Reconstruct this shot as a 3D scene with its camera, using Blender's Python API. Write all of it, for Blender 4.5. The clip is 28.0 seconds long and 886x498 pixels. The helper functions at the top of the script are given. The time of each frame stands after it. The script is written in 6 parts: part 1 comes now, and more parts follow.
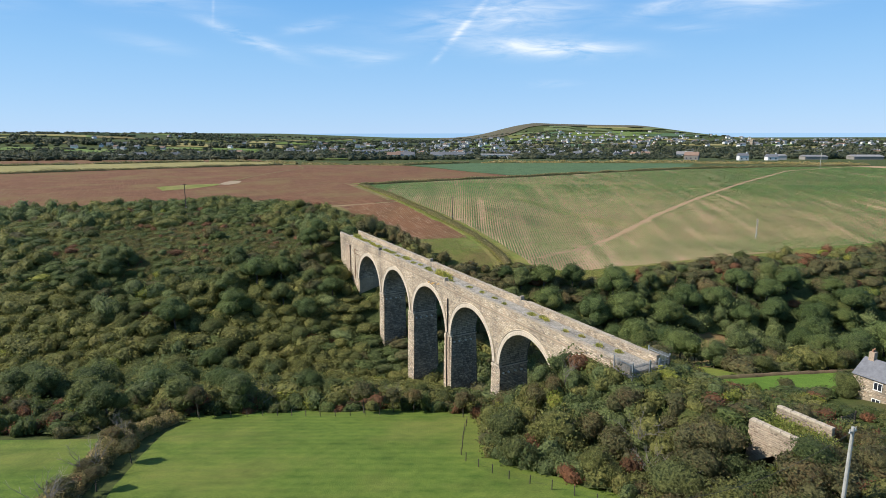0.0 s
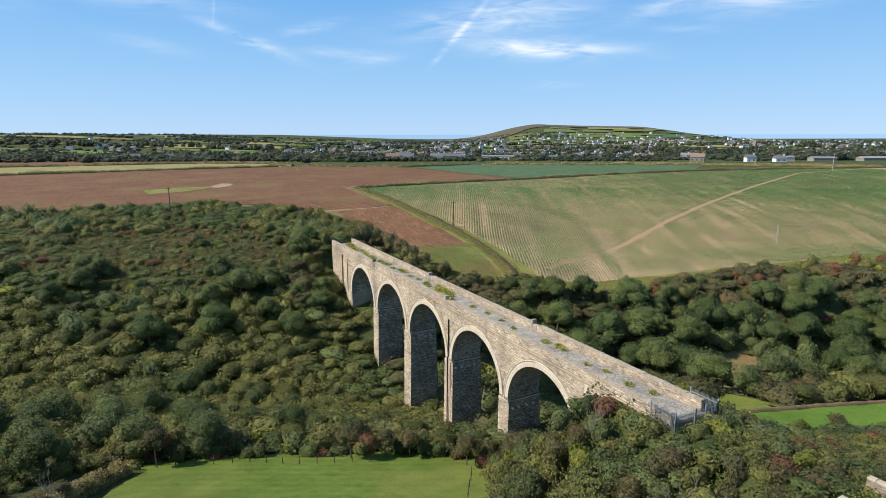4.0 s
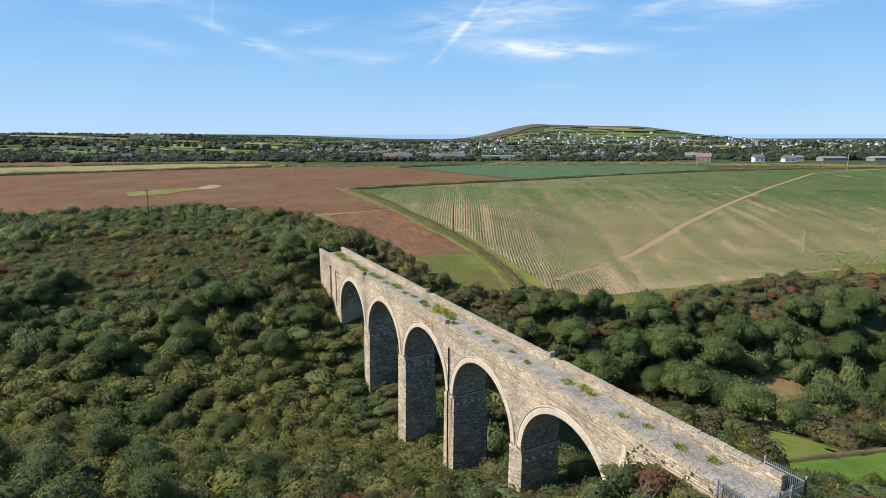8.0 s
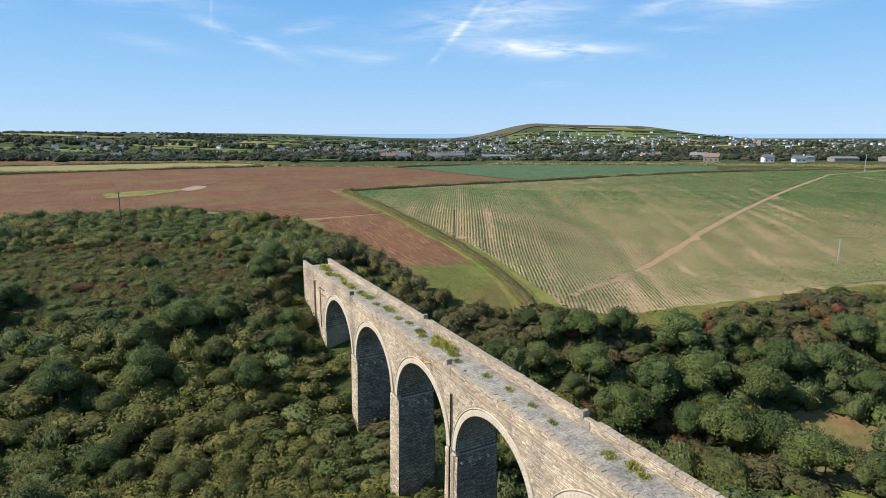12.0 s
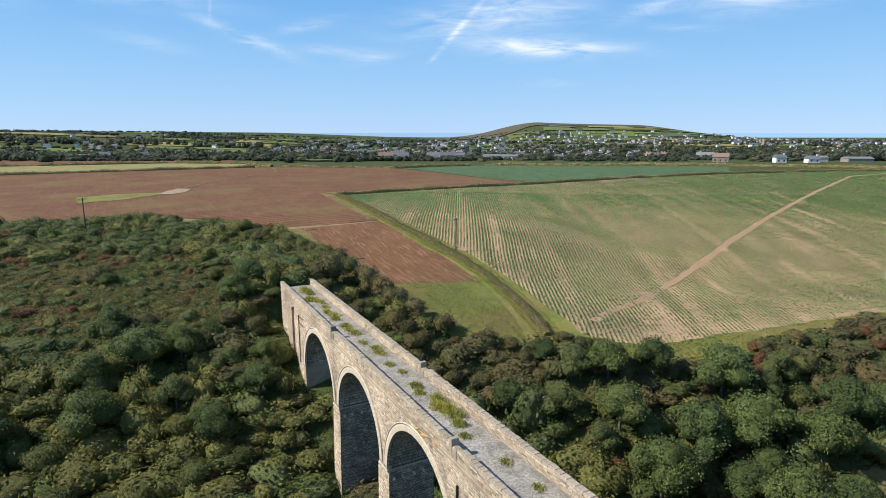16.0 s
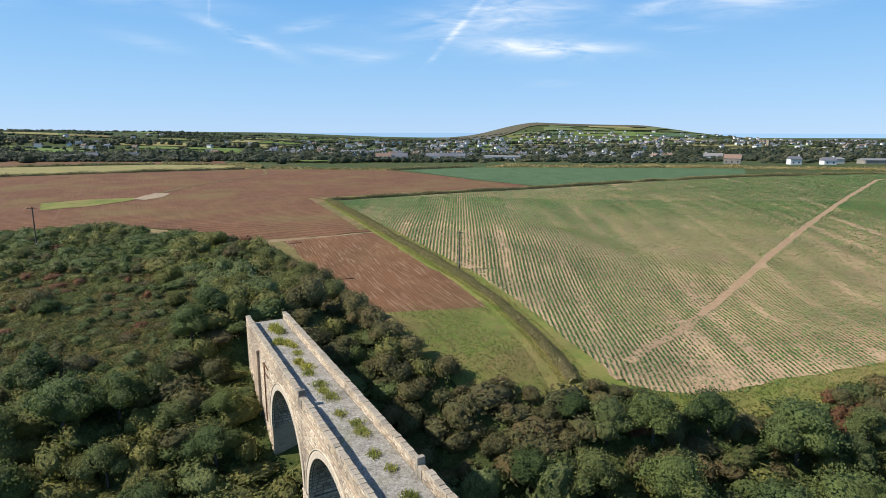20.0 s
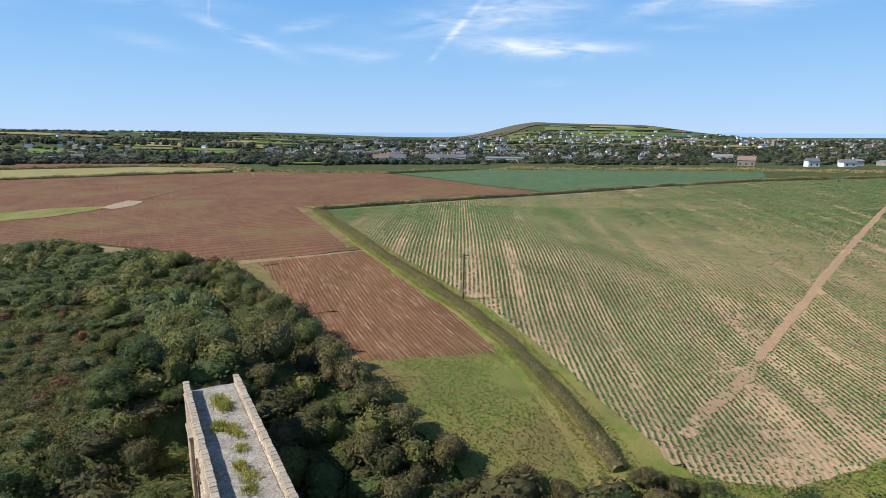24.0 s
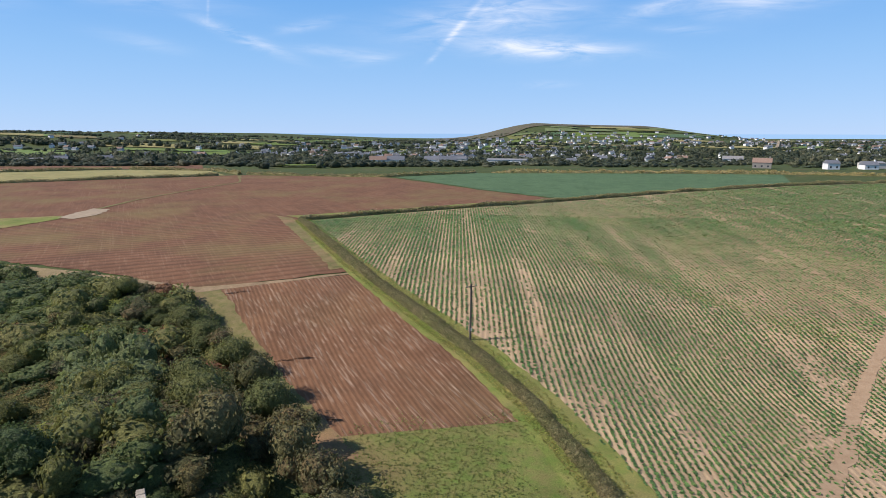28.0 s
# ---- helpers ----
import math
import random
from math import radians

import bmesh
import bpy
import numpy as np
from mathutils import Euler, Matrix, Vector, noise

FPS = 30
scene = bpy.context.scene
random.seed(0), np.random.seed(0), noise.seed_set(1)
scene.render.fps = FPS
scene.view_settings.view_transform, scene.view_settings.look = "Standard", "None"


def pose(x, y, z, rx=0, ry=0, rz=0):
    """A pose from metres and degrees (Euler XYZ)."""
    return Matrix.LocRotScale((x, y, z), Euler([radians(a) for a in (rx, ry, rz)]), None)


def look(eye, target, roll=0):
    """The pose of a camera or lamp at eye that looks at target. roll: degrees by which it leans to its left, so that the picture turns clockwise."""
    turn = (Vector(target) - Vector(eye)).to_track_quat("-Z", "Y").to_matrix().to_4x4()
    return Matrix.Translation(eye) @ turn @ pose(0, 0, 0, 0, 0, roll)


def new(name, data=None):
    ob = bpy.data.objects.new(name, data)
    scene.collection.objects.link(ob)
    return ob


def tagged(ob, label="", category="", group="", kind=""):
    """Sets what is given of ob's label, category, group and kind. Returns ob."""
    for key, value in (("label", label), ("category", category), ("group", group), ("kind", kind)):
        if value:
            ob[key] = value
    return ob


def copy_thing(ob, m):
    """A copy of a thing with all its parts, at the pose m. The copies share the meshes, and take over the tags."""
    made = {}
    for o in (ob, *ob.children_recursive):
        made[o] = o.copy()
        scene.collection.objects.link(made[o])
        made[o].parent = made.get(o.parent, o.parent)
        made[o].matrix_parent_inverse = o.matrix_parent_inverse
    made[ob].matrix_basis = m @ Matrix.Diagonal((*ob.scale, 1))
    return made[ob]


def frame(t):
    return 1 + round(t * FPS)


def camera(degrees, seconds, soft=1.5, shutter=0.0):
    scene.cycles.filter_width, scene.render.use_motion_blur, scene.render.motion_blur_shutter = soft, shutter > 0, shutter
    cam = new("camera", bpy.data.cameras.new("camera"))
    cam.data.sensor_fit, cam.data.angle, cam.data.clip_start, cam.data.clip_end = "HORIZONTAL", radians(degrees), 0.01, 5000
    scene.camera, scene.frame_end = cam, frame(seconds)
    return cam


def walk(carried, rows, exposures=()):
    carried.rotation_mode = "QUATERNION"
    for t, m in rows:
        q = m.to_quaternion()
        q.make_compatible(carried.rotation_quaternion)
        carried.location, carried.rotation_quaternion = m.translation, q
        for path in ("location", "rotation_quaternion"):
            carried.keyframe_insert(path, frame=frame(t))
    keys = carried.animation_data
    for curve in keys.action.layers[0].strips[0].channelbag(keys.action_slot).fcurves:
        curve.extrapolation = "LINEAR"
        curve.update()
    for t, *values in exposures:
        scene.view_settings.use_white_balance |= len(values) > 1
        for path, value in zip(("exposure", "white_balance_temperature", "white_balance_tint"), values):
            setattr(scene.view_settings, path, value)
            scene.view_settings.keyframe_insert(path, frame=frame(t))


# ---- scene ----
cam = camera(74.3, 28.0, soft=0.8)
PATH = [
    (0, (-54.614, -60.157, 27.861), (-53.693, -58.425, 27.47), -0.1),
    (3, (-50.097, -51.606, 27.686), (-49.176, -49.873, 27.299), -0.1),
    (6, (-45.26, -42.478, 27.3), (-44.337, -40.746, 26.913), -0.1),
    (8, (-41.601, -35.537, 27.005), (-40.677, -33.806, 26.618), -0.1),
    (10, (-37.856, -28.308, 26.673), (-36.93, -26.578, 26.285), -0.1),
    (12, (-33.976, -20.694, 26.468), (-33.048, -18.965, 26.079), -0.0),
    (15, (-27.856, -8.719, 26.544), (-26.927, -6.992, 26.152), -0.0),
    (18, (-21.297, 4.21, 26.624), (-20.365, 5.935, 26.232), 0.1),
    (20, (-16.626, 13.536, 26.586), (-15.693, 15.261, 26.194), 0.1),
    (21.5, (-12.777, 20.688, 26.836), (-11.843, 22.413, 26.443), 0.1),
    (23.5, (-7.729, 30.324, 27.165), (-6.796, 32.048, 26.772), 0.1),
    (25, (-3.828, 37.728, 27.398), (-2.894, 39.452, 27.005), 0.1),
    (27, (1.391, 47.609, 27.265), (2.327, 49.333, 26.874), 0.1),
    (28, (3.715, 52.428, 27.098), (4.651, 54.152, 26.708), 0.1),
]
walk(cam, [(t, look(eye, target, roll)) for t, eye, target, roll in PATH], [(0, 0.35, 6500, 10), (21, 0.35, 6500, 10), (28, 0.28, 6350, 16)])

# ---- light ----
SUN_DIR = Vector((-0.70, 0.28, 0.66)).normalized()   # towards the sun
elev = math.asin(SUN_DIR.z)
azim = math.atan2(SUN_DIR.x, SUN_DIR.y)               # clockwise from +y
sun = new("sun", bpy.data.lights.new("sun", "SUN"))
sun.data.energy, sun.data.angle, sun.data.color = 4.8, radians(0.55), (1.0, 0.95, 0.86)
sun.matrix_world = look(SUN_DIR * 300, (0, 0, 0))

world = bpy.data.worlds.new("sky")
scene.world = world
world.use_nodes = True
wt = world.node_tree
wt.nodes.clear()


def wnode(kind, **sets):
    n = wt.nodes.new(kind)
    for k, v in sets.items():
        if k in n.inputs:
            n.inputs[k].default_value = v
    return n


def wmath(op, a, b=None, c=None):
    n = wt.nodes.new("ShaderNodeMath")
    n.operation = op
    for i, s in enumerate((a, b, c)):
        if s is None:
            continue
        if isinstance(s, (int, float)):
            n.inputs[i].default_value = s
        else:
            wt.links.new(s, n.inputs[i])
    return n.outputs[0]


sky = wt.nodes.new("ShaderNodeTexSky")
sky.sky_type, sky.sun_disc = "NISHITA", False
sky.sun_elevation, sky.sun_rotation = elev, azim
sky.altitude, sky.air_density, sky.dust_density, sky.ozone_density = 80, 0.9, 0.0, 1.6
coord = wt.nodes.new("ShaderNodeTexCoord")
sep = wt.nodes.new("ShaderNodeSeparateXYZ")
wt.links.new(coord.outputs["Generated"], sep.inputs[0])
az = wmath("MULTIPLY", wmath("ARCTAN2", sep.outputs[0], sep.outputs[1]), 57.2958)
el = wmath("MULTIPLY", wmath("ARCSINE", sep.outputs[2]), 57.2958)
comb = wt.nodes.new("ShaderNodeCombineXYZ")
wt.links.new(wmath("MULTIPLY", az, 0.10), comb.inputs[0])
wt.links.new(wmath("MULTIPLY", el, 0.55), comb.inputs[1])
wisp = wt.nodes.new("ShaderNodeTexNoise")
wisp.inputs["Scale"].default_value, wisp.inputs["Detail"].default_value = 1.6, 7
wisp.inputs["Roughness"].default_value, wisp.inputs["Distortion"].default_value = 0.62, 0.7
wt.links.new(comb.outputs[0], wisp.inputs["Vector"])
fine = wmath("MULTIPLY_ADD", wisp.outputs[0], 2.6, -0.85)
total = None
# thin cirrus streaks and vapour trails: azimuth, elevation, half length, half width, slope, strength
for ca, ce, hl, hw, slope, power in ((37.6, 7.6, 6.0, 0.8, -3, 1.15), (33.0, 10.4, 7.5, 1.5, 6, 0.75), (30.2, 9.8, 2.9, 0.28, 47, 0.95),
                                     (27.6, 7.0, 0.5, 0.2, 40, 0.55), (10.4, 8.2, 3.6, 0.45, -20, 0.85), (19.0, 7.3, 3.6, 0.4, -2, 0.42), (21.5, 6.6, 2.2, 0.4, 8, 0.35), (16.0, 9.4, 2.4, 0.4, 12, 0.40),
                                     (56.0, 11.2, 5.0, 1.3, 4, 0.85), (47.0, 10.5, 3.2, 0.6, 14, 0.45), (0.0, 11.2, 8.0, 0.9, -3, 0.42), (2.5, 7.4, 3.0, 0.5, -8, 0.22),
                                     (7.8, 11.3, 1.6, 0.12, 84, 0.30), (66.0, 11.6, 5.0, 0.8, 2, 0.55), (38.0, 4.4, 2.4, 0.3, 0, 0.26), (-14, 9, 6, 1.0, 5, 0.4), (84, 9, 8, 1.2, -4, 0.4), (50, 8.7, 3.5, 0.35, -6, 0.2)):
    ct, st = math.cos(radians(slope)), math.sin(radians(slope))
    da, de = wmath("SUBTRACT", az, ca), wmath("SUBTRACT", el, ce)
    p = wmath("DIVIDE", wmath("ADD", wmath("MULTIPLY", da, ct), wmath("MULTIPLY", de, st)), hl)
    q = wmath("DIVIDE", wmath("SUBTRACT", wmath("MULTIPLY", de, ct), wmath("MULTIPLY", da, st)), hw)
    r = wmath("ADD", wmath("MULTIPLY", p, p), wmath("MULTIPLY", q, q))
    g = wmath("MULTIPLY", wmath("POWER", 2.718, wmath("MULTIPLY", r, -1.0)), power)
    total = g if total is None else wmath("ADD", total, g)
veil = wmath("MULTIPLY", total, fine)
clamp = wt.nodes.new("ShaderNodeClamp")
wt.links.new(veil, clamp.inputs[0])
clamp.inputs[2].default_value = 0.8
mix = wt.nodes.new("ShaderNodeMix")
mix.data_type = "RGBA"
wt.links.new(clamp.outputs[0], mix.inputs[0])
tint = wt.nodes.new("ShaderNodeMix")
tint.data_type, tint.blend_type = "RGBA", "MULTIPLY"
tint.inputs[0].default_value = 1.0
tint.inputs[7].default_value = (1.30, 1.26, 1.20, 1)
wt.links.new(sky.outputs[0], tint.inputs[6])
# the pale blue haze of the lower sky
haze = wt.nodes.new("ShaderNodeValToRGB")
haze.color_ramp.elements[0].position, haze.color_ramp.elements[0].color = 0.0, (0.33, 0.53, 0.80, 1)
haze.color_ramp.elements[1].position, haze.color_ramp.elements[1].color = 1.0, (0.090, 0.325, 0.70, 1)
mid = haze.color_ramp.elements.new(0.45)
mid.color = (0.225, 0.455, 0.755, 1)
wt.links.new(wmath("DIVIDE", el, 15.0), haze.inputs[0])
lift = wt.nodes.new("ShaderNodeVectorMath")
lift.operation = "SCALE"
lift.inputs["Scale"].default_value = 9.6
wt.links.new(haze.outputs[0], lift.inputs[0])
low = wt.nodes.new("ShaderNodeMapRange")
low.interpolation_type = "SMOOTHSTEP"
wt.links.new(el, low.inputs[0])
for i, v in ((1, 14.0), (2, 45.0), (3, 0.9), (4, 0.0)):
    low.inputs[i].default_value = v
both = wt.nodes.new("ShaderNodeMix")
both.data_type = "RGBA"
wt.links.new(low.outputs[0], both.inputs[0])
wt.links.new(tint.outputs[2], both.inputs[6])
wt.links.new(lift.outputs[0], both.inputs[7])
wt.links.new(both.outputs[2], mix.inputs[6])
mix.inputs[7].default_value = (8.0, 8.4, 8.8, 1)
bg = wnode("ShaderNodeBackground", Strength=0.10)
wt.links.new(mix.outputs[2], bg.inputs[0])
wout = wt.nodes.new("ShaderNodeOutputWorld")
wt.links.new(bg.outputs[0], wout.inputs[0])


# ---- materials ----
class Mat:
    """A small builder for procedural materials."""

    def __init__(self, name, rough=0.85, metal=0.0, spec=0.3):
        self.m = bpy.data.materials.new(name)
        self.m.use_nodes = True
        self.t = self.m.node_tree
        self.b = self.t.nodes["Principled BSDF"]
        self.b.inputs["Roughness"].default_value = rough
        self.b.inputs["Metallic"].default_value = metal
        self.b.inputs["Specular IOR Level"].default_value = spec
        self.coord = self.t.nodes.new("ShaderNodeTexCoord").outputs["Object"]

    def node(self, kind):
        return self.t.nodes.new(kind)

    def link(self, a, b):
        self.t.links.new(a, b)

    def moved(self, scale=(1, 1, 1), turn=0, vec=None):
        n = self.node("ShaderNodeMapping")
        n.inputs["Scale"].default_value = scale
        n.inputs["Rotation"].default_value = (0, 0, radians(turn))
        self.link(vec or self.coord, n.inputs[0])
        return n.outputs[0]

    def noise(self, scale, detail=4, rough=0.55, vec=None, distort=0.0):
        n = self.node("ShaderNodeTexNoise")
        n.inputs["Scale"].default_value, n.inputs["Detail"].default_value = scale, detail
        n.inputs["Roughness"].default_value, n.inputs["Distortion"].default_value = rough, distort
        self.link(vec or self.coord, n.inputs["Vector"])
        return n.outputs[0]

    def wave(self, scale, vec, distort=0.4, dscale=0.3, axis="X"):
        n = self.node("ShaderNodeTexWave")
        n.bands_direction = axis
        n.inputs["Scale"].default_value, n.inputs["Distortion"].default_value = scale, distort
        n.inputs["Detail"].default_value, n.inputs["Detail Scale"].default_value = 2, dscale
        self.link(vec, n.inputs["Vector"])
        return n.outputs["Fac"]

    def ramp(self, fac, *stops):
        n = self.node("ShaderNodeValToRGB")
        while len(n.color_ramp.elements) < len(stops):
            n.color_ramp.elements.new(0.5)
        for e, (p, c) in zip(n.color_ramp.elements, stops):
            e.position, e.color = p, (*c, 1)
        self.link(fac, n.inputs[0])
        return n.outputs[0]

    def mix(self, fac, a, b, kind="MIX"):
        n = self.node("ShaderNodeMix")
        n.data_type, n.blend_type = "RGBA", kind
        for s, i in ((fac, 0), (a, 6), (b, 7)):
            if isinstance(s, (int, float)):
                n.inputs[i].default_value = s
            elif isinstance(s, tuple):
                n.inputs[i].default_value = (*s, 1)
            else:
                self.link(s, n.inputs[i])
        return n.outputs[2]

    def math(self, op, a, b=0.0):
        n = self.node("ShaderNodeMath")
        n.operation = op
        for i, s in enumerate((a, b)):
            if isinstance(s, (int, float)):
                n.inputs[i].default_value = s
            else:
                self.link(s, n.inputs[i])
        return n.outputs[0]

    def island(self):
        return self.node("ShaderNodeNewGeometry").outputs["Random Per Island"]

    def which(self):
        return self.node("ShaderNodeObjectInfo").outputs["Random"]

    def done(self, colour, bump=None, height=0.02, strength=0.6):
        if isinstance(colour, tuple):
            self.b.inputs["Base Color"].default_value = (*colour, 1)
        else:
            self.link(colour, self.b.inputs["Base Color"])
        if bump is not None:
            n = self.node("ShaderNodeBump")
            n.inputs["Distance"].default_value, n.inputs["Strength"].default_value = height, strength
            self.link(bump, n.inputs["Height"])
            self.link(n.outputs[0], self.b.inputs["Normal"])
        return self.m


def stone_material(name, *cols, per="island", dark=0.5):
    k = Mat(name, 0.9)
    r = k.island() if per == "island" else k.which()
    step = 1 / max(1, len(cols) - 1)
    base = k.ramp(r, *[(i * step, c) for i, c in enumerate(cols)])
    big = k.noise(0.25, 5, 0.6)
    grain = k.noise(4.5, 7, 0.75)
    lichen = k.ramp(k.noise(1.4, 6, 0.65), (0.52, (1, 1, 1)), (0.72, (0.62, 0.62, 0.58)))
    c = k.mix(1.0, base, lichen, "MULTIPLY")
    c = k.mix(1.0, c, k.ramp(big, (0.32, (0.64, 0.63, 0.63)), (0.5, (0.95, 0.93, 0.9)), (0.66, (1.15, 1.12, 1.08))), "MULTIPLY")
    c = k.mix(dark, c, k.ramp(grain, (0.3, (0.55, 0.53, 0.5)), (0.6, (1.1, 1.1, 1.1))), "MULTIPLY")
    c = k.mix(1.0, c, (1.07, 1.0, 0.92), "MULTIPLY")
    return k.done(c, grain, 0.03, 0.7)


M_FACE = stone_material("granite rubble", (0.30, 0.26, 0.21), (0.56, 0.50, 0.41), (0.43, 0.38, 0.33), (0.66, 0.61, 0.52), (0.36, 0.28, 0.22), (0.50, 0.44, 0.35), (0.24, 0.22, 0.20), (0.60, 0.52, 0.40))
M_FACE_PIECE = stone_material("granite block", (0.30, 0.26, 0.21), (0.56, 0.50, 0.41), (0.43, 0.38, 0.33), (0.66, 0.61, 0.52), (0.36, 0.28, 0.22), (0.50, 0.44, 0.35), (0.24, 0.22, 0.20), (0.60, 0.52, 0.40), per="object")
# dark stone, with the shade of the sunless pier faces added to it
M_PIER = stone_material("darkened rubble", (0.21, 0.185, 0.155), (0.46, 0.415, 0.35), (0.29, 0.26, 0.22), (0.55, 0.50, 0.42), (0.23, 0.205, 0.175), (0.38, 0.34, 0.29))
M_DRESS = stone_material("dressed pale granite", (0.46, 0.42, 0.37), (0.54, 0.50, 0.44), (0.50, 0.455, 0.40), per="object", dark=0.35)
M_COPE = stone_material("weathered granite coping", (0.31, 0.285, 0.245), (0.46, 0.425, 0.365), (0.37, 0.34, 0.30), (0.42, 0.37, 0.30), per="object", dark=0.9)
M_MORTAR = stone_material("recessed lime mortar", (0.30, 0.27, 0.22), (0.36, 0.32, 0.26))
M_DARKJOINT = stone_material("dark joints", (0.10, 0.095, 0.085), (0.14, 0.13, 0.115))
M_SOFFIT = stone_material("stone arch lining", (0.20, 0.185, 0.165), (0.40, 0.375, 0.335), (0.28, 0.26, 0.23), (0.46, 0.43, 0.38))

k = Mat("stone ballast on the old track bed", 0.95)
g = k.noise(4.5, 8, 0.8)
c = k.ramp(g, (0.32, (0.10, 0.095, 0.085)), (0.48, (0.32, 0.30, 0.27)), (0.68, (0.60, 0.575, 0.53)))
c = k.mix(1.0, c, k.ramp(k.noise(0.5, 5, 0.7), (0.3, (0.6, 0.58, 0.55)), (0.6, (1.05, 1.03, 1.0))), "MULTIPLY")
c = k.mix(k.ramp(k.noise(0.35, 5, 0.7), (0.55, (0, 0, 0)), (0.72, (0.6, 0.6, 0.6))), c, (0.20, 0.19, 0.09))
M_BALLAST = k.done(c, g, 0.09, 1.0)


def grass_material(name, a, b, dry, dry_amount=0.55, lines=None):
    k = Mat(name, 0.9, spec=0.15)
    n1, n2, n3 = k.noise(0.05, 5, 0.6), k.noise(0.6, 5, 0.65), k.noise(7, 4, 0.7)
    c = k.ramp(n2, (0.35, a), (0.65, b))
    c = k.mix(k.ramp(n1, (dry_amount, (0, 0, 0)), (dry_amount + 0.16, (0.8, 0.8, 0.8))), c, dry)
    if lines:
        w = k.wave(lines[0], k.moved(turn=lines[1]), 1.2, 0.6)
        c = k.mix(k.math("MULTIPLY", w, 0.28), c, (b[0] * 1.35, b[1] * 1.25, b[2] * 1.2))
    c = k.mix(0.7, c, k.ramp(k.noise(0.14, 6, 0.7, distort=0.5), (0.32, (0.62, 0.66, 0.6)), (0.55, (1.05, 1.03, 1.0)), (0.7, (1.25, 1.15, 1.1))), "MULTIPLY")
    c = k.mix(0.75, c, k.ramp(n3, (0.3, (0.5, 0.52, 0.48)), (0.68, (1.3, 1.28, 1.2))), "MULTIPLY")
    return k.done(c, n3, 0.09, 0.7)


M_ROUGH = grass_material("rough undergrowth", (0.045, 0.065, 0.018), (0.085, 0.10, 0.03), (0.13, 0.10, 0.05))
M_LAWN = grass_material("mown meadow grass", (0.076, 0.130, 0.020), (0.130, 0.184, 0.032), (0.18, 0.19, 0.048), 0.46, (0.16, -62))
M_LAWN2 = grass_material("bright garden lawn", (0.095, 0.175, 0.024), (0.125, 0.205, 0.032), (0.13, 0.19, 0.035), 0.6)
M_VERGE = grass_material("field verge grass", (0.14, 0.185, 0.038), (0.23, 0.22, 0.065), (0.28, 0.21, 0.09), 0.48)
M_DRYGRASS = grass_material("weedy stubble grass", (0.130, 0.175, 0.038), (0.190, 0.168, 0.060), (0.21, 0.15, 0.07), 0.50)
M_PASTURE = grass_material("far pasture", (0.11, 0.18, 0.045), (0.16, 0.22, 0.06), (0.21, 0.20, 0.09), 0.5)
M_FARGREEN = grass_material("dark green cabbage field", (0.070, 0.122, 0.06), (0.09, 0.145, 0.07), (0.10, 0.145, 0.07), 0.6, (0.25, 60))
M_STUBBLE = grass_material("pale yellow stubble", (0.26, 0.23, 0.09), (0.32, 0.27, 0.12), (0.22, 0.22, 0.08), 0.55)


def soil_material(name, a, b, c3, turn, scale, depth=0.5, weeds=0.0, ridge=0.8, streak=(1.0, 0.025)):
    k = Mat(name, 0.95, spec=0.1)
    n1, n2, n3 = k.noise(0.03, 5, 0.6), k.noise(0.5, 6, 0.7), k.noise(5, 5, 0.75)
    w = k.wave(scale, k.moved(turn=turn), 1.6, 0.25)
    long = k.noise(2.0, 5, 0.7, k.moved((*streak, 1), turn))
    c = k.ramp(n2, (0.3, a), (0.7, b))
    c = k.mix(1.0, c, k.ramp(k.noise(0.09, 5, 0.65), (0.3, (0.8, 0.8, 0.82)), (0.7, (1.15, 1.14, 1.1))), "MULTIPLY")
    c = k.mix(k.ramp(long, (0.52, (0, 0, 0)), (0.74, (0.7, 0.7, 0.7))), c, c3)
    c = k.mix(depth, c, k.ramp(w, (0.1, (0.62, 0.6, 0.58)), (0.6, (1.12, 1.1, 1.08))), "MULTIPLY")
    if weeds:
        c = k.mix(k.ramp(n1, (0.48, (0, 0, 0)), (0.66, (weeds, weeds, weeds))), c, (0.20, 0.165, 0.065))
    c = k.mix(0.5, c, k.ramp(n3, (0.25, (0.6, 0.58, 0.55)), (0.7, (1.2, 1.2, 1.2))), "MULTIPLY")
    return k.done(c, k.math("ADD", w, k.math("MULTIPLY", n3, 0.7)), 0.12, ridge)


M_SOIL = soil_material("harrowed red-brown soil", (0.148, 0.074, 0.042), (0.200, 0.106, 0.062), (0.26, 0.16, 0.10), -84, 0.12, 0.5, 0.45, 0.6)
M_STRIP = soil_material("drilled red-brown soil", (0.150, 0.075, 0.040), (0.205, 0.106, 0.058), (0.46, 0.34, 0.24), 4, 0.45, 0.15, 0.15, 0.4, (1.3, 0.006))
M_CROPSOIL = soil_material("pale pink-brown crop soil", (0.39, 0.265, 0.155), (0.475, 0.335, 0.205), (0.53, 0.39, 0.25), 32, 0.36, 0.2, 0.12, 0.4, (3.0, 0.05))
k = Mat("bare earth track", 0.95)
M_TRACK = k.done(k.ramp(k.noise(0.8, 6, 0.7), (0.3, (0.30, 0.19, 0.105)), (0.7, (0.40, 0.27, 0.16))), k.noise(4, 5, 0.7), 0.06)
k = Mat("pale gravel", 0.95)
M_GRAVEL = k.done(k.ramp(k.noise(0.6, 6, 0.7), (0.3, (0.26, 0.19, 0.12)), (0.7, (0.38, 0.29, 0.19))), k.noise(5, 5, 0.7), 0.05)


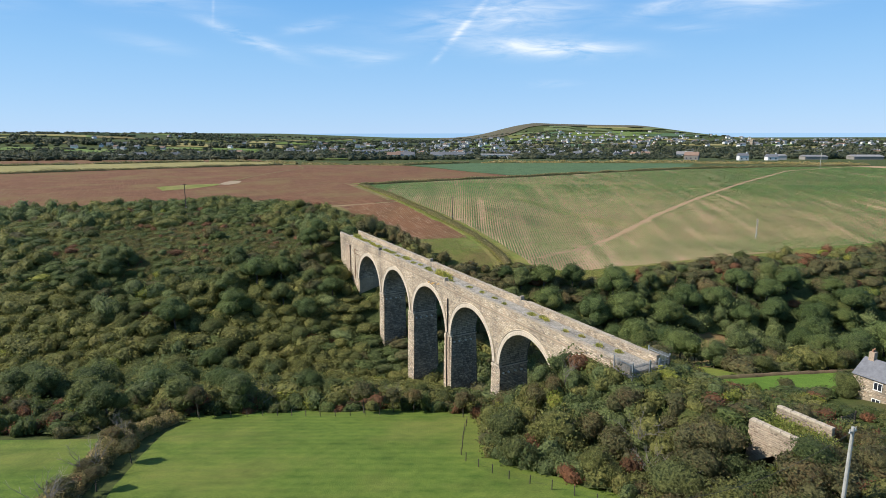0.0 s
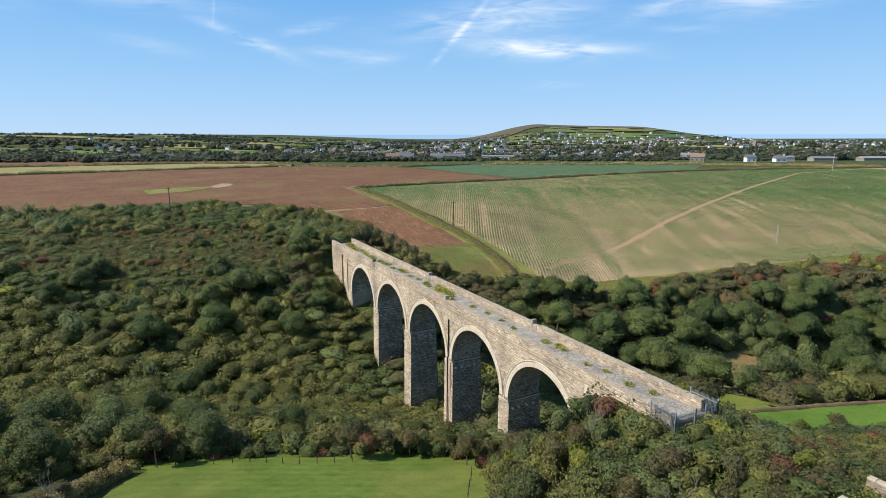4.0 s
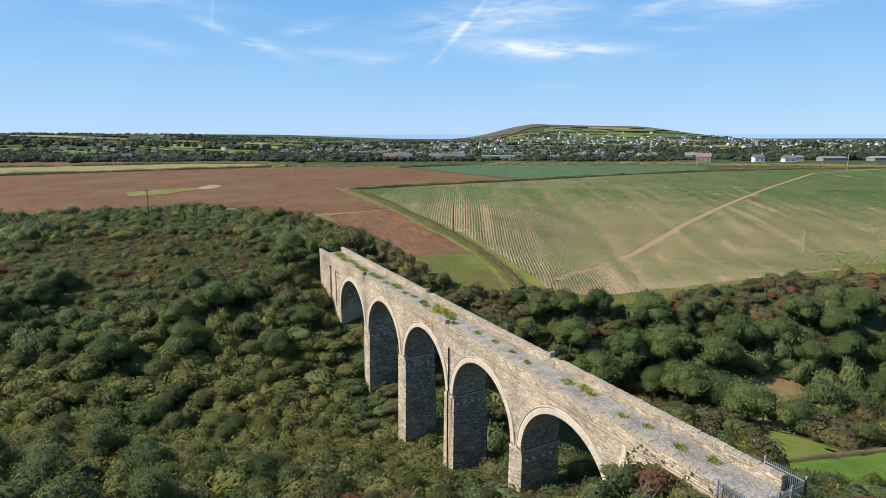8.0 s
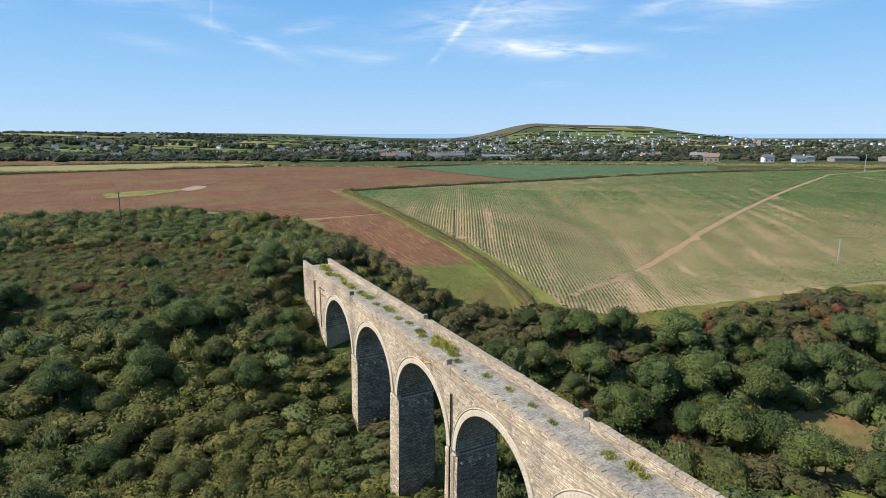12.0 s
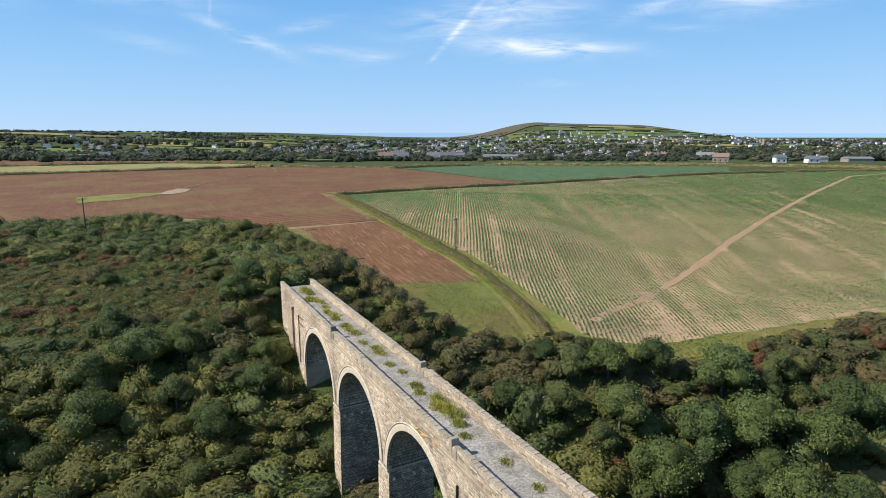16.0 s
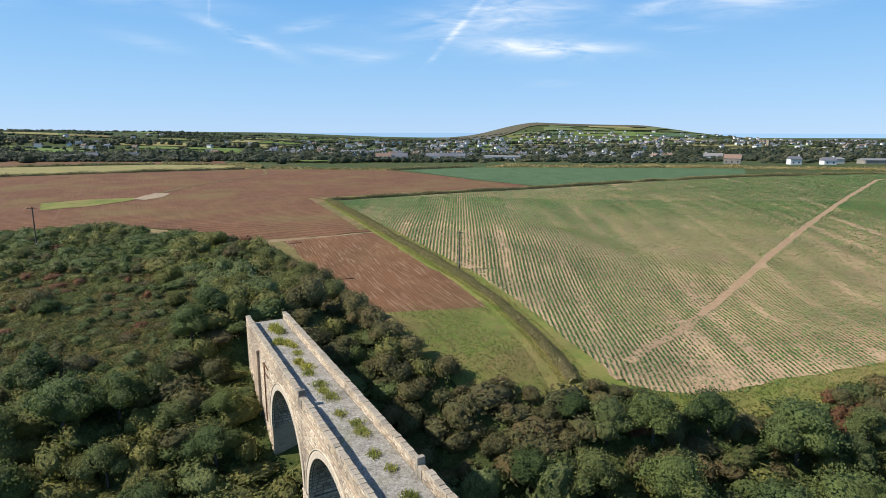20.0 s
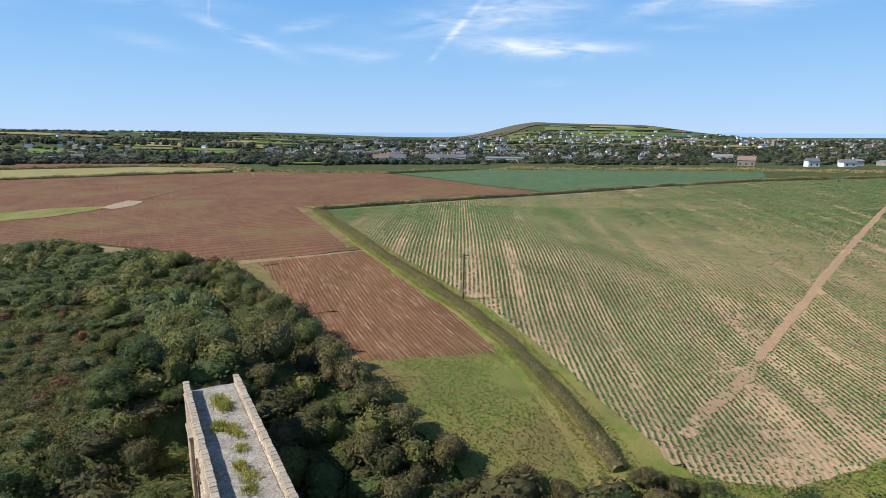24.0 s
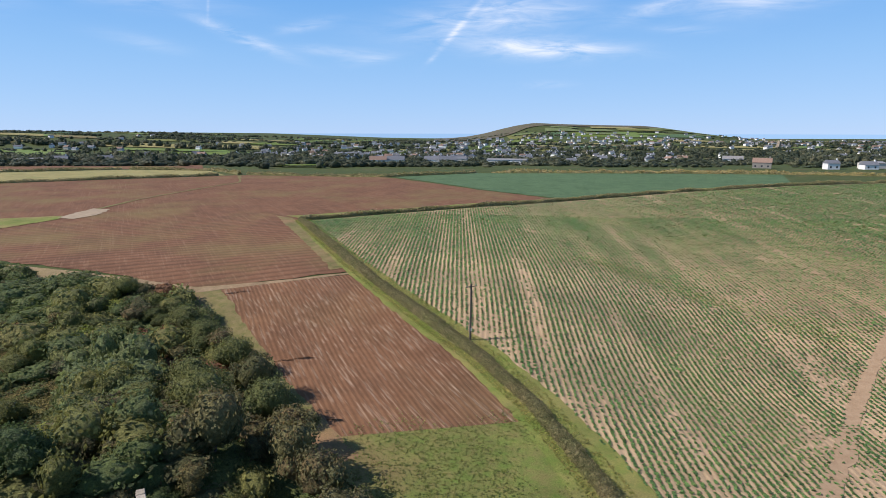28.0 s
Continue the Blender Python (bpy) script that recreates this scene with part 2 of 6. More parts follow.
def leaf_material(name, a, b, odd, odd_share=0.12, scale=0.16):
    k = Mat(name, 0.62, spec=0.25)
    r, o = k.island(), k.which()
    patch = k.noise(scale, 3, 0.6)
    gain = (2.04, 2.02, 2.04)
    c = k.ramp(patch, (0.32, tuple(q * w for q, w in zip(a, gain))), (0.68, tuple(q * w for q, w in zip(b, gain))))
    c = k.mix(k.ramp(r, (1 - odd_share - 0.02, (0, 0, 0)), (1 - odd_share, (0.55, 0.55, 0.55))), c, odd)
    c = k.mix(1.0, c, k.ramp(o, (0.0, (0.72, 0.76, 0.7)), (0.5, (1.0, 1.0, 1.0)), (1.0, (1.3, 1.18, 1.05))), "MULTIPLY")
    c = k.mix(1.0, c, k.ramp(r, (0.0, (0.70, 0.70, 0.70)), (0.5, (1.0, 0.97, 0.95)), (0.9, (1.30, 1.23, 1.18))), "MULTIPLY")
    # dark gaps and bright flecks: shade between leaves painted into the colour
    leaf_gaps = k.noise(4.6, 6, 0.8)
    c = k.mix(1.0, c, k.ramp(leaf_gaps, (0.34, (0.50, 0.50, 0.50)), (0.5, (1.0, 0.98, 0.95)), (0.66, (1.45, 1.40, 1.34))), "MULTIPLY")
    # the same at clump size: hollows painted darker, swells paler
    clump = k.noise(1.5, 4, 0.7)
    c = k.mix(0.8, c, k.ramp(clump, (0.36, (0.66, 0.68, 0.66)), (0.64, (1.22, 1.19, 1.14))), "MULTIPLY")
    k.done(c, k.math("ADD", leaf_gaps, k.math("MULTIPLY", clump, 1.6)), 0.4, 1.0)
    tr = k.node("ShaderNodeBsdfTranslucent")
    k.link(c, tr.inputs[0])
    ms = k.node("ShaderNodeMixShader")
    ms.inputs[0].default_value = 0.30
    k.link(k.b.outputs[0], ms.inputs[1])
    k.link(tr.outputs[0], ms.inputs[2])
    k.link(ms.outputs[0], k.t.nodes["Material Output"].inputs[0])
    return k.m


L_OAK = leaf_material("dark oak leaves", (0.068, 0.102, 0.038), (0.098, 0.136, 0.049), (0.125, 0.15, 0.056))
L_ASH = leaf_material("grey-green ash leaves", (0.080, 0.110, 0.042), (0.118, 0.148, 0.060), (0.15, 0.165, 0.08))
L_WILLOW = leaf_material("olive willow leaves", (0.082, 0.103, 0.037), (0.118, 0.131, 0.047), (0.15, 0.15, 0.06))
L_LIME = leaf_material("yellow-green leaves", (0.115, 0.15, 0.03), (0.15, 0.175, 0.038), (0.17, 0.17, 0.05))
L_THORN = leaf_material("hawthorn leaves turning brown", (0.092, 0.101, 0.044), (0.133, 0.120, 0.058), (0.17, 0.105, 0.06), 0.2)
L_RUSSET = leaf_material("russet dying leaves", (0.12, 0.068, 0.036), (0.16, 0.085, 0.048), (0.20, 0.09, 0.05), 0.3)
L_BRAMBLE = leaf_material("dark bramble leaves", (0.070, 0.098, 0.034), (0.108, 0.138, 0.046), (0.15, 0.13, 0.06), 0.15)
# leaf colour dulled and greyed, in place of haze over the distance
L_FARTREE = leaf_material("far trees greyed for haze", (0.036, 0.048, 0.030), (0.056, 0.066, 0.042), (0.07, 0.075, 0.05), 0.1, 0.02)
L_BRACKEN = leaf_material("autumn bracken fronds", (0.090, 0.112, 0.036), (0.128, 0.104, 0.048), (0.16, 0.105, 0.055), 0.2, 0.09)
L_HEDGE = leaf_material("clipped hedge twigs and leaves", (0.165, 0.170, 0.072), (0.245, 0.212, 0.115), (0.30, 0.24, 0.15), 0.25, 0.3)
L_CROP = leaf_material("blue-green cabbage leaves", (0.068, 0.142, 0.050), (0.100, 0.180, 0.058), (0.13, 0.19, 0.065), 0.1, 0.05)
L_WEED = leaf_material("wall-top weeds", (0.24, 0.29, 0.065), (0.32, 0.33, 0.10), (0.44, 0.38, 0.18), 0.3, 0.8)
k = Mat("furrowed bark", 0.9)
M_BARK = k.done(k.ramp(k.noise(3, 5, 0.7), (0.3, (0.06, 0.05, 0.04)), (0.7, (0.15, 0.13, 0.11))), k.noise(9, 4, 0.7), 0.03)


def plain(name, col, rough=0.7, metal=0.0, vary=0.25, scale=2.0):
    k = Mat(name, rough, metal)
    lo, hi = tuple(v * (1 - vary) for v in col), tuple(v * (1 + vary * 0.6) for v in col)
    n = k.noise(scale, 5, 0.65)
    c = k.ramp(n, (0.3, lo), (0.7, hi))
    c = k.mix(1.0, c, k.ramp(k.which(), (0, (0.82, 0.82, 0.82)), (1, (1.12, 1.1, 1.08))), "MULTIPLY")
    return k.done(c, n, 0.01, 0.3)


M_POLE = plain("grey weathered timber pole", (0.10, 0.082, 0.065), 0.9)
M_CONC = plain("pale grey pole", (0.45, 0.44, 0.40), 0.8)
M_STEEL = plain("galvanised steel", (0.46, 0.49, 0.52), 0.45, 0.6, 0.15)
M_IRON = plain("black cast iron pipe", (0.02, 0.02, 0.022), 0.6)
M_RUST = plain("rusty iron bar", (0.16, 0.075, 0.04), 0.85)
M_RENDER_W = plain("white painted render", (0.74, 0.73, 0.70), 0.85, 0, 0.1, 0.4)
M_RENDER_C = plain("cream and grey render", (0.52, 0.49, 0.43), 0.85, 0, 0.15, 0.4)
M_SLATE = plain("grey slate roof", (0.16, 0.165, 0.18), 0.6, 0, 0.25, 1.5)
M_ROOFB = plain("brown tiled roof", (0.24, 0.16, 0.12), 0.8, 0, 0.25, 1.5)
M_SHEDWALL = plain("brown-grey shed wall", (0.26, 0.24, 0.21), 0.8, 0, 0.2, 0.5)
M_SHED = plain("grey-brown metal shed roof", (0.33, 0.31, 0.29), 0.5, 0.2, 0.12, 0.3)
M_GLASS = plain("dark window glass", (0.03, 0.035, 0.045), 0.08, 0, 0.2)
M_FRAME = plain("white window frame", (0.75, 0.75, 0.73), 0.5, 0, 0.05)
M_CLAY = plain("clay chimney pot", (0.42, 0.22, 0.13), 0.85)
M_CORBEL = plain("pale corbel stone", (0.55, 0.53, 0.48), 0.9)
M_WIRE = plain("dark cable", (0.03, 0.03, 0.03), 0.6)
k = Mat("glowing sea backdrop", 0.9, spec=0.0)
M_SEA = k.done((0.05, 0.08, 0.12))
# emits the sky's pale blue, standing in for haze over the water
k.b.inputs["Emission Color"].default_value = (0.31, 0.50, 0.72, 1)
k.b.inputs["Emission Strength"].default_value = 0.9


# ---- helpers for building ----
def mesh_object(name, verts, faces, mat, parent=None, label="", smooth=False):
    me = bpy.data.meshes.new(name)
    verts, faces = np.asarray(verts, dtype=np.float32), np.asarray(faces, dtype=np.int32)
    me.vertices.add(len(verts))
    me.vertices.foreach_set("co", verts.ravel())
    n = faces.shape[1]
    me.loops.add(faces.size)
    me.loops.foreach_set("vertex_index", faces.ravel())
    me.polygons.add(len(faces))
    me.polygons.foreach_set("loop_start", np.arange(0, faces.size, n, dtype=np.int32))
    me.update(calc_edges=True)
    me.validate()
    if smooth:
        me.polygons.foreach_set("use_smooth", np.ones(len(faces), dtype=bool))
    me.materials.append(mat)
    ob = new(name, me)
    if parent:
        ob.parent = parent
    if label:
        tagged(ob, label)
    return ob


def part(name, bm, mat, parent=None, label=""):
    me = bpy.data.meshes.new(name)
    bm.to_mesh(me)
    bm.free()
    me.materials.append(mat)
    ob = new(name, me)
    if parent:
        ob.parent = parent
    if label:
        tagged(ob, label)
    return ob


def shared(name, me, m, parent):
    ob = new(name, me)
    ob.parent = parent
    ob.matrix_basis = m
    return ob


def thing(name, label, category, at=(0, 0, 0), group="", kind=""):
    ob = new(name)
    ob.empty_display_size = 0.3
    ob.location = at
    return tagged(ob, label, category, group, kind)


def box(bm, lo, hi, bevel=0.0):
    lo, hi = Vector(lo), Vector(hi)
    mid, size = (lo + hi) / 2, hi - lo
    r = bmesh.ops.create_cube(bm, size=1, matrix=Matrix.Translation(mid) @ Matrix.Diagonal((*size, 1)))
    if bevel:
        es = {e for v in r["verts"] for e in v.link_edges}
        bmesh.ops.bevel(bm, geom=list(es), offset=bevel, segments=1, affect="EDGES")
    return r["verts"]


def rod(bm, a, b, ra, rb=None, sides=8):
    a, b = Vector(a), Vector(b)
    d = b - a
    m = Matrix.Translation((a + b) / 2) @ d.to_track_quat("Z", "Y").to_matrix().to_4x4()
    return bmesh.ops.create_cone(bm, cap_ends=True, segments=sides, radius1=ra, radius2=ra if rb is None else rb, depth=d.length, matrix=m)


# ---- the lie of the land ----
S28, C28 = math.sin(radians(28.1)), math.cos(radians(28.1))
NEAR_PROFILE = ((-500, 14), (-140, 9), (-78, 2.5), (-40, -2.5), (-15, -9), (14, -17.5), (30, -24.5), (46, -28.5), (61, -23), (77, -12.5), (90, -7), (115, -6.2), (130, -4.4),
                (148, -0.8), (165, 0.8), (226, 1.6), (330, 3.5), (460, 3), (700, -4), (1000, -9), (1500, -5), (2000, -6), (9000, -10))
EAST_PROFILE = ((-500, 14), (-140, 9), (-78, 1), (-40, -6), (-12, -9.5), (8, -14), (25, -17), (38, -20.3), (48, -24), (56, -24.5), (68, -20), (82, -11.5), (105, -10), (126, -9.6), (150, -5),
                (180, -2), (226, 1), (330, 3.5), (460, 3), (700, -4), (1000, -9), (1500, -5), (2000, -6), (9000, -10))


def smooth(a, b, x):
    x = np.clip((x - a) / (b - a), 0, 1)
    return x * x * (3 - 2 * x)


def profile(u, knots):
    w = np.where(u < 200, 5.0, 20.0)
    kx, kz = [p[0] for p in knots], [p[1] for p in knots]
    return sum(np.interp(u + d * w, kx, kz) for d in (-1, -0.5, 0, 0.5, 1)) / 5


def ground_z(x, y):
    """The height of the natural ground and the railway bank, for numbers or arrays."""
    x, y = np.asarray(x, dtype=float), np.asarray(y, dtype=float)
    u, v = x * S28 + y * C28, x * C28 - y * S28
    m = smooth(-12, 35, v)
    z = profile(u, NEAR_PROFILE) * (1 - m) + profile(u, EAST_PROFILE) * m
    # railway bank before the viaduct, and the lane that goes under it
    bank = -1.55 - np.maximum(0, np.abs(x) - 3.4) * 0.62 - 14 * smooth(-1.0, 3.0, y)
    z = np.maximum(z, np.where(y < 4, bank, -99))
    lane = np.maximum(-7.4, z - 30) + np.maximum(0, np.abs(y + 30.2) - 2.2) * 2.6
    z = np.where((np.abs(x) < 11) & (y < -20), np.minimum(z, lane), z)
    # bank behind the far abutment
    bank = -2.6 - np.maximum(0, np.abs(x) - 3.6) * 0.3 - np.maximum(0, y - 112) * 0.12 - 9 * (1 - smooth(97, 106, y))
    z = np.where(y > 96, np.maximum(z, bank), z)
    # low western ridge, and the far hill
    z = z + np.interp(v, (-1500, -950, -650, -320, -100, 3000), (34, 30, 19, 7, 4, 4)) * smooth(700, 1350, u)
    hu = (u - 2650) / 560
    hill_v = (-50, 12, 110, 184, 246, 319, 393, 440, 529, 677, 850, 925, 1026, 1126, 1276, 1525, 1700)
    hill_z = (0, 2, 11, 25, 42, 59, 70, 67, 64, 60.5, 58, 47, 28, 11, 3.4, 3.4, 0)
    ridge = sum(np.interp(v + d, hill_v, hill_z) for d in (-18, 0, 18)) / 3
    z = z + ridge * np.exp(-hu * hu)
    z = z - 60 * smooth(3300, 4400, u)
    return z


def gz(x, y):
    return float(ground_z(x, y))


def ground_sheet():
    fine = np.arange(-110, 300, 3.2)
    us = np.concatenate((np.array([-420, -300, -220, -160, -130]), fine, np.geomspace(300, 4600, 170)[1:]))
    side = np.concatenate((-np.geomspace(170, 4200, 90)[::-1], np.arange(-168, 260, 3.2), np.geomspace(262, 4200, 130)))
    U, V = np.meshgrid(us, side, indexing="ij")
    X, Y = U * S28 + V * C28, U * C28 - V * S28
    Z = ground_z(X, Y)
    n, m = U.shape
    i = np.arange(n * m).reshape(n, m)
    faces = np.stack((i[:-1, :-1], i[:-1, 1:], i[1:, 1:], i[1:, :-1]), -1).reshape(-1, 4)[:, ::-1]
    ob = mesh_object("ground", np.stack((X, Y, Z), -1).reshape(-1, 3), faces, M_ROUGH, smooth=True)
    return tagged(ob, "rough green and brown undergrowth on rolling ground", "ground", kind="structure")


ground_sheet()


def resample(line, n):
    p = np.array(line, dtype=float)
    d = np.concatenate(([0], np.cumsum(np.hypot(*np.diff(p, axis=0).T))))
    s = np.linspace(0, d[-1], n)
    return np.stack((np.interp(s, d, p[:, 0]), np.interp(s, d, p[:, 1])), -1)


def field(name, left, right, mat, label, category, n=80, m=80, lift=0.1, wobble=0.5):
    """A sheet of ground cover between two edge lines, laid on the land."""
    a, b = resample(left, n), resample(right, n)
    rng = np.random.default_rng(len(name) * 7 + n)
    for e in (a, b):
        e += np.convolve(rng.normal(0, 1, n * 2), np.ones(3) / 3, "same")[: n * 2].reshape(n, 2) * wobble
    s = np.linspace(0, 1, m)[None, :, None]
    P = a[:, None, :] * (1 - s) + b[:, None, :] * s
    Z = ground_z(P[..., 0], P[..., 1]) + lift
    i = np.arange(n * m).reshape(n, m)
    faces = np.stack((i[:-1, :-1], i[1:, :-1], i[1:, 1:], i[:-1, 1:]), -1).reshape(-1, 4)
    V = np.concatenate((P, Z[..., None]), -1).reshape(-1, 3)
    q = V[faces[0]]
    if np.cross(q[1] - q[0], q[2] - q[0])[2] < 0:
        faces = faces[:, ::-1]
    return tagged(mesh_object(name, V, faces, mat, smooth=True), label, category, kind="structure")


HEDGE = ((49, 224), (45.6, 190), (43.2, 165), (43.3, 147), (44.6, 134), (46.3, 120), (45.8, 107), (43.4, 96), (40.2, 84), (38.6, 75))
NORTH = ((49, 224), (78, 224.5), (141, 223.5), (215, 222.3), (278, 215), (345, 198), (420, 172))
SOUTH = ((41, 70.5), (50, 66), (57, 62.5), (71, 61), (83, 58.5), (101, 56), (131, 49), (200, 32), (330, -5), (420, -30))
M_CLEAR = grass_material("dry grass and bare earth", (0.14, 0.135, 0.045), (0.23, 0.175, 0.085), (0.25, 0.145, 0.085), 0.5)
M_FIELDEDGE = grass_material("dry field edge", (0.25, 0.17, 0.10), (0.33, 0.235, 0.145), (0.24, 0.19, 0.09), 0.52)
field("meadow", ((-75, -75), (-68, -40), (-61, -12), (-58.6, 0), (-56.8, 8), (-53.4, 21), (-50, 26.5)), ((-18, -75), (-14, -40), (-17.5, -24), (-20.5, -16), (-21, -9), (-11, 7.3), (-10.5, 11.5)),
      M_LAWN, "bright green mown meadow with mottled grass", "meadow", 60, 60, 0.15, 0.1)
field("meadow_corner", ((-53, 31), (-39, 28.4), (-26.7, 22.5), (-19, 20.2), (-11, 12.6)), ((-50, 26.4), (-39, 22), (-30, 16), (-22, 11), (-11, 11.4)), M_LAWN,
      "bright green mown meadow edge under the trees", "meadow", 30, 6, 0.16, 0.1)
field("small_meadow", ((-120, -15), (-112, 20), (-104, 40)), ((-65, -15), (-61.5, 1), (-60, 8), (-61, 20)), M_LAWN, "green meadow beyond the overgrown hedge", "meadow", 40, 30, 0.15, 0.2)
field("garden_lawn", ((30.5, 6.6), (33.5, 5.4), (40.8, 2.9), (48.4, 0.8), (60, -2.7), (76, -7)), ((27.5, 1.5), (29, -2), (34, -5.8), (38, -9.2), (46, -13.8), (62, -20)), M_LAWN2, "bright green garden lawn", "lawn", 40, 24)
field("garden_lawn_back", ((31.5, 18.6), (35, 19), (40, 18.2), (45, 15.8)), ((31.5, 8.2), (35, 6.4), (39.5, 5), (43.5, 3.8)), M_LAWN, "bright green garden lawn behind the stone bank", "lawn", 20, 16)
field("dry_clearing", ((45, 19.5), (51, 24.5), (57, 30), (65, 35.6), (72, 33)), ((45, 13), (56, 16), (66, 18.8), (74, 21.5), (78, 25)), M_CLEAR, "dry grass clearing with bare earth", "clearing", 24, 24)
field("soil_field", ((-140, 205), (-60, 206), (-22, 202), (2, 177), (13, 163), (28, 161), (41, 159.5)), ((-215, 395), (-57, 392), (20, 396), (61, 398), (61, 330), (55, 250), (47, 215)), M_SOIL,
      "harrowed red-brown soil field", "field", 110, 110)
field("soil_field_east", ((61, 398), (58, 300), (50, 226)), ((128, 345), (137, 267), (150, 226)), M_SOIL, "harrowed red-brown soil field", "field", 60, 60, 0.11)
field("drilled_strip", ((16.5, 160), (17.8, 146), (19.3, 130), (21.2, 112)), ((42.2, 157), (42.6, 145), (44.6, 125), (42, 103.5)), M_STRIP, "drilled red-brown soil strip with pale lines", "field", 70, 40, 0.12, 0.5)
field("strip_headland", ((16, 150), (19.5, 125), (20, 107), (21, 96), (22.5, 84), (27, 69)), ((21, 148), (24, 125), (43, 103.5), (43, 98), (40.5, 88), (39.5, 70)), M_DRYGRASS, "weedy grass at the end of the soil strip", "grass", 60, 30, 0.11)
field("strip_margin", ((10.5, 162), (13, 150), (15.2, 139), (16.4, 122), (17, 106)), ((17.2, 160.5), (18.4, 146), (19.9, 130), (21.4, 116), (23, 106)), M_CLEAR, "dry weedy margin between the wood and the soil strip", "verge", 60, 6, 0.135, 0.3)
field("hedge_margin", ((44, 236), (42.6, 215), (40.6, 190), (38.0, 162)), ((47.5, 228), (46, 215), (43.6, 190), (41, 162)), M_CLEAR, "dry grass margin of the soil field beside the hedge", "verge", 60, 6, 0.14, 0.35)
field("north_verge", ((50, 226), (78, 226), (141, 225), (215, 223.8), (278, 216.5)), ((46, 233), (78, 231), (139, 229.5), (215, 227.5), (280, 220)), M_VERGE, "rough grass verge behind the field hedge", "verge", 60, 5, 0.18, 0.5)
field("hedge_verge", ((46.4, 222), (42.8, 190), (40.3, 165), (40.3, 147), (41.5, 134), (43.2, 120), (42.5, 107), (39.8, 96), (36.4, 84), (34.6, 75)),
      ((51.3, 221), (48.1, 190), (46, 165), (46.4, 147), (48, 134), (50, 120), (49.8, 107), (48.2, 96), (45.6, 84), (45, 72)), M_VERGE, "grass verge along the hedge", "verge", 120, 10, 0.16, 0.28)
field("crop_field", ((50, 220.5), (46.7, 190), (44.3, 165), (44.5, 147), (46, 134), (48, 118), (47.3, 106), (44.6, 94), (41.6, 82), (41.5, 74)),
      ((420, 168), (418, 140), (416, 100), (415, 60), (414, 40), (413, 20), (412, 0), (411, -10), (410, -18), (410, -24)), M_CROPSOIL, "pale pink-brown soil between rows of young cabbage", "field", 150, 150, 0.10, 0.2)
field("crop_field_end", ((47, 74.5), (60, 71), (83, 65), (101, 60), (131, 52)), ((46, 71.5), (50, 68), (57, 64.6), (71, 63), (83, 60.5), (101, 57), (131, 50.5)), M_CROPSOIL,
      "pale pink-brown soil at the end of the cabbage rows", "field", 50, 8, 0.17, 0.35)
field("crop_headland", ((43, 75), (50, 69), (57, 66), (71, 64.5), (83, 62.5), (101, 60), (131, 53.5), (200, 38), (330, 0)), ((40, 68), (50, 61), (57, 57), (71, 55), (83, 52), (101, 49), (131, 42), (200, 24), (330, -14)), M_VERGE,
      "green grass headland below the crop", "verge", 60, 8, 0.14, 0.3)
field("crop_field_far", ((48, 221), (78, 221.8), (141, 221), (215, 219.8), (278, 212.5), (345, 195.5), (420, 169)), ((46, 219), (78, 215), (141, 205), (215, 193), (278, 183), (345, 175), (420, 160)), M_CROPSOIL,
      "pale pink-brown soil under the far cabbage rows", "field", 60, 10, 0.13, 0.3)
field("cabbage_field", ((132, 352), (139, 268), (152, 227), (215, 224.5), (281, 217)), ((142, 372), (190, 352), (240, 328), (300, 292), (345, 262)), M_FARGREEN, "dark blue-green cabbage field", "field", 60, 40, 0.1)
field("stubble_field", ((-260, 399), (-57, 395), (20, 399), (54, 402)), ((-300, 500), (-72, 488), (3, 488), (52, 450)), M_STUBBLE, "pale yellow-green stubble field", "field", 50, 20)
field("far_soil_field", ((-320, 510), (-72, 496), (3, 496), (50, 470)), ((-380, 700), (-106, 690), (-12, 660), (60, 560)), M_SOIL, "far red-brown soil field", "field", 50, 20)
field("crop_track", ((56, 77.4), (72, 82.6), (88, 89.4), (100, 93.6), (115.4, 98.4), (142, 107.8), (208, 130.8), (322, 171.6)), ((55.6, 79.0), (71.6, 84.4), (87.4, 91.4), (99.6, 95.4), (115.0, 100.0), (141.6, 109.0), (207.7, 132.0), (321.6, 172.8)), M_TRACK,
      "bare pink-brown tractor track through the crop", "track", 140, 5, 0.16, 0.5)
field("gravel_turning", ((-15, 262), (-10, 272), (-6, 279)), ((-11, 256), (-5, 262), (-1, 274)), M_GRAVEL, "pale gravel turning place in the field", "track", 16, 6, 0.2)
field("field_path", ((-6, 277), (8, 300), (30, 325), (52, 348), (60, 396)), ((-5, 276), (9, 299), (31, 324), (53, 347), (61.4, 395.5)), M_CLEAR, "thin grass path across the soil", "path", 40, 3, 0.2)
field("grass_island", ((-44, 262), (-30, 267), (-14, 265)), ((-42, 243), (-28, 246), (-15, 258)), M_VERGE, "patch of rough grass in the soil field", "grass", 20, 10, 0.2)
field("field_edge_track", ((-32, 204), (-21, 198), (-7, 185), (3, 175.2), (13, 164), (28, 160.3), (42, 158.6)), ((-32, 201.5), (-23, 194.5), (-11, 181.6), (-0.5, 172.2), (10.3, 161.6), (28, 159.2), (42, 157.6)), M_FIELDEDGE,
      "pale dry strip between the two soil fields", "track", 60, 3, 0.13, 0.12)


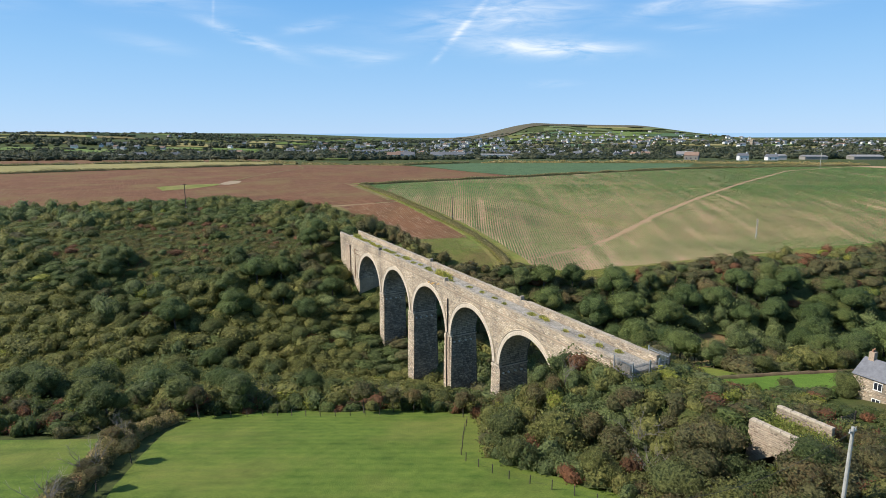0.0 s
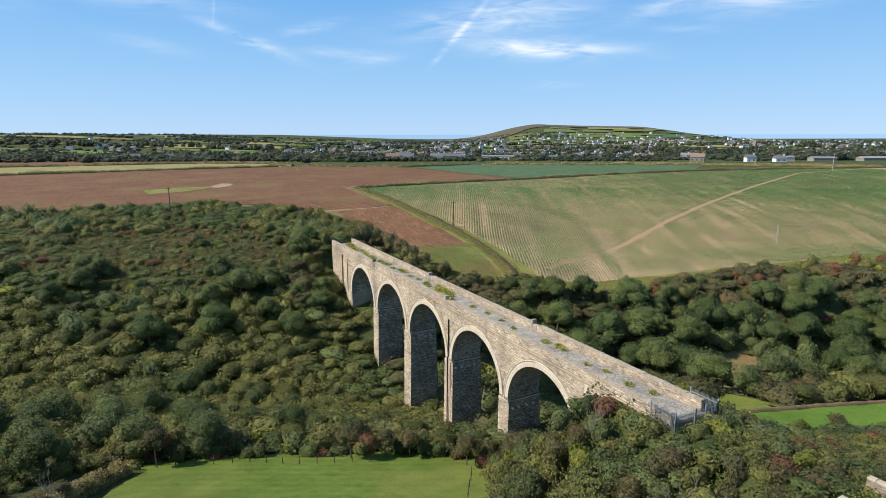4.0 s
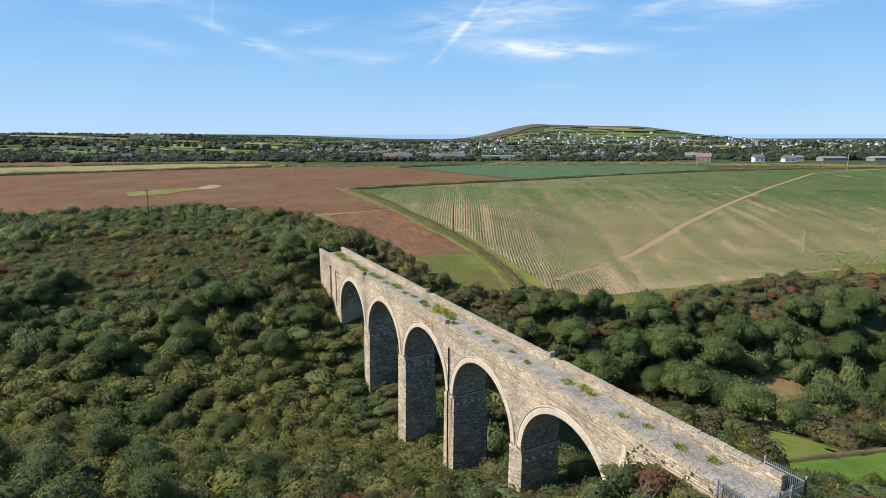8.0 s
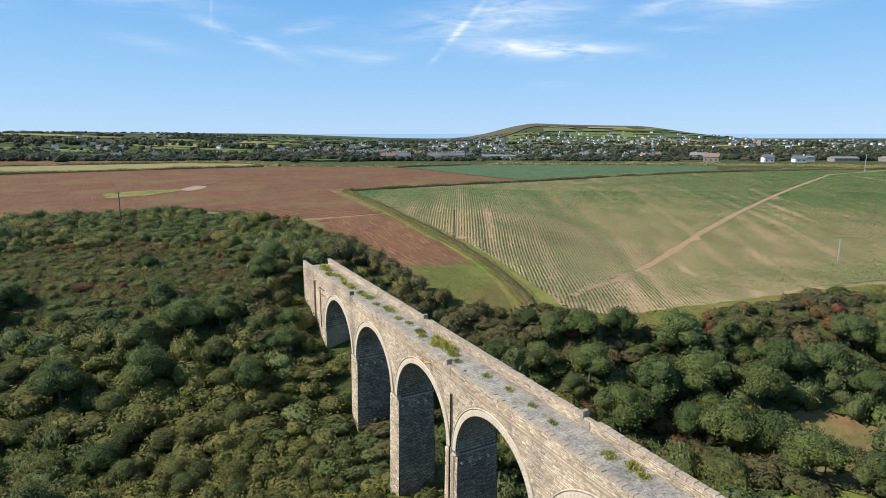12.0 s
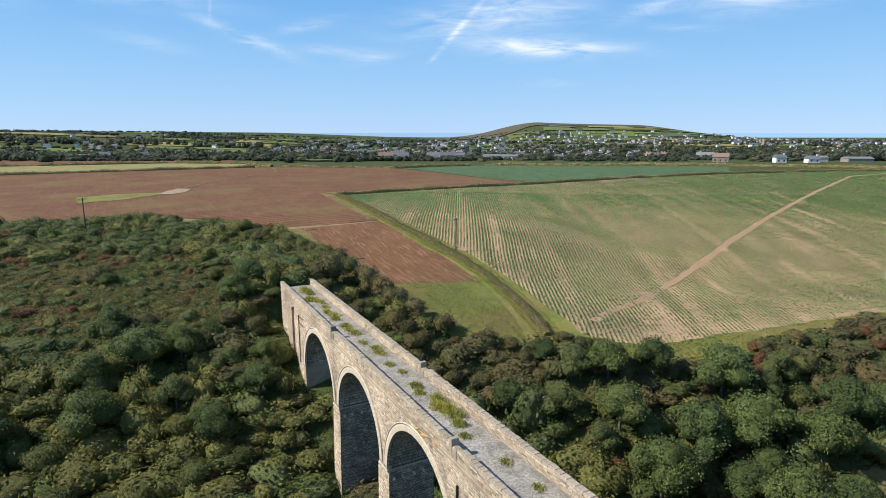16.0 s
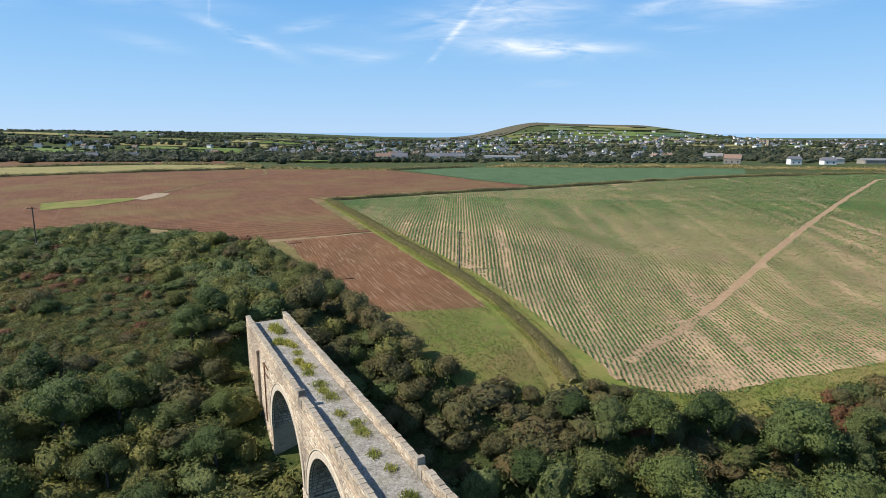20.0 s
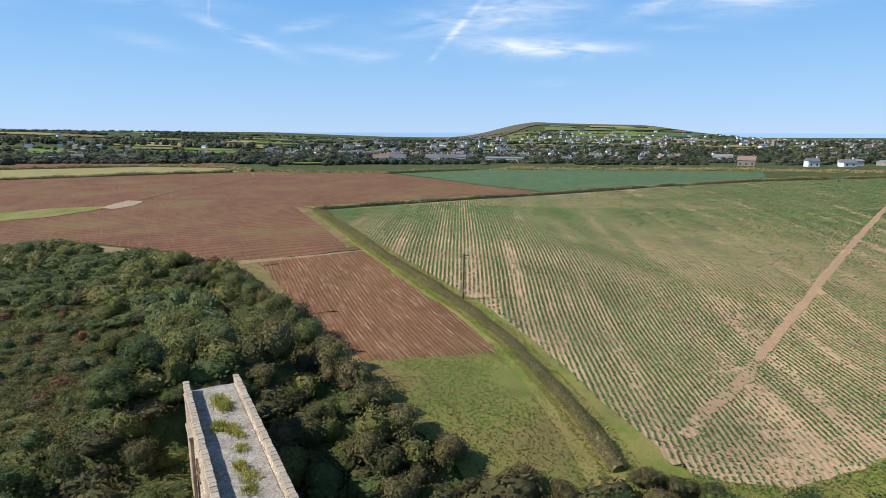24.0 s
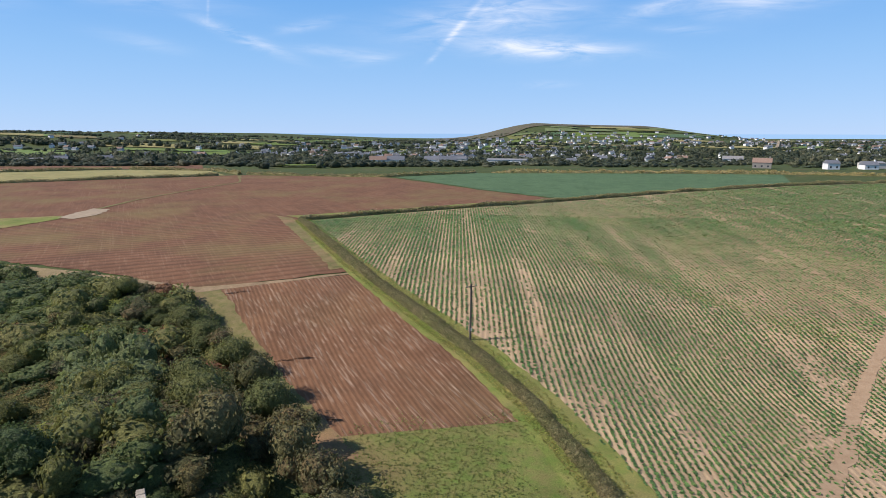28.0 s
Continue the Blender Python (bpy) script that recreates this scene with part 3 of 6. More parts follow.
# ---- hedges along the fields ----
def leaf_strip(rng, pts, size):
    """Quads of about the given size at points with random turns: verts and faces."""
    n = len(pts)
    a = rng.normal(size=(n, 3))
    a /= np.linalg.norm(a, axis=1, keepdims=True)
    b = np.cross(a, rng.normal(size=(n, 3)))
    b /= np.linalg.norm(b, axis=1, keepdims=True)
    s = size * rng.uniform(0.6, 1.3, (n, 1))
    V = np.stack((pts - a * s, pts - b * s * 0.6, pts + a * s, pts + b * s * 0.6), 1).reshape(-1, 3)
    return V, np.arange(4 * n).reshape(-1, 4)


def hedge(name, line, height, width, label, per_m=60, size=0.22, seed=1, core=True):
    rng = np.random.default_rng(seed)
    p = np.array(line, dtype=float)
    length = np.hypot(*np.diff(p, axis=0).T).sum()
    n = int(length * per_m)
    c = resample(line, max(8, int(length / 2)))
    t = np.gradient(c, axis=0)
    t /= np.linalg.norm(t, axis=1, keepdims=True)
    side = np.stack((t[:, 1], -t[:, 0]), -1)
    hgt = height * (1 + 0.22 * np.convolve(rng.normal(0, 1, len(c) + 4), np.ones(5) / 2.2, "valid"))
    s = rng.uniform(0, len(c) - 1.01, n)
    i, f = s.astype(int), (s % 1)[:, None]
    base = c[i] * (1 - f) + c[i + 1] * f
    ang = rng.uniform(0, math.pi, n)
    h = hgt[i] * np.sin(ang) ** 0.6 * rng.uniform(0.8, 1.3, n)
    off = np.cos(ang) * width / 2 * rng.uniform(0.85, 1.25, n)
    q = base + side[i] * off[:, None]
    V, F = leaf_strip(rng, np.column_stack((q, ground_z(q[:, 0], q[:, 1]) + h)), size)
    ob = thing(name, label, "hedge")
    mesh_object("foliage", V, F, L_HEDGE, ob)
    # the dense inside of the hedge
    k = len(c)
    prof = ((-0.46, 0.0), (-0.42, 0.55), (-0.2, 0.86), (0.2, 0.86), (0.42, 0.55), (0.46, 0.0))
    W = np.concatenate([np.column_stack((c + side * (o * width), ground_z(*(c + side * (o * width)).T) + hgt * hh - 0.1)) for o, hh in prof])
    idx = np.arange(6 * k).reshape(6, k)
    FF = np.stack((idx[:-1, :-1], idx[1:, :-1], idx[1:, 1:], idx[:-1, 1:]), -1).reshape(-1, 4)
    mesh_object("inner_growth", W, FF, L_HEDGE, ob)
    return ob


hedge("field_hedge", HEDGE, 1.05, 1.95, "flail-cut brown and green field hedge on a bank", 260, 0.11, 3)
hedge("field_hedge", NORTH, 1.0, 1.5, "dark green hedge between crop and soil fields", 45, 0.3, 4)
hedge("field_hedge", ((-215, 397), (-57, 394), (20, 398), (50, 400)), 1.4, 2.2, "dark hedge along the far soil field", 26, 0.35, 5)
hedge("field_hedge", ((-300, 505), (-72, 492), (3, 491)), 1.5, 2.4, "dark hedge along the far stubble field", 16, 0.4, 6)
hedge("field_hedge", ((66, 403), (128, 348), (190, 355)), 1.6, 2.4, "dark hedge at the corner of the soil field", 20, 0.4, 7)
hedge("field_hedge", ((200, 352), (300, 294), (360, 250), (430, 178)), 1.6, 3, "dark hedge along the cabbage field", 16, 0.5, 8)
hedge("field_hedge", ((8, 492), (56, 448), (62, 404)), 1.6, 2.6, "dark hedge at the end of the stubble field", 16, 0.5, 11)
hedge("overgrown_hedge", ((-66, -14), (-61.5, 2), (-60, 10), (-57, 19), (-52.5, 27)), 1.3, 2.1, "overgrown grey-brown hedge between two meadows", 240, 0.13, 9)


# ---- viaduct ----
PITCH, PIER_HALF, RADIUS = 16.97, 1.08, 7.4
PIERS = [18.15 + PITCH * i for i in range(4)]
CENTRES = [PIERS[0] - PITCH / 2 + PITCH * i for i in range(5)]
SPRING, HALF, DECK = -10.6, 2.9, -1.2
NEAR_END, FAR_END = -11.5, 100.0
viaduct = thing("viaduct", "disused granite railway viaduct with five tall round arches", "viaduct", (0, 0, 0))


def arch_top(y):
    """The height of the arch line over y, or nothing over a pier."""
    for c in CENTRES:
        if abs(y - c) < RADIUS:
            return SPRING + math.sqrt(RADIUS * RADIUS - (y - c) ** 2)
    return None


def side_wall(x, name):
    """The spandrel wall: mortar plane between the arch line and the string course."""
    edges = [NEAR_END]
    for c in CENTRES:
        edges += [c + RADIUS * math.cos(a) for a in np.linspace(math.pi, 0, 41)]
    edges.append(FAR_END)
    V, F = [], []
    for y in edges:
        t = arch_top(y)
        V += [(x, y, SPRING if t is None else t), (x, y, DECK - 0.1)]
    for i in range(len(edges) - 1):
        F.append((2 * i, 2 * i + 2, 2 * i + 3, 2 * i + 1))
    if x > 0:
        F = [f[::-1] for f in F]
    mesh_object(name, V, F, M_MORTAR, viaduct)


side_wall(-HALF + 0.03, "spandrel_wall")
side_wall(HALF - 0.03, "spandrel_wall")
for c in CENTRES:
    V, F = [], []
    for a in np.linspace(math.pi, 0, 41):
        for x in (-HALF + 0.03, HALF - 0.03):
            V.append((x, c + RADIUS * math.cos(a), SPRING + RADIUS * math.sin(a)))
    F = [(2 * i + 1, 2 * i, 2 * i + 2, 2 * i + 3) for i in range(40)]
    mesh_object("arch_lining", V, F, M_DARKJOINT, viaduct, "dark stone arch lining")


# stone facing: courses of squared rubble, proud of the mortar
def unit_stone():
    bm = bmesh.new()
    a = [bm.verts.new((x, y, -0.4)) for x, y in ((0.02, 0.04), (0.98, 0.04), (0.98, 0.96), (0.02, 0.96))]
    b = [bm.verts.new((x, y, z)) for x, y, z in ((0.07, 0.13, 0.9), (0.93, 0.12, 1.1), (0.94, 0.88, 1.2), (0.06, 0.87, 0.8))]
    bm.faces.new(b)
    for i in range(4):
        bm.faces.new((a[i], a[(i + 1) % 4], b[(i + 1) % 4], b[i]))
    me = bpy.data.meshes.new("stone")
    bm.to_mesh(me)
    bm.free()
    me.materials.append(M_FACE_PIECE)
    return me


UNIT_STONE = unit_stone()


class Facing:
    def __init__(self, seed, single=None):
        self.V, self.F, self.rng = [], [], random.Random(seed)
        self.single, self.pieces = single, []

    def stone(self, o, a, b, n, u0, u1, v0, v1, proud):
        if self.single and len(self.pieces) < 300 and self.single[0] < (o + a * u0).y < self.single[1]:
            m = Matrix.Identity(4)
            for i, col in enumerate((a * (u1 - u0), b * (v1 - v0), n * proud * self.rng.uniform(0.7, 1.3))):
                m.col[i][:3] = col
            m.translation = o + a * u0 + b * v0
            self.pieces.append(m)
            return
        g, e = 0.012, min(0.035, (u1 - u0) * 0.2, (v1 - v0) * 0.2)
        k = len(self.V)
        for uu, vv in ((u0 + g, v0 + g), (u1 - g, v0 + g), (u1 - g, v1 - g), (u0 + g, v1 - g)):
            self.V.append(o + a * uu + b * vv - n * 0.02)
        for uu, vv in ((u0 + g + e, v0 + g + e), (u1 - g - e, v0 + g + e), (u1 - g - e, v1 - g - e), (u0 + g + e, v1 - g - e)):
            self.V.append(o + a * uu + b * vv + n * (proud * self.rng.uniform(0.6, 1.3)))
        self.F += [(k + 4, k + 5, k + 6, k + 7)] + [(k + i, k + (i + 1) % 4, k + 4 + (i + 1) % 4, k + 4 + i) for i in range(4)]

    def lay(self, o, a, b, n, width, height, inside=None, course=(0.12, 0.30), length=(0.18, 0.75), proud=0.045):
        o, a, b, n = Vector(o), Vector(a), Vector(b), Vector(n)
        v = 0.0
        while v < height - 0.08:
            v1 = min(height, v + self.rng.uniform(*course))
            if height - v1 < 0.1:
                v1 = height
            u = -self.rng.uniform(0, 0.3)
            while u < width:
                u1 = u + self.rng.uniform(*length)
                w0, w1 = max(0, u), min(width, u1)
                if w1 - w0 > 0.08 and (inside is None or (inside(w0, (v + v1) / 2) and inside(w1, (v + v1) / 2) and inside((w0 + w1) / 2, v) and inside((w0 + w1) / 2, v1))):
                    self.stone(o, a, b, n, w0, w1, v + self.rng.uniform(-0.02, 0.04), v1 + self.rng.uniform(-0.05, 0.02), proud)
                u = u1
            v = v1

    def make(self, name, mat, parent, label=""):
        for m in self.pieces:
            shared("stone", UNIT_STONE, m, parent)
        ob = mesh_object(name, [tuple(v) for v in self.V], self.F, mat, parent, label)
        return tagged(ob, kind="stuff")


RING = 0.78


def clear_of_ring(u, v):
    y, z = NEAR_END + u, -24 + v
    if z > DECK - 0.36:
        return False
    for c in CENTRES:
        if z >= SPRING - 0.25:
            if math.hypot(y - c, z - SPRING) < RADIUS + RING + 0.12:
                return False
        elif abs(y - c) < RADIUS + (0.35 if c in (CENTRES[0], CENTRES[-1]) else 2.3):
            return False
    return True


f = Facing(5)
f.lay((-HALF + 0.03, NEAR_END, -24), (0, 1, 0), (0, 0, 1), (-1, 0, 0), FAR_END - NEAR_END, 24 + DECK - 0.36, clear_of_ring)
f.make("stone_facing", M_FACE, viaduct, "coursed buff granite facing stones")
# plain masonry behind the end walls
for name, y0, y1 in (("abutment", NEAR_END, CENTRES[0] - RADIUS - 0.02), ("abutment", CENTRES[-1] + RADIUS + 0.02, FAR_END)):
    bm = bmesh.new()
    box(bm, (-HALF + 0.04, y0, -24), (HALF - 0.04, y1, SPRING))
    part(name, bm, M_MORTAR, viaduct)

# lining blocks of the vaults, coloured darker than the outer facing
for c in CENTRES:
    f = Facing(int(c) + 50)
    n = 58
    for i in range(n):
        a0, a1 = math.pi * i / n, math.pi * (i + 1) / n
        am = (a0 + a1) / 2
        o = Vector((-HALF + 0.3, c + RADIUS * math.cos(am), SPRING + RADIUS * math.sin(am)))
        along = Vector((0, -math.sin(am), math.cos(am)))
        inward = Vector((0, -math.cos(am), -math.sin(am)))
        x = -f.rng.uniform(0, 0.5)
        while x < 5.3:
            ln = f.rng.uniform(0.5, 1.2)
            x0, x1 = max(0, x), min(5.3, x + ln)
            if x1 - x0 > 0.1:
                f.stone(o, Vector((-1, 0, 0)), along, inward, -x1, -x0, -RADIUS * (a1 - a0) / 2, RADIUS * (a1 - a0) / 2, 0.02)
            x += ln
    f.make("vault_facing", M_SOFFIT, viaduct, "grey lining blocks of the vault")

# voussoirs, springers and the dark hood above each ring
ANG = [math.pi * i / 44 for i in range(45)]
for c in CENTRES:
    ring = new("arch_ring")
    ring.parent = viaduct
    ring.location = (0, c, SPRING)
    tagged(ring, "pale dressed granite arch ring")
    da = math.pi / 44
    me = bpy.data.meshes.new("voussoir")
    bm = bmesh.new()
    r0, r1, g = RADIUS - 0.01, RADIUS + RING, 0.012
    vs = []
    for x, sh in ((-HALF - 0.06, 0.02), (-HALF + 0.25, 0.0)):
        for r, s in ((r0 + sh, -1), (r1 - sh, -1), (r1 - sh, 1), (r0 + sh, 1)):
            a = s * (da / 2 - g / r)
            vs.append(bm.verts.new((x, r * math.sin(a), r * math.cos(a))))
    for q in ((0, 1, 2, 3), (7, 6, 5, 4), (0, 4, 5, 1), (1, 5, 6, 2), (2, 6, 7, 3), (3, 7, 4, 0)):
        bm.faces.new([vs[i] for i in q])
    bmesh.ops.recalc_face_normals(bm, faces=bm.faces)
    bm.to_mesh(me)
    bm.free()
    me.materials.append(M_DRESS)
    for i in range(44):
        a = math.pi / 2 - (i + 0.5) * da
        shared("voussoir", me, Matrix.Rotation(-a, 4, "X"), ring)
    V, F = [], []
    for a in ANG:
        for x, r in ((-HALF - 0.12, RADIUS + RING), (-HALF - 0.12, RADIUS + RING + 0.13), (-HALF + 0.1, RADIUS + RING + 0.17), (-HALF + 0.1, RADIUS + RING)):
            V.append((x, r * math.cos(a), r * math.sin(a)))
    for i in range(44):
        for j in range(4):
            F.append((4 * i + j, 4 * i + (j + 1) % 4, 4 * i + 4 + (j + 1) % 4, 4 * i + 4 + j))
    hood = mesh_object("hood_mould", V, F, M_PIER, ring, "dark weathered drip moulding")

# piers: tapered, with a pale cap course, corbels and facing stones
for py in PIERS:
    foot = min(gz(-2, py), gz(2, py)) - 2.5
    pier = new("pier")
    pier.parent = viaduct
    pier.location = (0, py, SPRING)
    depth = SPRING - foot
    grow = depth / 38
    bm = bmesh.new()
    vs = box(bm, (-HALF + 0.02, -PIER_HALF + 0.03, -depth), (HALF - 0.02, PIER_HALF - 0.03, 0))
    for v in vs:
        if v.co.z < -1:
            v.co.y += math.copysign(grow, v.co.y)
            v.co.x += math.copysign(grow * 0.6, v.co.x)
    part("pier_core", bm, M_DARKJOINT, pier)
    f = Facing(int(py))
    slope = Vector((0, -grow, -depth)).normalized()
    f.lay((-HALF + 0.02 - grow * 0.6, PIER_HALF + grow - 0.02, -depth), (0, -1, 0), Vector((grow * 0.6, 0, depth)).normalized(), (-1, 0, 0), 2 * (PIER_HALF + grow) - 0.04, depth - 0.35)
    f.make("narrow_facing", M_FACE, pier)
    # broad face: colour darkened for its shade, the narrow lit face keeps granite
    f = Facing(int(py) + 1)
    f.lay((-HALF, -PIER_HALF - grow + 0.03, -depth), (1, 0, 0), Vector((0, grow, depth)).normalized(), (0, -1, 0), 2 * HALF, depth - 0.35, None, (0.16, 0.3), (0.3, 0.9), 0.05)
    f.make("broad_facing", M_PIER, pier, "stones of the shaded pier face, shade painted in")
    bm = bmesh.new()
    box(bm, (-HALF + 0.5, -PIER_HALF - 0.1, -0.34), (HALF + 0.1, PIER_HALF + 0.1, -0.18), 0.03)
    part("ledge", bm, M_PIER, pier, "dark ledge under the arch lining")
    bm = bmesh.new()
    box(bm, (-HALF - 0.14, -PIER_HALF - 0.14, -0.36), (-HALF + 0.5, PIER_HALF + 0.14, -0.16), 0.03)
    box(bm, (-HALF - 0.06, -PIER_HALF - 0.05, -0.16), (-HALF + 0.5, PIER_HALF + 0.05, 0.25), 0.02)
    part("pier_cap", bm, M_DRESS, pier, "pale granite cap course")
    bm = bmesh.new()
    box(bm, (-0.14, -0.42, -0.14), (0.14, 0.1, 0.14), 0.03)
    me = bpy.data.meshes.new("corbel")
    bm.to_mesh(me)
    bm.free()
    me.materials.append(M_CORBEL)
    for x in (-2.2, -1.1, 0.3, 1.5):
        shared("corbel", me, Matrix.Translation((x, -PIER_HALF - 0.02, -1.35)), pier)
        shared("corbel", me, pose(x, PIER_HALF + 0.02, -1.35, 0, 0, 180), pier)

# quoins up the left corner of each pier, string course, parapets and deck
for x, label in ((-HALF, "string course of projecting granite"), (HALF, "string course of projecting granite")):
    bm = bmesh.new()
    box(bm, (x - 0.09, NEAR_END, DECK - 0.36), (x + 0.09, FAR_END, DECK - 0.22), 0.03)
    part("string_course", bm, M_FACE, viaduct, label)
bm = bmesh.new()
bmesh.ops.create_grid(bm, x_segments=8, y_segments=220, size=0.5, matrix=Matrix.Translation((0, (NEAR_END + FAR_END) / 2, DECK)) @ Matrix.Diagonal((4.64, FAR_END - NEAR_END - 0.2, 1, 1)))
for v in bm.verts:
    v.co.z += 0.07 * noise.noise(Vector((v.co.x * 0.8, v.co.y * 0.5, 3))) + 0.03 * noise.noise(v.co * 2.5) - 0.02 * abs(v.co.x)
part("track_bed", bm, M_BALLAST, viaduct, "grey ballast track bed with tufts of weeds")
bm = bmesh.new()
box(bm, (-HALF + 0.05, NEAR_END, DECK - 0.5), (HALF - 0.05, FAR_END, DECK - 0.12))
part("deck_slab", bm, M_MORTAR, viaduct)

REFUGE = {-1: ((69.7, 1.0), (35.8, 1.0)), 1: ((52.6, 0.9), (18.2, 1.1))}
coping = []
for s in (-0.45, 0.0, 0.5):
    me = bpy.data.meshes.new("coping_stone")
    bm = bmesh.new()
    vs = box(bm, (-0.33, -0.5, -0.11), (0.33, 0.5, 0.11), 0.045)
    for v in bm.verts:
        v.co += Vector((noise.noise(v.co * 3 + Vector((s * 9, 0, 0))), 0, noise.noise(v.co * 4 + Vector((0, s * 9, 0))))) * 0.035
    bm.to_mesh(me)
    bm.free()
    me.materials.append(M_COPE)
    coping.append(me)
rng = random.Random(8)
for side in (-1, 1):
    xo, xi = side * HALF, side * (HALF - 0.55)
    wall = new("parapet")
    wall.parent = viaduct
    tagged(wall, "rubble granite parapet with rough coping")
    bm = bmesh.new()
    x0, x1 = sorted((xo - side * 0.04, xi + side * 0.04))
    box(bm, (x0, NEAR_END + (0 if side < 0 else 0.6), DECK - 0.12), (x1, FAR_END - (0 if side < 0 else 0.55), -0.2))
    part("parapet_core", bm, M_MORTAR, wall)
    y0, y1 = NEAR_END + (0 if side < 0 else 0.6), FAR_END - (0 if side < 0 else 0.55)
    f = Facing(20 + side, (24, 60))
    if side < 0:
        f.lay((xo + 0.03, y0, DECK - 0.12), (0, 1, 0), (0, 0, 1), (-1, 0, 0), y1 - y0, -0.2 - DECK + 0.12)
        f.lay((xi - 0.03, y1, DECK - 0.02), (0, -1, 0), (0, 0, 1), (1, 0, 0), y1 - y0, -0.2 - DECK + 0.02)
    else:
        f.lay((xi + 0.03, y0, DECK - 0.02), (0, 1, 0), (0, 0, 1), (-1, 0, 0), y1 - y0, -0.2 - DECK + 0.02)
        f.lay((xo - 0.03, y1, DECK - 0.12), (0, -1, 0), (0, 0, 1), (1, 0, 0), y1 - y0, -0.2 - DECK + 0.12)
    f.lay((x1 - 0.02, y1 - 0.02, DECK - 0.02), (-1, 0, 0), (0, 0, 1), (0, 1, 0), 0.47, -0.2 - DECK)
    f.make("parapet_facing", M_FACE, wall, "buff rubble granite stones")
    y = y0
    while y < y1 - 0.3:
        ln = min(rng.uniform(0.55, 1.05), y1 - y)
        if not any(abs(y + ln / 2 - r) < w * 0.75 for r, w in REFUGE[side]):
            shared("coping_stone", rng.choice(coping), pose(side * (HALF - 0.275) + rng.uniform(-0.03, 0.03), y + ln / 2, -0.11 + rng.uniform(-0.03, 0.02), 0, 0, rng.uniform(-2, 2)) @ Matrix.Diagonal((1, ln * 0.985, 1, 1)), wall)
        y += ln
    for r, w in REFUGE[side]:
        bm = bmesh.new()
        xa, xb = sorted((xi - side * 0.1, xo + side * 0.1))
        # pillar coloured darker all over, for the shade on its south face
        box(bm, (xa, r + w / 2 - 0.25, DECK - 0.05), (xb, r + w / 2 + 0.2, 0.42), 0.04)
        part("refuge_pillar", bm, M_SOFFIT, wall, "squared granite block at a coping gap, shade painted in")
        bm = bmesh.new()
        # filler stone, its colour darkened to stand for the shaded gap
        box(bm, (xa + 0.03, r - w / 2, DECK), (xb - 0.03, r + w / 2, -0.32), 0.04)
        part("refuge_step", bm, M_SOFFIT, wall, "lowered stone filling the parapet gap, darkened as shade")

# drain pipes, pilaster and the iron bars on the abutment
bm = bmesh.new()
rod(bm, (-HALF - 0.16, PIERS[1] - 0.15, -3.4), (-HALF - 0.16, PIERS[1] - 0.15, SPRING + 0.5), 0.11)
rod(bm, (-HALF - 0.3, PIERS[1] - 0.15, SPRING + 0.5), (-HALF - 0.45, PIERS[1] - 0.15, gz(-3, PIERS[1])), 0.11)
part("drain_pipe", bm, M_IRON, viaduct, "black iron drain pipe")
for dy in (-0.55, 0.65):
    bm = bmesh.new()
    box(bm, (-HALF - 0.16, PIERS[1] + dy - 0.28, gz(-3, PIERS[1]) - 1), (-HALF + 0.3, PIERS[1] + dy + 0.28, SPRING - 0.36), 0.03)
    part("pier_pilaster", bm, M_FACE, viaduct)
bm = bmesh.new()
box(bm, (-HALF - 0.07, 0.55, -14), (-HALF + 0.1, 1.15, DECK - 0.6), 0.02)
part("pilaster", bm, M_DRESS, viaduct, "pale quoin strip on the near abutment")
bm = bmesh.new()
box(bm, (-HALF - 0.35, 91.2, -16), (-HALF + 0.3, 94.2, -2.6), 0.05)
box(bm, (-HALF - 0.45, 91.0, -2.6), (-HALF + 0.3, 94.4, -2.3), 0.04)
part("buttress", bm, M_FACE, viaduct, "buff granite buttress of the far abutment")
bm = bmesh.new()
rod(bm, (-HALF - 0.12, 87.6, -2.8), (-HALF - 0.12, 87.6, -11), 0.08)
rod(bm, (-HALF - 0.12, 87.9, -3.0), (-HALF - 0.12, 85.3, -3.0), 0.07)
rod(bm, (-HALF - 0.12, 87.9, -4.1), (-HALF - 0.12, 85.3, -4.1), 0.07)
part("iron_bracket", bm, M_RUST, viaduct, "rusty iron drain and tie bars")
k = Mat("orange lichen stain", 0.9)
M_LICHEN = k.done(k.ramp(k.noise(3, 5, 0.7), (0.4, (0.45, 0.36, 0.22)), (0.6, (0.55, 0.27, 0.05))), k.noise(7), 0.02)
for y, z0, ln in ((41.5, -1.9, 2.4), (39.2, -1.55, 1.6), (43.3, -2.0, 1.2)):
    bm = bmesh.new()
    bmesh.ops.create_icosphere(bm, subdivisions=2, radius=0.5, matrix=Matrix.Translation((-HALF - 0.02, y, z0)) @ Matrix.Rotation(radians(-20), 4, "X") @ Matrix.Diagonal((0.14, ln, 0.32, 1)))
    for v in bm.verts:
        v.co += Vector((0, noise.noise(v.co * 3), noise.noise(v.co * 3.7))) * 0.16
    part("lichen_patch", bm, M_LICHEN, viaduct, "orange lichen on the stone")

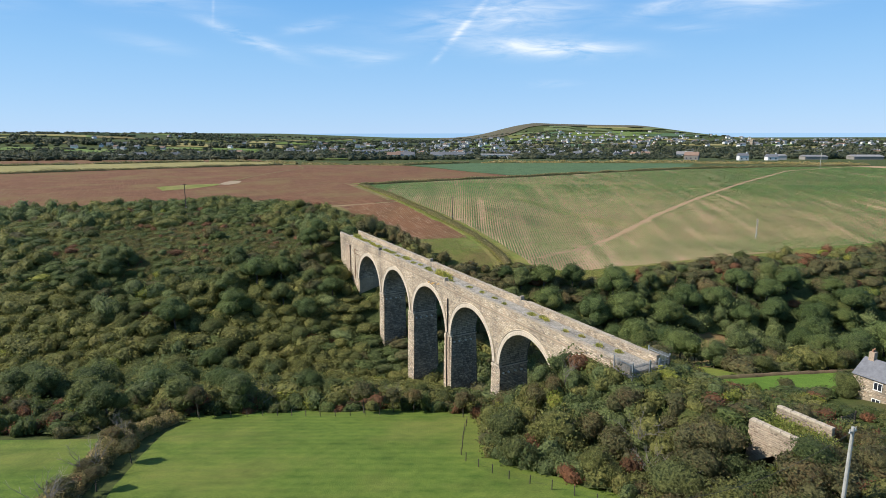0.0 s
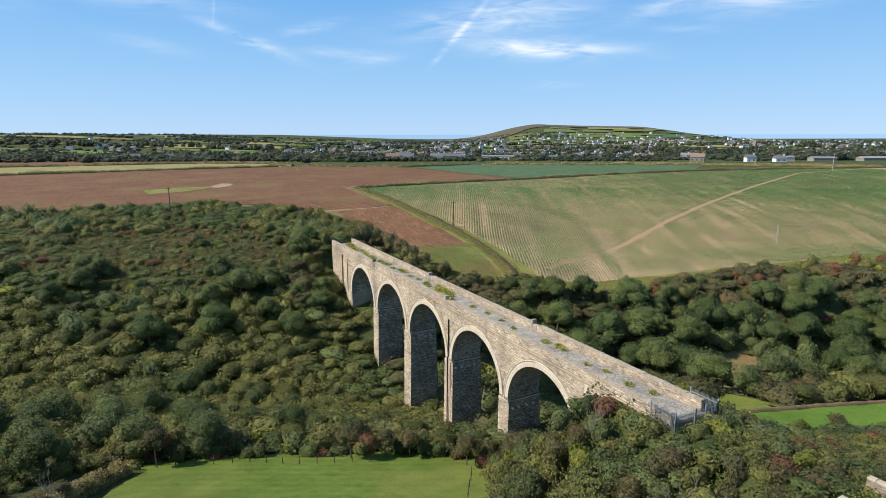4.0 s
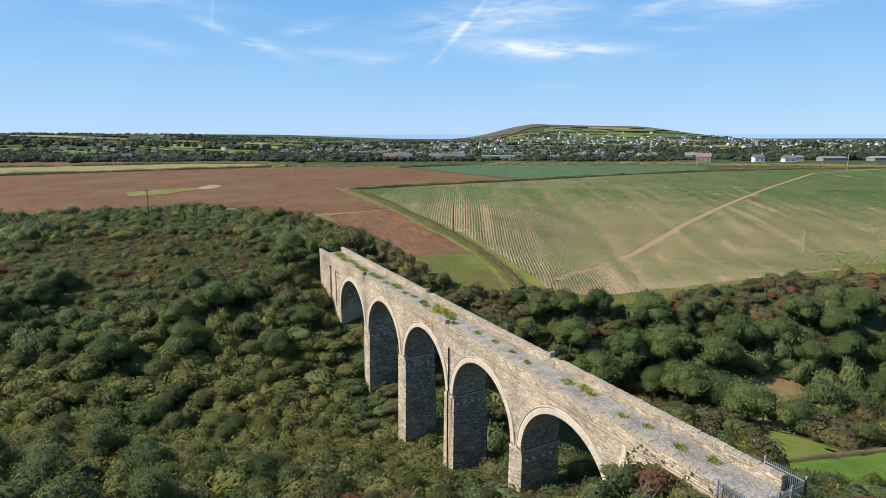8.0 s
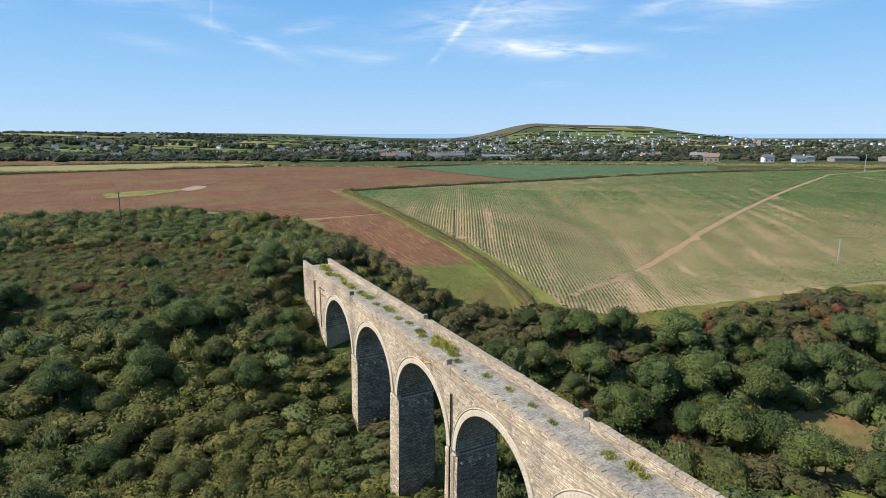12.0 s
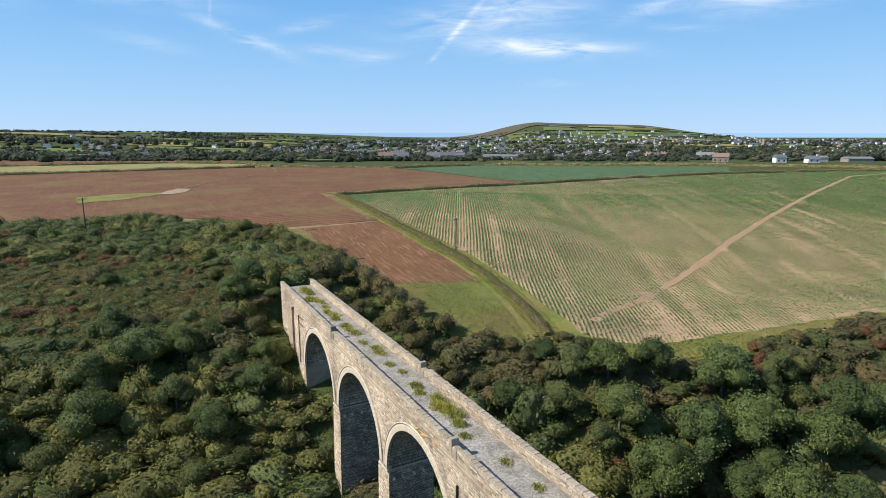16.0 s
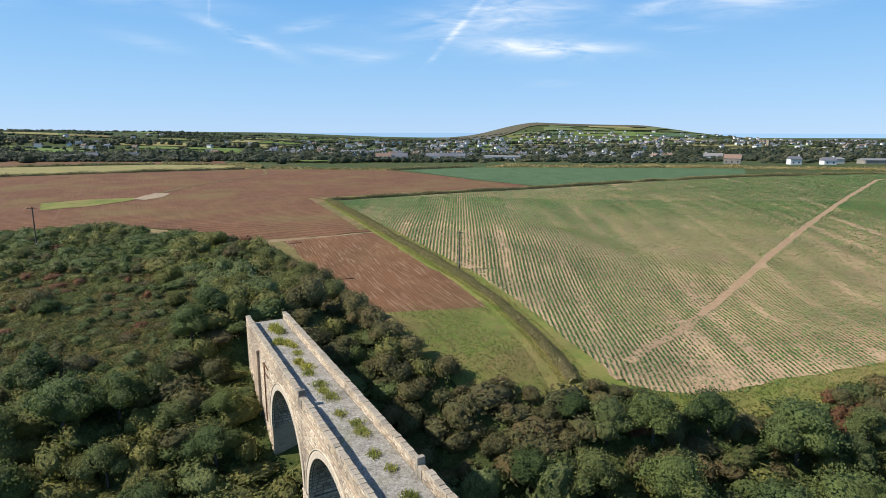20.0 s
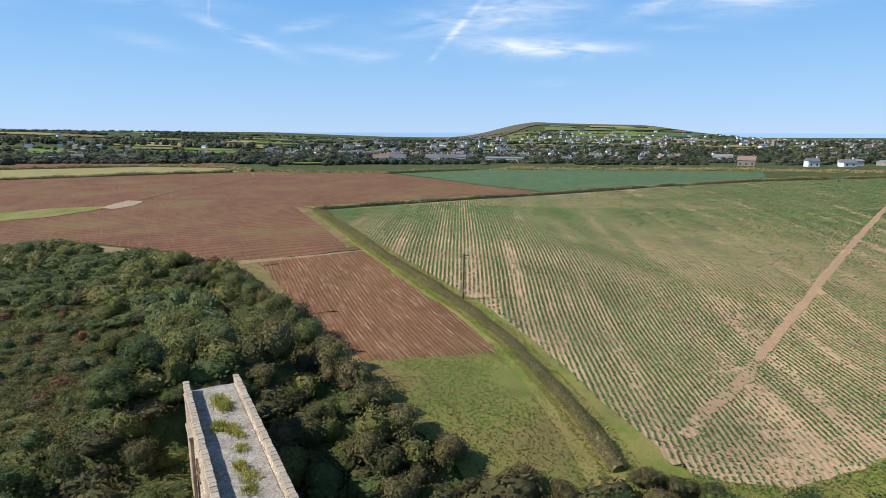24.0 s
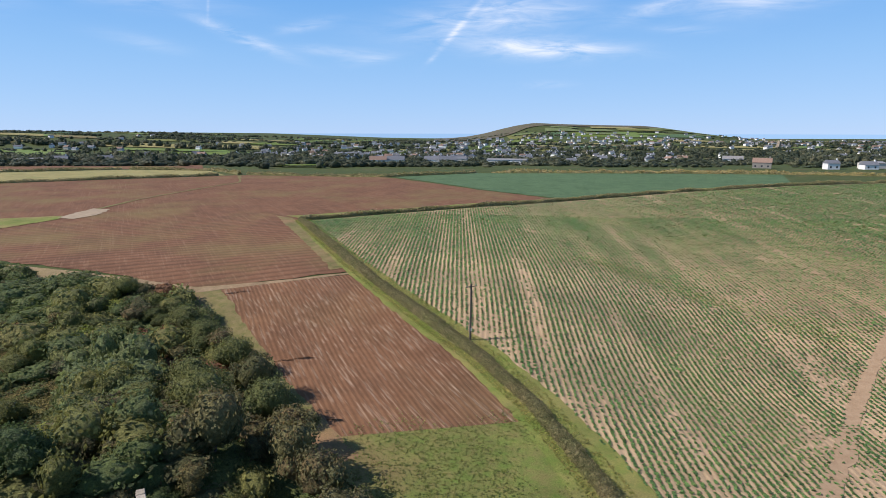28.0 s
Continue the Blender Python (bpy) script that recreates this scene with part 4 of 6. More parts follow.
# weeds on the track bed
def tuft(name, label, at, spread, height, blades, seed, mat):
    r = np.random.default_rng(seed)
    x, y = r.normal(0, spread * 0.34, blades), r.normal(0, spread * 0.48, blades)
    lean = r.normal(0, 0.35, (blades, 2))
    h = 1.25 * height * r.uniform(0.3, 1.0, blades) * np.exp(-(x * x + y * y) / (spread * spread))
    turn, w = r.uniform(0, 6.28, blades), r.uniform(0.04, 0.09, blades)
    base = np.column_stack((x, y, np.zeros(blades)))
    tip = base + np.column_stack((lean * h[:, None], h + 0.05))
    across = np.column_stack((np.cos(turn) * w, np.sin(turn) * w, np.zeros(blades)))
    V = np.stack((base - across * 0.5, base + across * 0.5, (base + tip) / 2 + across, tip), 1).reshape(-1, 3)
    F = np.arange(4 * blades).reshape(-1, 4)
    ob = thing(name, label, "weeds", at, "weeds on the viaduct")
    mesh_object("foliage", V, F, mat, ob)
    return ob


rng = random.Random(31)
# each weed clump along the deck: y, x, spread, height
for y, x, sp, h in ((95, 0.2, 1.0, 1.1), (93.5, 0.5, 0.9, 1.0), (89.5, -0.6, 0.9, 0.9), (88.6, 0.3, 1.1, 0.6), (87, 0.9, 0.7, 0.5), (84.5, 0.6, 0.9, 0.4), (81.3, 0.0, 0.8, 0.7), (79.5, 0.5, 1.1, 0.45), (77.6, 0.2, 1.0, 0.4),
                    (74, 0.4, 1.1, 0.4), (72, 0.2, 0.9, 0.45), (70.2, 0.5, 1.1, 0.4), (66.2, 0.1, 0.9, 0.35), (63.4, 0.9, 1.0, 0.4), (61.6, 0.8, 1.0, 0.4), (57.5, 0.3, 0.8, 0.35), (54.8, 0.8, 0.7, 0.3),
                    (50.4, 0.5, 0.8, 0.6), (48.8, 0.1, 0.7, 0.5), (46.2, 0.9, 0.9, 0.9), (44.8, 0.3, 1.0, 0.8), (43.6, 0.8, 1.1, 1.0), (42.4, 0.9, 1.0, 0.8), (40.6, 0.4, 0.8, 0.7), (38.4, -0.3, 0.6, 0.4), (33, 0.6, 0.7, 0.3),
                    (28.7, 0.8, 0.6, 0.35), (24.4, 0.7, 0.6, 0.3), (20.5, 0.2, 0.5, 0.4), (13.5, 0.8, 0.9, 0.4), (11.2, 1.3, 0.8, 0.5), (9.8, 1.0, 0.6, 0.4), (4.4, 0.3, 0.5, 0.4), (1.6, 0.9, 0.5, 0.4), (-2.6, 0.4, 0.6, 0.5), (-5.5, 1.2, 0.6, 0.4)):
    tuft("weed_clump", "green and straw-coloured weeds growing in the ballast", (x, y, DECK + 0.02), sp * 1.15, h, int(190 * sp * (0.7 + h)), int(abs(y) * 10), L_WEED)


# ---- palisade fence across the near end ----
def palisade(name, a, b, height, label):
    a, b = Vector(a), Vector(b)
    ob = thing(name, label, "fence", a, "palisade fence panels")
    d = (b - a)
    ln = d.length
    ang = math.degrees(math.atan2(d.y, d.x))
    ob.rotation_euler = (0, 0, radians(ang))
    for x in (0, ln):
        bm = bmesh.new()
        box(bm, (x - 0.06, -0.06, -0.4), (x + 0.06, 0.06, height + 0.08), 0.01)
        part("post", bm, M_STEEL, ob)
    for z in (0.35, height - 0.4):
        bm = bmesh.new()
        box(bm, (0.05, 0.03, z - 0.035), (ln - 0.05, 0.075, z + 0.035))
        part("rail", bm, M_STEEL, ob)
    me = bpy.data.meshes.new("pale")
    bm = bmesh.new()
    vs = [bm.verts.new(p) for p in ((-0.035, -0.02, 0.08), (0, 0.0, 0.08), (0.035, -0.02, 0.08), (-0.035, -0.02, height - 0.1), (0, 0.0, height), (0.035, -0.02, height - 0.1))]
    bm.faces.new((vs[0], vs[1], vs[4], vs[3]))
    bm.faces.new((vs[1], vs[2], vs[5], vs[4]))
    bmesh.ops.solidify(bm, geom=bm.faces[:], thickness=0.006)
    bm.to_mesh(me)
    bm.free()
    me.materials.append(M_STEEL)
    n = int(ln / 0.155)
    for i in range(n):
        shared("pale", me, Matrix.Translation((0.12 + i * (ln - 0.2) / n, 0, 0)), ob)
    return ob


FB = DECK - 0.35
palisade("palisade_fence", (-3.35, -9.3, FB), (-3.35, -12.4, FB), 2.15, "grey galvanised palisade fence panel beside the parapet end")
palisade("palisade_fence", (-3.35, -12.4, FB), (-0.5, -12.4, FB), 1.9, "grey galvanised palisade fence panel across the track bed")
palisade("palisade_gate", (-0.4, -12.4, FB), (1.1, -12.4, FB), 1.9, "grey galvanised palisade gate")
palisade("palisade_fence", (1.2, -12.4, FB), (2.95, -12.4, FB), 1.9, "grey galvanised palisade fence panel across the track bed")
palisade("palisade_fence", (2.95, -12.4, FB), (2.95, -9.0, FB), 2.15, "grey galvanised palisade fence panel beside the parapet end")


# ---- lane bridge, lane pole, gate and the stone house ----
slate_coping = []
for me in coping:
    dark = me.copy()
    dark.materials[0] = M_PIER
    slate_coping.append(dark)
M_LANE = stone_material("brown lane stone", (0.20, 0.16, 0.13), (0.34, 0.28, 0.23), (0.25, 0.205, 0.17), (0.42, 0.36, 0.29), (0.16, 0.135, 0.115))
lane_bridge = thing("lane_bridge", "small rubble stone bridge carrying the old line over a lane", "bridge", (0, -30, 0))
for x, y0, y1 in ((-2.45, -2.85, 2.9), (2.45, -2.3, 3.2)):
    wall = new("wall")
    wall.parent = lane_bridge
    bm = bmesh.new()
    prof = [(y0, -1.3), (y0, -7.5), (-2.4, -7.5)] + [(2.4 * -math.cos(a), -5.6 + 2.4 * math.sin(a)) for a in np.linspace(0, math.pi, 15)] + [(2.4, -7.5), (y1, -7.5), (y1, -1.3)]
    top = [(y1, -0.1), (y0, -0.1)]
    fr = [bm.verts.new((x - 0.22, y, z)) for y, z in prof + top]
    bk = [bm.verts.new((x + 0.22, y, z)) for y, z in prof + top]
    bm.faces.new(fr)
    bm.faces.new(bk[::-1])
    for i in range(len(fr)):
        j = (i + 1) % len(fr)
        bm.faces.new((fr[j], fr[i], bk[i], bk[j]))
    bmesh.ops.triangulate(bm, faces=bm.faces[:])
    part("core", bm, M_MORTAR, wall)
    f = Facing(int(x * 10))
    ok = lambda u, v: math.hypot(y0 + u, min(0, 0) + max(-7.5 + v + 5.6, 0)) > 2.75 or (-7.5 + v > -5.6 and math.hypot(y0 + u, -7.5 + v + 5.6) > 2.75)
    f.lay((x - 0.2, y0, -7.5), (0, 1, 0), (0, 0, 1), (-1, 0, 0), y1 - y0, 7.3, ok)
    f.make("stone_facing", M_LANE, wall)
    y = y0
    while y < y1 - 0.3:
        ln = min(rng.uniform(0.6, 1.1), y1 - y)
        shared("coping_stone", rng.choice(slate_coping), pose(x, y + ln / 2, 0.0) @ Matrix.Diagonal((0.85, ln * 0.985, 1, 1)), wall)
        y += ln
bm = bmesh.new()
box(bm, (-2.2, -3.5, -1.7), (2.2, 3.1, -1.05), 0.05)
part("deck", bm, M_DRYGRASS, lane_bridge, "overgrown grassy deck between the walls")
r = np.random.default_rng(91)
V, F = leaf_strip(r, np.column_stack((r.uniform(-2.1, 2.1, 2600), r.uniform(-3.4, 3.0, 2600), -1.0 + np.abs(r.normal(0, 0.35, 2600)))), 0.11)
mesh_object("rank_grass", V, F, L_WEED, lane_bridge, "rank yellow-green grass and brambles")
bm = bmesh.new()
for a0, a1 in zip(np.linspace(0, math.pi, 15), np.linspace(0, math.pi, 15)[1:]):
    q = [bm.verts.new((x, 2.42 * -math.cos(a), -5.6 + 2.42 * math.sin(a))) for x, a in ((-2.3, a0), (2.3, a0), (2.3, a1), (-2.3, a1))]
    bm.faces.new(q)
part("barrel_vault", bm, M_SOFFIT, lane_bridge, "dark stone barrel vault")


def utility_pole(name, label, x, y, base, top, mat, lean=(0, 0), arm=0.9, wires=True):
    ob = thing(name, label, "utility pole", (x, y, base), "utility poles")
    h = top - base
    bm = bmesh.new()
    rod(bm, (0, 0, -0.6), (lean[0], lean[1], h), 0.18, 0.13, 10)
    part("pole", bm, mat, ob)
    if arm:
        bm = bmesh.new()
        box(bm, (lean[0] - arm, lean[1] - 0.05, h - 0.45), (lean[0] + arm, lean[1] + 0.05, h - 0.32), 0.01)
        part("crossarm", bm, mat, ob)
        for i in (-1, 0, 1):
            bm = bmesh.new()
            rod(bm, (lean[0] + i * arm * 0.85, lean[1], h - 0.32), (lean[0] + i * arm * 0.85, lean[1], h - 0.08), 0.05, 0.035, 8)
            part("insulator", bm, M_CONC, ob)
    bm = bmesh.new()
    box(bm, (-0.02, -0.17, 1.6), (0.14, -0.13, 2.1))
    part("warning_plate", bm, M_FRAME, ob)
    return ob


utility_pole("utility_pole", "dark timber power pole standing in the field hedge", 47.6, 124.6, gz(47.6, 124.6), 5.0, M_POLE, (0.1, 0.0))
utility_pole("utility_pole", "dark timber power pole at the edge of the wood", -37, 182, gz(-37, 182), 9.0, M_POLE, (0.1, 0), 1.1)
utility_pole("utility_pole", "thin grey pole standing in the crop field", 139.5, 68.2, gz(139.5, 68.2), -2.4, M_CONC, (0, 0), 0.6)
utility_pole("lane_pole", "pale grey pole beside the lane", -7.0, -38.3, gz(-7.0, -38.3), 5.4, M_CONC, (0.1, 0.1), 0.5)

house = thing("stone_house", "two-storey stone house with a grey slate roof", "house", (47.9, -20.2, -15.1))
bm = bmesh.new()
box(bm, (-3.2, -8.5, -0.6), (3.2, 6.8, 5.3))
part("wall", bm, M_MORTAR, house)
f = Facing(77)
WIN = ((3.2, 3.6), (-0.8, 3.6), (-4.6, 3.6), (3.2, 0.9), (-4.6, 0.9))
f.lay((-3.2, 6.8, 0), (0, -1, 0), (0, 0, 1), (-1, 0, 0), 15.3, 5.2, lambda u, v: not any(abs(6.8 - u - wy) < 0.75 and wz - 0.1 < v < wz + 1.3 for wy, wz in WIN), (0.2, 0.3), (0.3, 0.7))
f.lay((-3.2, -8.5, 0), (1, 0, 0), (0, 0, 1), (0, -1, 0), 6.4, 5.2, None, (0.2, 0.3), (0.3, 0.7))
f.make("wall_facing", M_FACE, house, "warm buff stone walling")
V = [(-3.5, -8.7, 5.1), (3.5, -8.7, 5.1), (3.5, 7.0, 5.1), (-3.5, 7.0, 5.1), (0, -8.7, 7.3), (0, 7.0, 7.3)]
bm = bmesh.new()
vs = [bm.verts.new(p) for p in V]
for q in ((0, 4, 5, 3), (1, 2, 5, 4), (0, 1, 4), (3, 5, 2), (0, 3, 2, 1)):
    bm.faces.new([vs[i] for i in q])
roof = part("roof", bm, M_SLATE, house, "grey slate pitched roof")
for cy in (5.9, -7.6):
    bm = bmesh.new()
    box(bm, (-0.5, cy - 0.4, 6.6), (0.5, cy + 0.4, 8.4), 0.03)
    ch = part("chimney", bm, M_FACE, house, "stone chimney stack")
    for dx in (-0.22, 0.22):
        bm = bmesh.new()
        rod(bm, (dx, cy, 8.4), (dx, cy, 8.9), 0.14, 0.11, 10)
        part("chimney_pot", bm, M_CLAY, ch)
for wy, wz in WIN:
    w = new("window")
    w.parent = house
    bm = bmesh.new()
    box(bm, (-3.26, wy - 0.55, wz), (-3.2, wy + 0.55, wz + 1.15))
    part("pane", bm, M_GLASS, w)
    bm = bmesh.new()
    for lo, hi in (((-3.3, wy - 0.62, wz - 0.06), (-3.18, wy - 0.52, wz + 1.2)), ((-3.3, wy + 0.52, wz - 0.06), (-3.18, wy + 0.62, wz + 1.2)), ((-3.3, wy - 0.52, wz + 1.1), (-3.18, wy + 0.52, wz + 1.2)),
                   ((-3.34, wy - 0.66, wz - 0.14), (-3.18, wy + 0.66, wz - 0.05)), ((-3.3, wy - 0.05, wz - 0.05), (-3.18, wy + 0.05, wz + 1.1))):
        box(bm, lo, hi)
    part("frame", bm, M_FRAME, w)

gate = thing("field_gate", "dark green five-bar gate", "gate", (28, -21.4, gz(28, -21.4)))
for z in (0.25, 0.5, 0.75, 1.0, 1.25):
    bm = bmesh.new()
    box(bm, (-1.6, -0.03, z - 0.04), (1.6, 0.03, z + 0.04))
    part("bar", bm, M_IRON, gate)
for x in (-1.7, 1.7):
    bm = bmesh.new()
    box(bm, (x - 0.09, -0.09, -0.4), (x + 0.09, 0.09, 1.5), 0.02)
    part("post", bm, M_POLE, gate)
M_BANK = grass_material("earth and stone bank", (0.15, 0.10, 0.065), (0.22, 0.16, 0.10), (0.14, 0.14, 0.06), 0.5)
bank = thing("stone_bank", "low brown stone bank beside the lawn", "bank", (0, 0, 0))
V, F = [], []
line = resample(((30.5, 7.4), (33.5, 6.0), (40.8, 3.5), (48.4, 1.4), (60, -2.1), (76, -6.4)), 60)
for i, (x, y) in enumerate(line):
    z = gz(x, y)
    for dx, dz in ((-0.4, -0.1), (-0.25, 0.5), (0.25, 0.55), (0.5, -0.1)):
        V.append((x - dx * 0.35 + 0.1 * noise.noise(Vector((x, y, dz))), y + dx, z + dz + 0.15 * noise.noise(Vector((x * 0.6, y, 1)))))
for i in range(59):
    for j in range(3):
        F.append((4 * i + j, 4 * i + j + 1, 4 * i + 5 + j, 4 * i + 4 + j))
mesh_object("bank_stones", V, [q[::-1] for q in F], M_BANK, bank)


# ---- trees, bushes and scrub ----
def ico(sub):
    bm = bmesh.new()
    bmesh.ops.create_icosphere(bm, subdivisions=sub, radius=1)
    V = np.array([v.co[:] for v in bm.verts])
    F = np.array([[v.index for v in f.verts] for f in bm.faces])
    bm.free()
    return V, F


ICO_MIN, ICO_LOW = ico(1), ico(2)


def dome(rng, cen, axes, puffs, leaves, size, core, low=-0.45):
    """One leafy dome with a billowing surface: leaf quads over a dense heart. Returns leaf verts, heart verts and heart faces."""
    c = rng.normal(size=(puffs, 3))
    c[:, 2] = np.abs(c[:, 2]) * 1.1 - 0.35
    c /= np.linalg.norm(c, axis=1, keepdims=True)
    wide = rng.uniform(0.6, 1.5, puffs) * 1.9 / math.sqrt(puffs)
    high = rng.uniform(0.08, 0.30, puffs)
    sway = rng.normal(size=(3, 3))

    def swell(n):
        d = np.linalg.norm(n[:, None, :] - c[None], axis=2) / wide
        b = high * np.sqrt(np.clip(1 - d * d, 0, 1))
        k = b.argmax(1)
        slow = 0.10 * np.sin(2.1 * n @ sway[0] + 1) + 0.07 * np.sin(3.7 * n @ sway[1])
        return 0.82 + b.max(1) + slow, c[k], wide[k]

    n = rng.normal(size=(leaves, 3))
    n[:, 2] = np.where(n[:, 2] < low, -n[:, 2], n[:, 2])
    n /= np.linalg.norm(n, axis=1, keepdims=True)
    r, ck, wk = swell(n)
    out = rng.uniform(0.82, 1.06, leaves) + (rng.uniform(size=leaves) < 0.16) * rng.uniform(0.02, 0.16, leaves)
    p = cen + n * (r * out)[:, None] * axes
    face = n / axes * axes[0] + 0.8 * (n - ck) / wk[:, None] + rng.normal(0, 0.62, (leaves, 3))
    face /= np.linalg.norm(face, axis=1, keepdims=True)
    a = np.cross(face, rng.normal(size=(leaves, 3)))
    a /= np.linalg.norm(a, axis=1, keepdims=True)
    b = np.cross(face, a)
    q = size * rng.uniform(0.55, 1.4, (leaves, 1))
    LV = np.stack((p - a * q, p - b * q * 0.62, p + a * q, p + b * q * 0.62), 1).reshape(-1, 3)
    m = core[0] / np.linalg.norm(core[0], axis=1, keepdims=True)
    CV = cen + m * (swell(m)[0] * rng.uniform(0.74, 0.90, len(m)))[:, None] * axes
    return LV, CV, core[1]


def crown_arrays(rng, radius, height, domes, leaves, size, flat=1.0, lift=0.1, core=ICO_LOW, puffs=16):
    """A crown of one or several billowing domes. Returns the leaves as quads and the hearts as triangles."""
    L, C, D = [], [], []
    shape = []
    for i in range(domes):
        if domes == 1:
            shape.append((np.array((0, 0, height * (lift + (1 - lift) * 0.42))), radius * 0.95, height * (1 - lift) * 0.54))
            break
        if i == 0:
            f, d, a = rng.uniform(0.6, 0.72), radius * rng.uniform(0, 0.12), rng.uniform(0, 6.28)
            top = height
        else:
            a = i * 6.283 / (domes - 1) + rng.uniform(-0.5, 0.5)
            f = rng.uniform(0.4, 0.58)
            d, top = radius * (1 - f) * rng.uniform(0.85, 1.1), height * rng.uniform(0.6, 0.88)
        half = min(f * radius * rng.uniform(0.8, 1.0) * flat, (top - height * lift) * 0.56)
        shape.append((np.array((d * math.cos(a), d * math.sin(a), top - half)), f * radius, half))
    total = sum(r * r for _, r, _ in shape)
    nc = 0
    for cen, r, h in shape:
        LV, CV, CF = dome(rng, cen, np.array((r, r, h)), puffs, max(20, int(leaves * r * r / total)), size, core)
        keep = np.ones(len(LV) // 4, bool)
        for c2, r2, h2 in shape:
            if c2 is not cen:
                keep &= np.linalg.norm((LV.reshape(-1, 4, 3)[:, 0] - c2) / np.array((r2, r2, h2)), axis=1) > 0.84
        L.append(LV.reshape(-1, 4, 3)[keep].reshape(-1, 3))
        C.append(CV)
        D.append(CF + nc)
        nc += len(CV)
    LV = np.concatenate(L)
    return LV, np.arange(len(LV)).reshape(-1, 4), np.concatenate(C), np.concatenate(D)


def mixed_mesh(name, V4, F4, V3, F3, mat):
    me = bpy.data.meshes.new(name)
    V = np.concatenate((V4, V3)).astype(np.float32)
    me.vertices.add(len(V))
    me.vertices.foreach_set("co", V.ravel())
    L = np.concatenate((F4.ravel(), (F3 + len(V4)).ravel())).astype(np.int32)
    me.loops.add(len(L))
    me.loops.foreach_set("vertex_index", L)
    st = np.concatenate((np.arange(len(F4)) * 4, len(F4) * 4 + np.arange(len(F3)) * 3)).astype(np.int32)
    me.polygons.add(len(st))
    me.polygons.foreach_set("loop_start", st)
    me.polygons.foreach_set("use_smooth", np.concatenate((np.zeros(len(F4), bool), np.ones(len(F3), bool))))
    me.update(calc_edges=True)
    me.materials.append(mat)
    return me


def trunk_mesh(name, rng, height, radius, spread, limbs=4):
    bm = bmesh.new()
    top = Vector((rng.normal() * 0.15, rng.normal() * 0.15, height * 0.5))
    rod(bm, (0, 0, -0.8), top, radius, radius * 0.65, 8)
    for i in range(limbs):
        a = i * 2.4 + rng.uniform(0, 1)
        tip = Vector((math.cos(a) * spread * 0.55, math.sin(a) * spread * 0.55, height * rng.uniform(0.62, 0.85)))
        mid = top.lerp(tip, 0.5) + Vector((0, 0, -height * 0.05))
        rod(bm, top * 0.96, mid, radius * 0.5, radius * 0.34, 6)
        rod(bm, mid, tip, radius * 0.34, radius * 0.1, 6)
    me = bpy.data.meshes.new(name)
    bm.to_mesh(me)
    bm.free()
    me.materials.append(M_BARK)
    return me


def tree_kind(name, label, category, seed, mat, radius, height, domes, leaves, size, flat=1.0, lift=0.1, trunk=0.2, group=""):
    rng = np.random.default_rng(seed)
    ob = thing(name, label, category, (0, 0, -900), group)
    tr = new("trunk", trunk_mesh("trunk", rng, height, trunk, radius))
    tr.parent = ob
    cr = new("crown", mixed_mesh("crown", *crown_arrays(rng, radius, height, domes, leaves, size, flat, lift), mat))
    cr.parent = ob
    return ob


KINDS = {
    "oak": [tree_kind("oak_tree", "dark green rounded oak tree in the wood", "tree", 11 + i, L_OAK, 4.8, 8.8, 5, 3300, 0.175, 1.0, 0.1, 0.28, "woodland trees") for i in range(4)],
    "ash": [tree_kind("ash_tree", "grey-green bushy tree in the wood", "tree", 21 + i, L_ASH, 3.8, 7.2, 4, 2500, 0.145, 1.15, 0.08, 0.2, "woodland trees") for i in range(4)],
    "willow": [tree_kind("willow_bush", "rounded olive-green willow bush", "bush", 31 + i, L_WILLOW, 3.6, 4.8, 3, 2200, 0.13, 1.0, 0.05, 0.13, "willow bushes") for i in range(4)],
    "thorn": [tree_kind("hawthorn_bush", "brown-green hawthorn bush turning in autumn", "bush", 41 + i, L_THORN, 2.6, 3.6, 3, 1350, 0.12, 1.0, 0.08, 0.12, "hawthorn bushes") for i in range(3)],
    "lime": [tree_kind("sallow_bush", "bright yellow-green bush in the scrub", "bush", 51 + i, L_LIME, 2.2, 3.4, 3, 1100, 0.12, 1.0, 0.1, 0.1, "bright bushes") for i in range(2)],
    "russet": [tree_kind("elder_bush", "russet-brown dying bush in the scrub", "bush", 61, L_RUSSET, 2.2, 2.8, 3, 1100, 0.11, 1.0, 0.1, 0.1, "russet bushes")],
    "small": [tree_kind("hawthorn_tree", "small brown-leaved tree beside the meadow", "tree", 71 + i, L_THORN, 2.0, 4.8, 4, 1300, 0.11, 1.0, 0.36, 0.1, "trees at the meadow edge") for i in range(2)],
}
spare = random.Random(77)


def plant(kind, x, y, size=1.0, tall=1.0, sink=0.0):
    k = spare.choice(KINDS[kind])
    m = pose(x, y, gz(x, y) - sink, spare.uniform(-4, 4), spare.uniform(-4, 4), spare.uniform(0, 360)) @ Matrix.Diagonal((size, size, size * tall, 1))
    ob = copy_thing(k, m)
    ob.scale = (size, size, size * tall)
    return ob


def inside(poly, x, y):
    c = False
    n = len(poly)
    for i in range(n):
        (x0, y0), (x1, y1) = poly[i], poly[(i + 1) % n]
        if (y0 > y) != (y1 > y) and x < (x1 - x0) * (y - y0) / (y1 - y0) + x0:
            c = not c
    return c


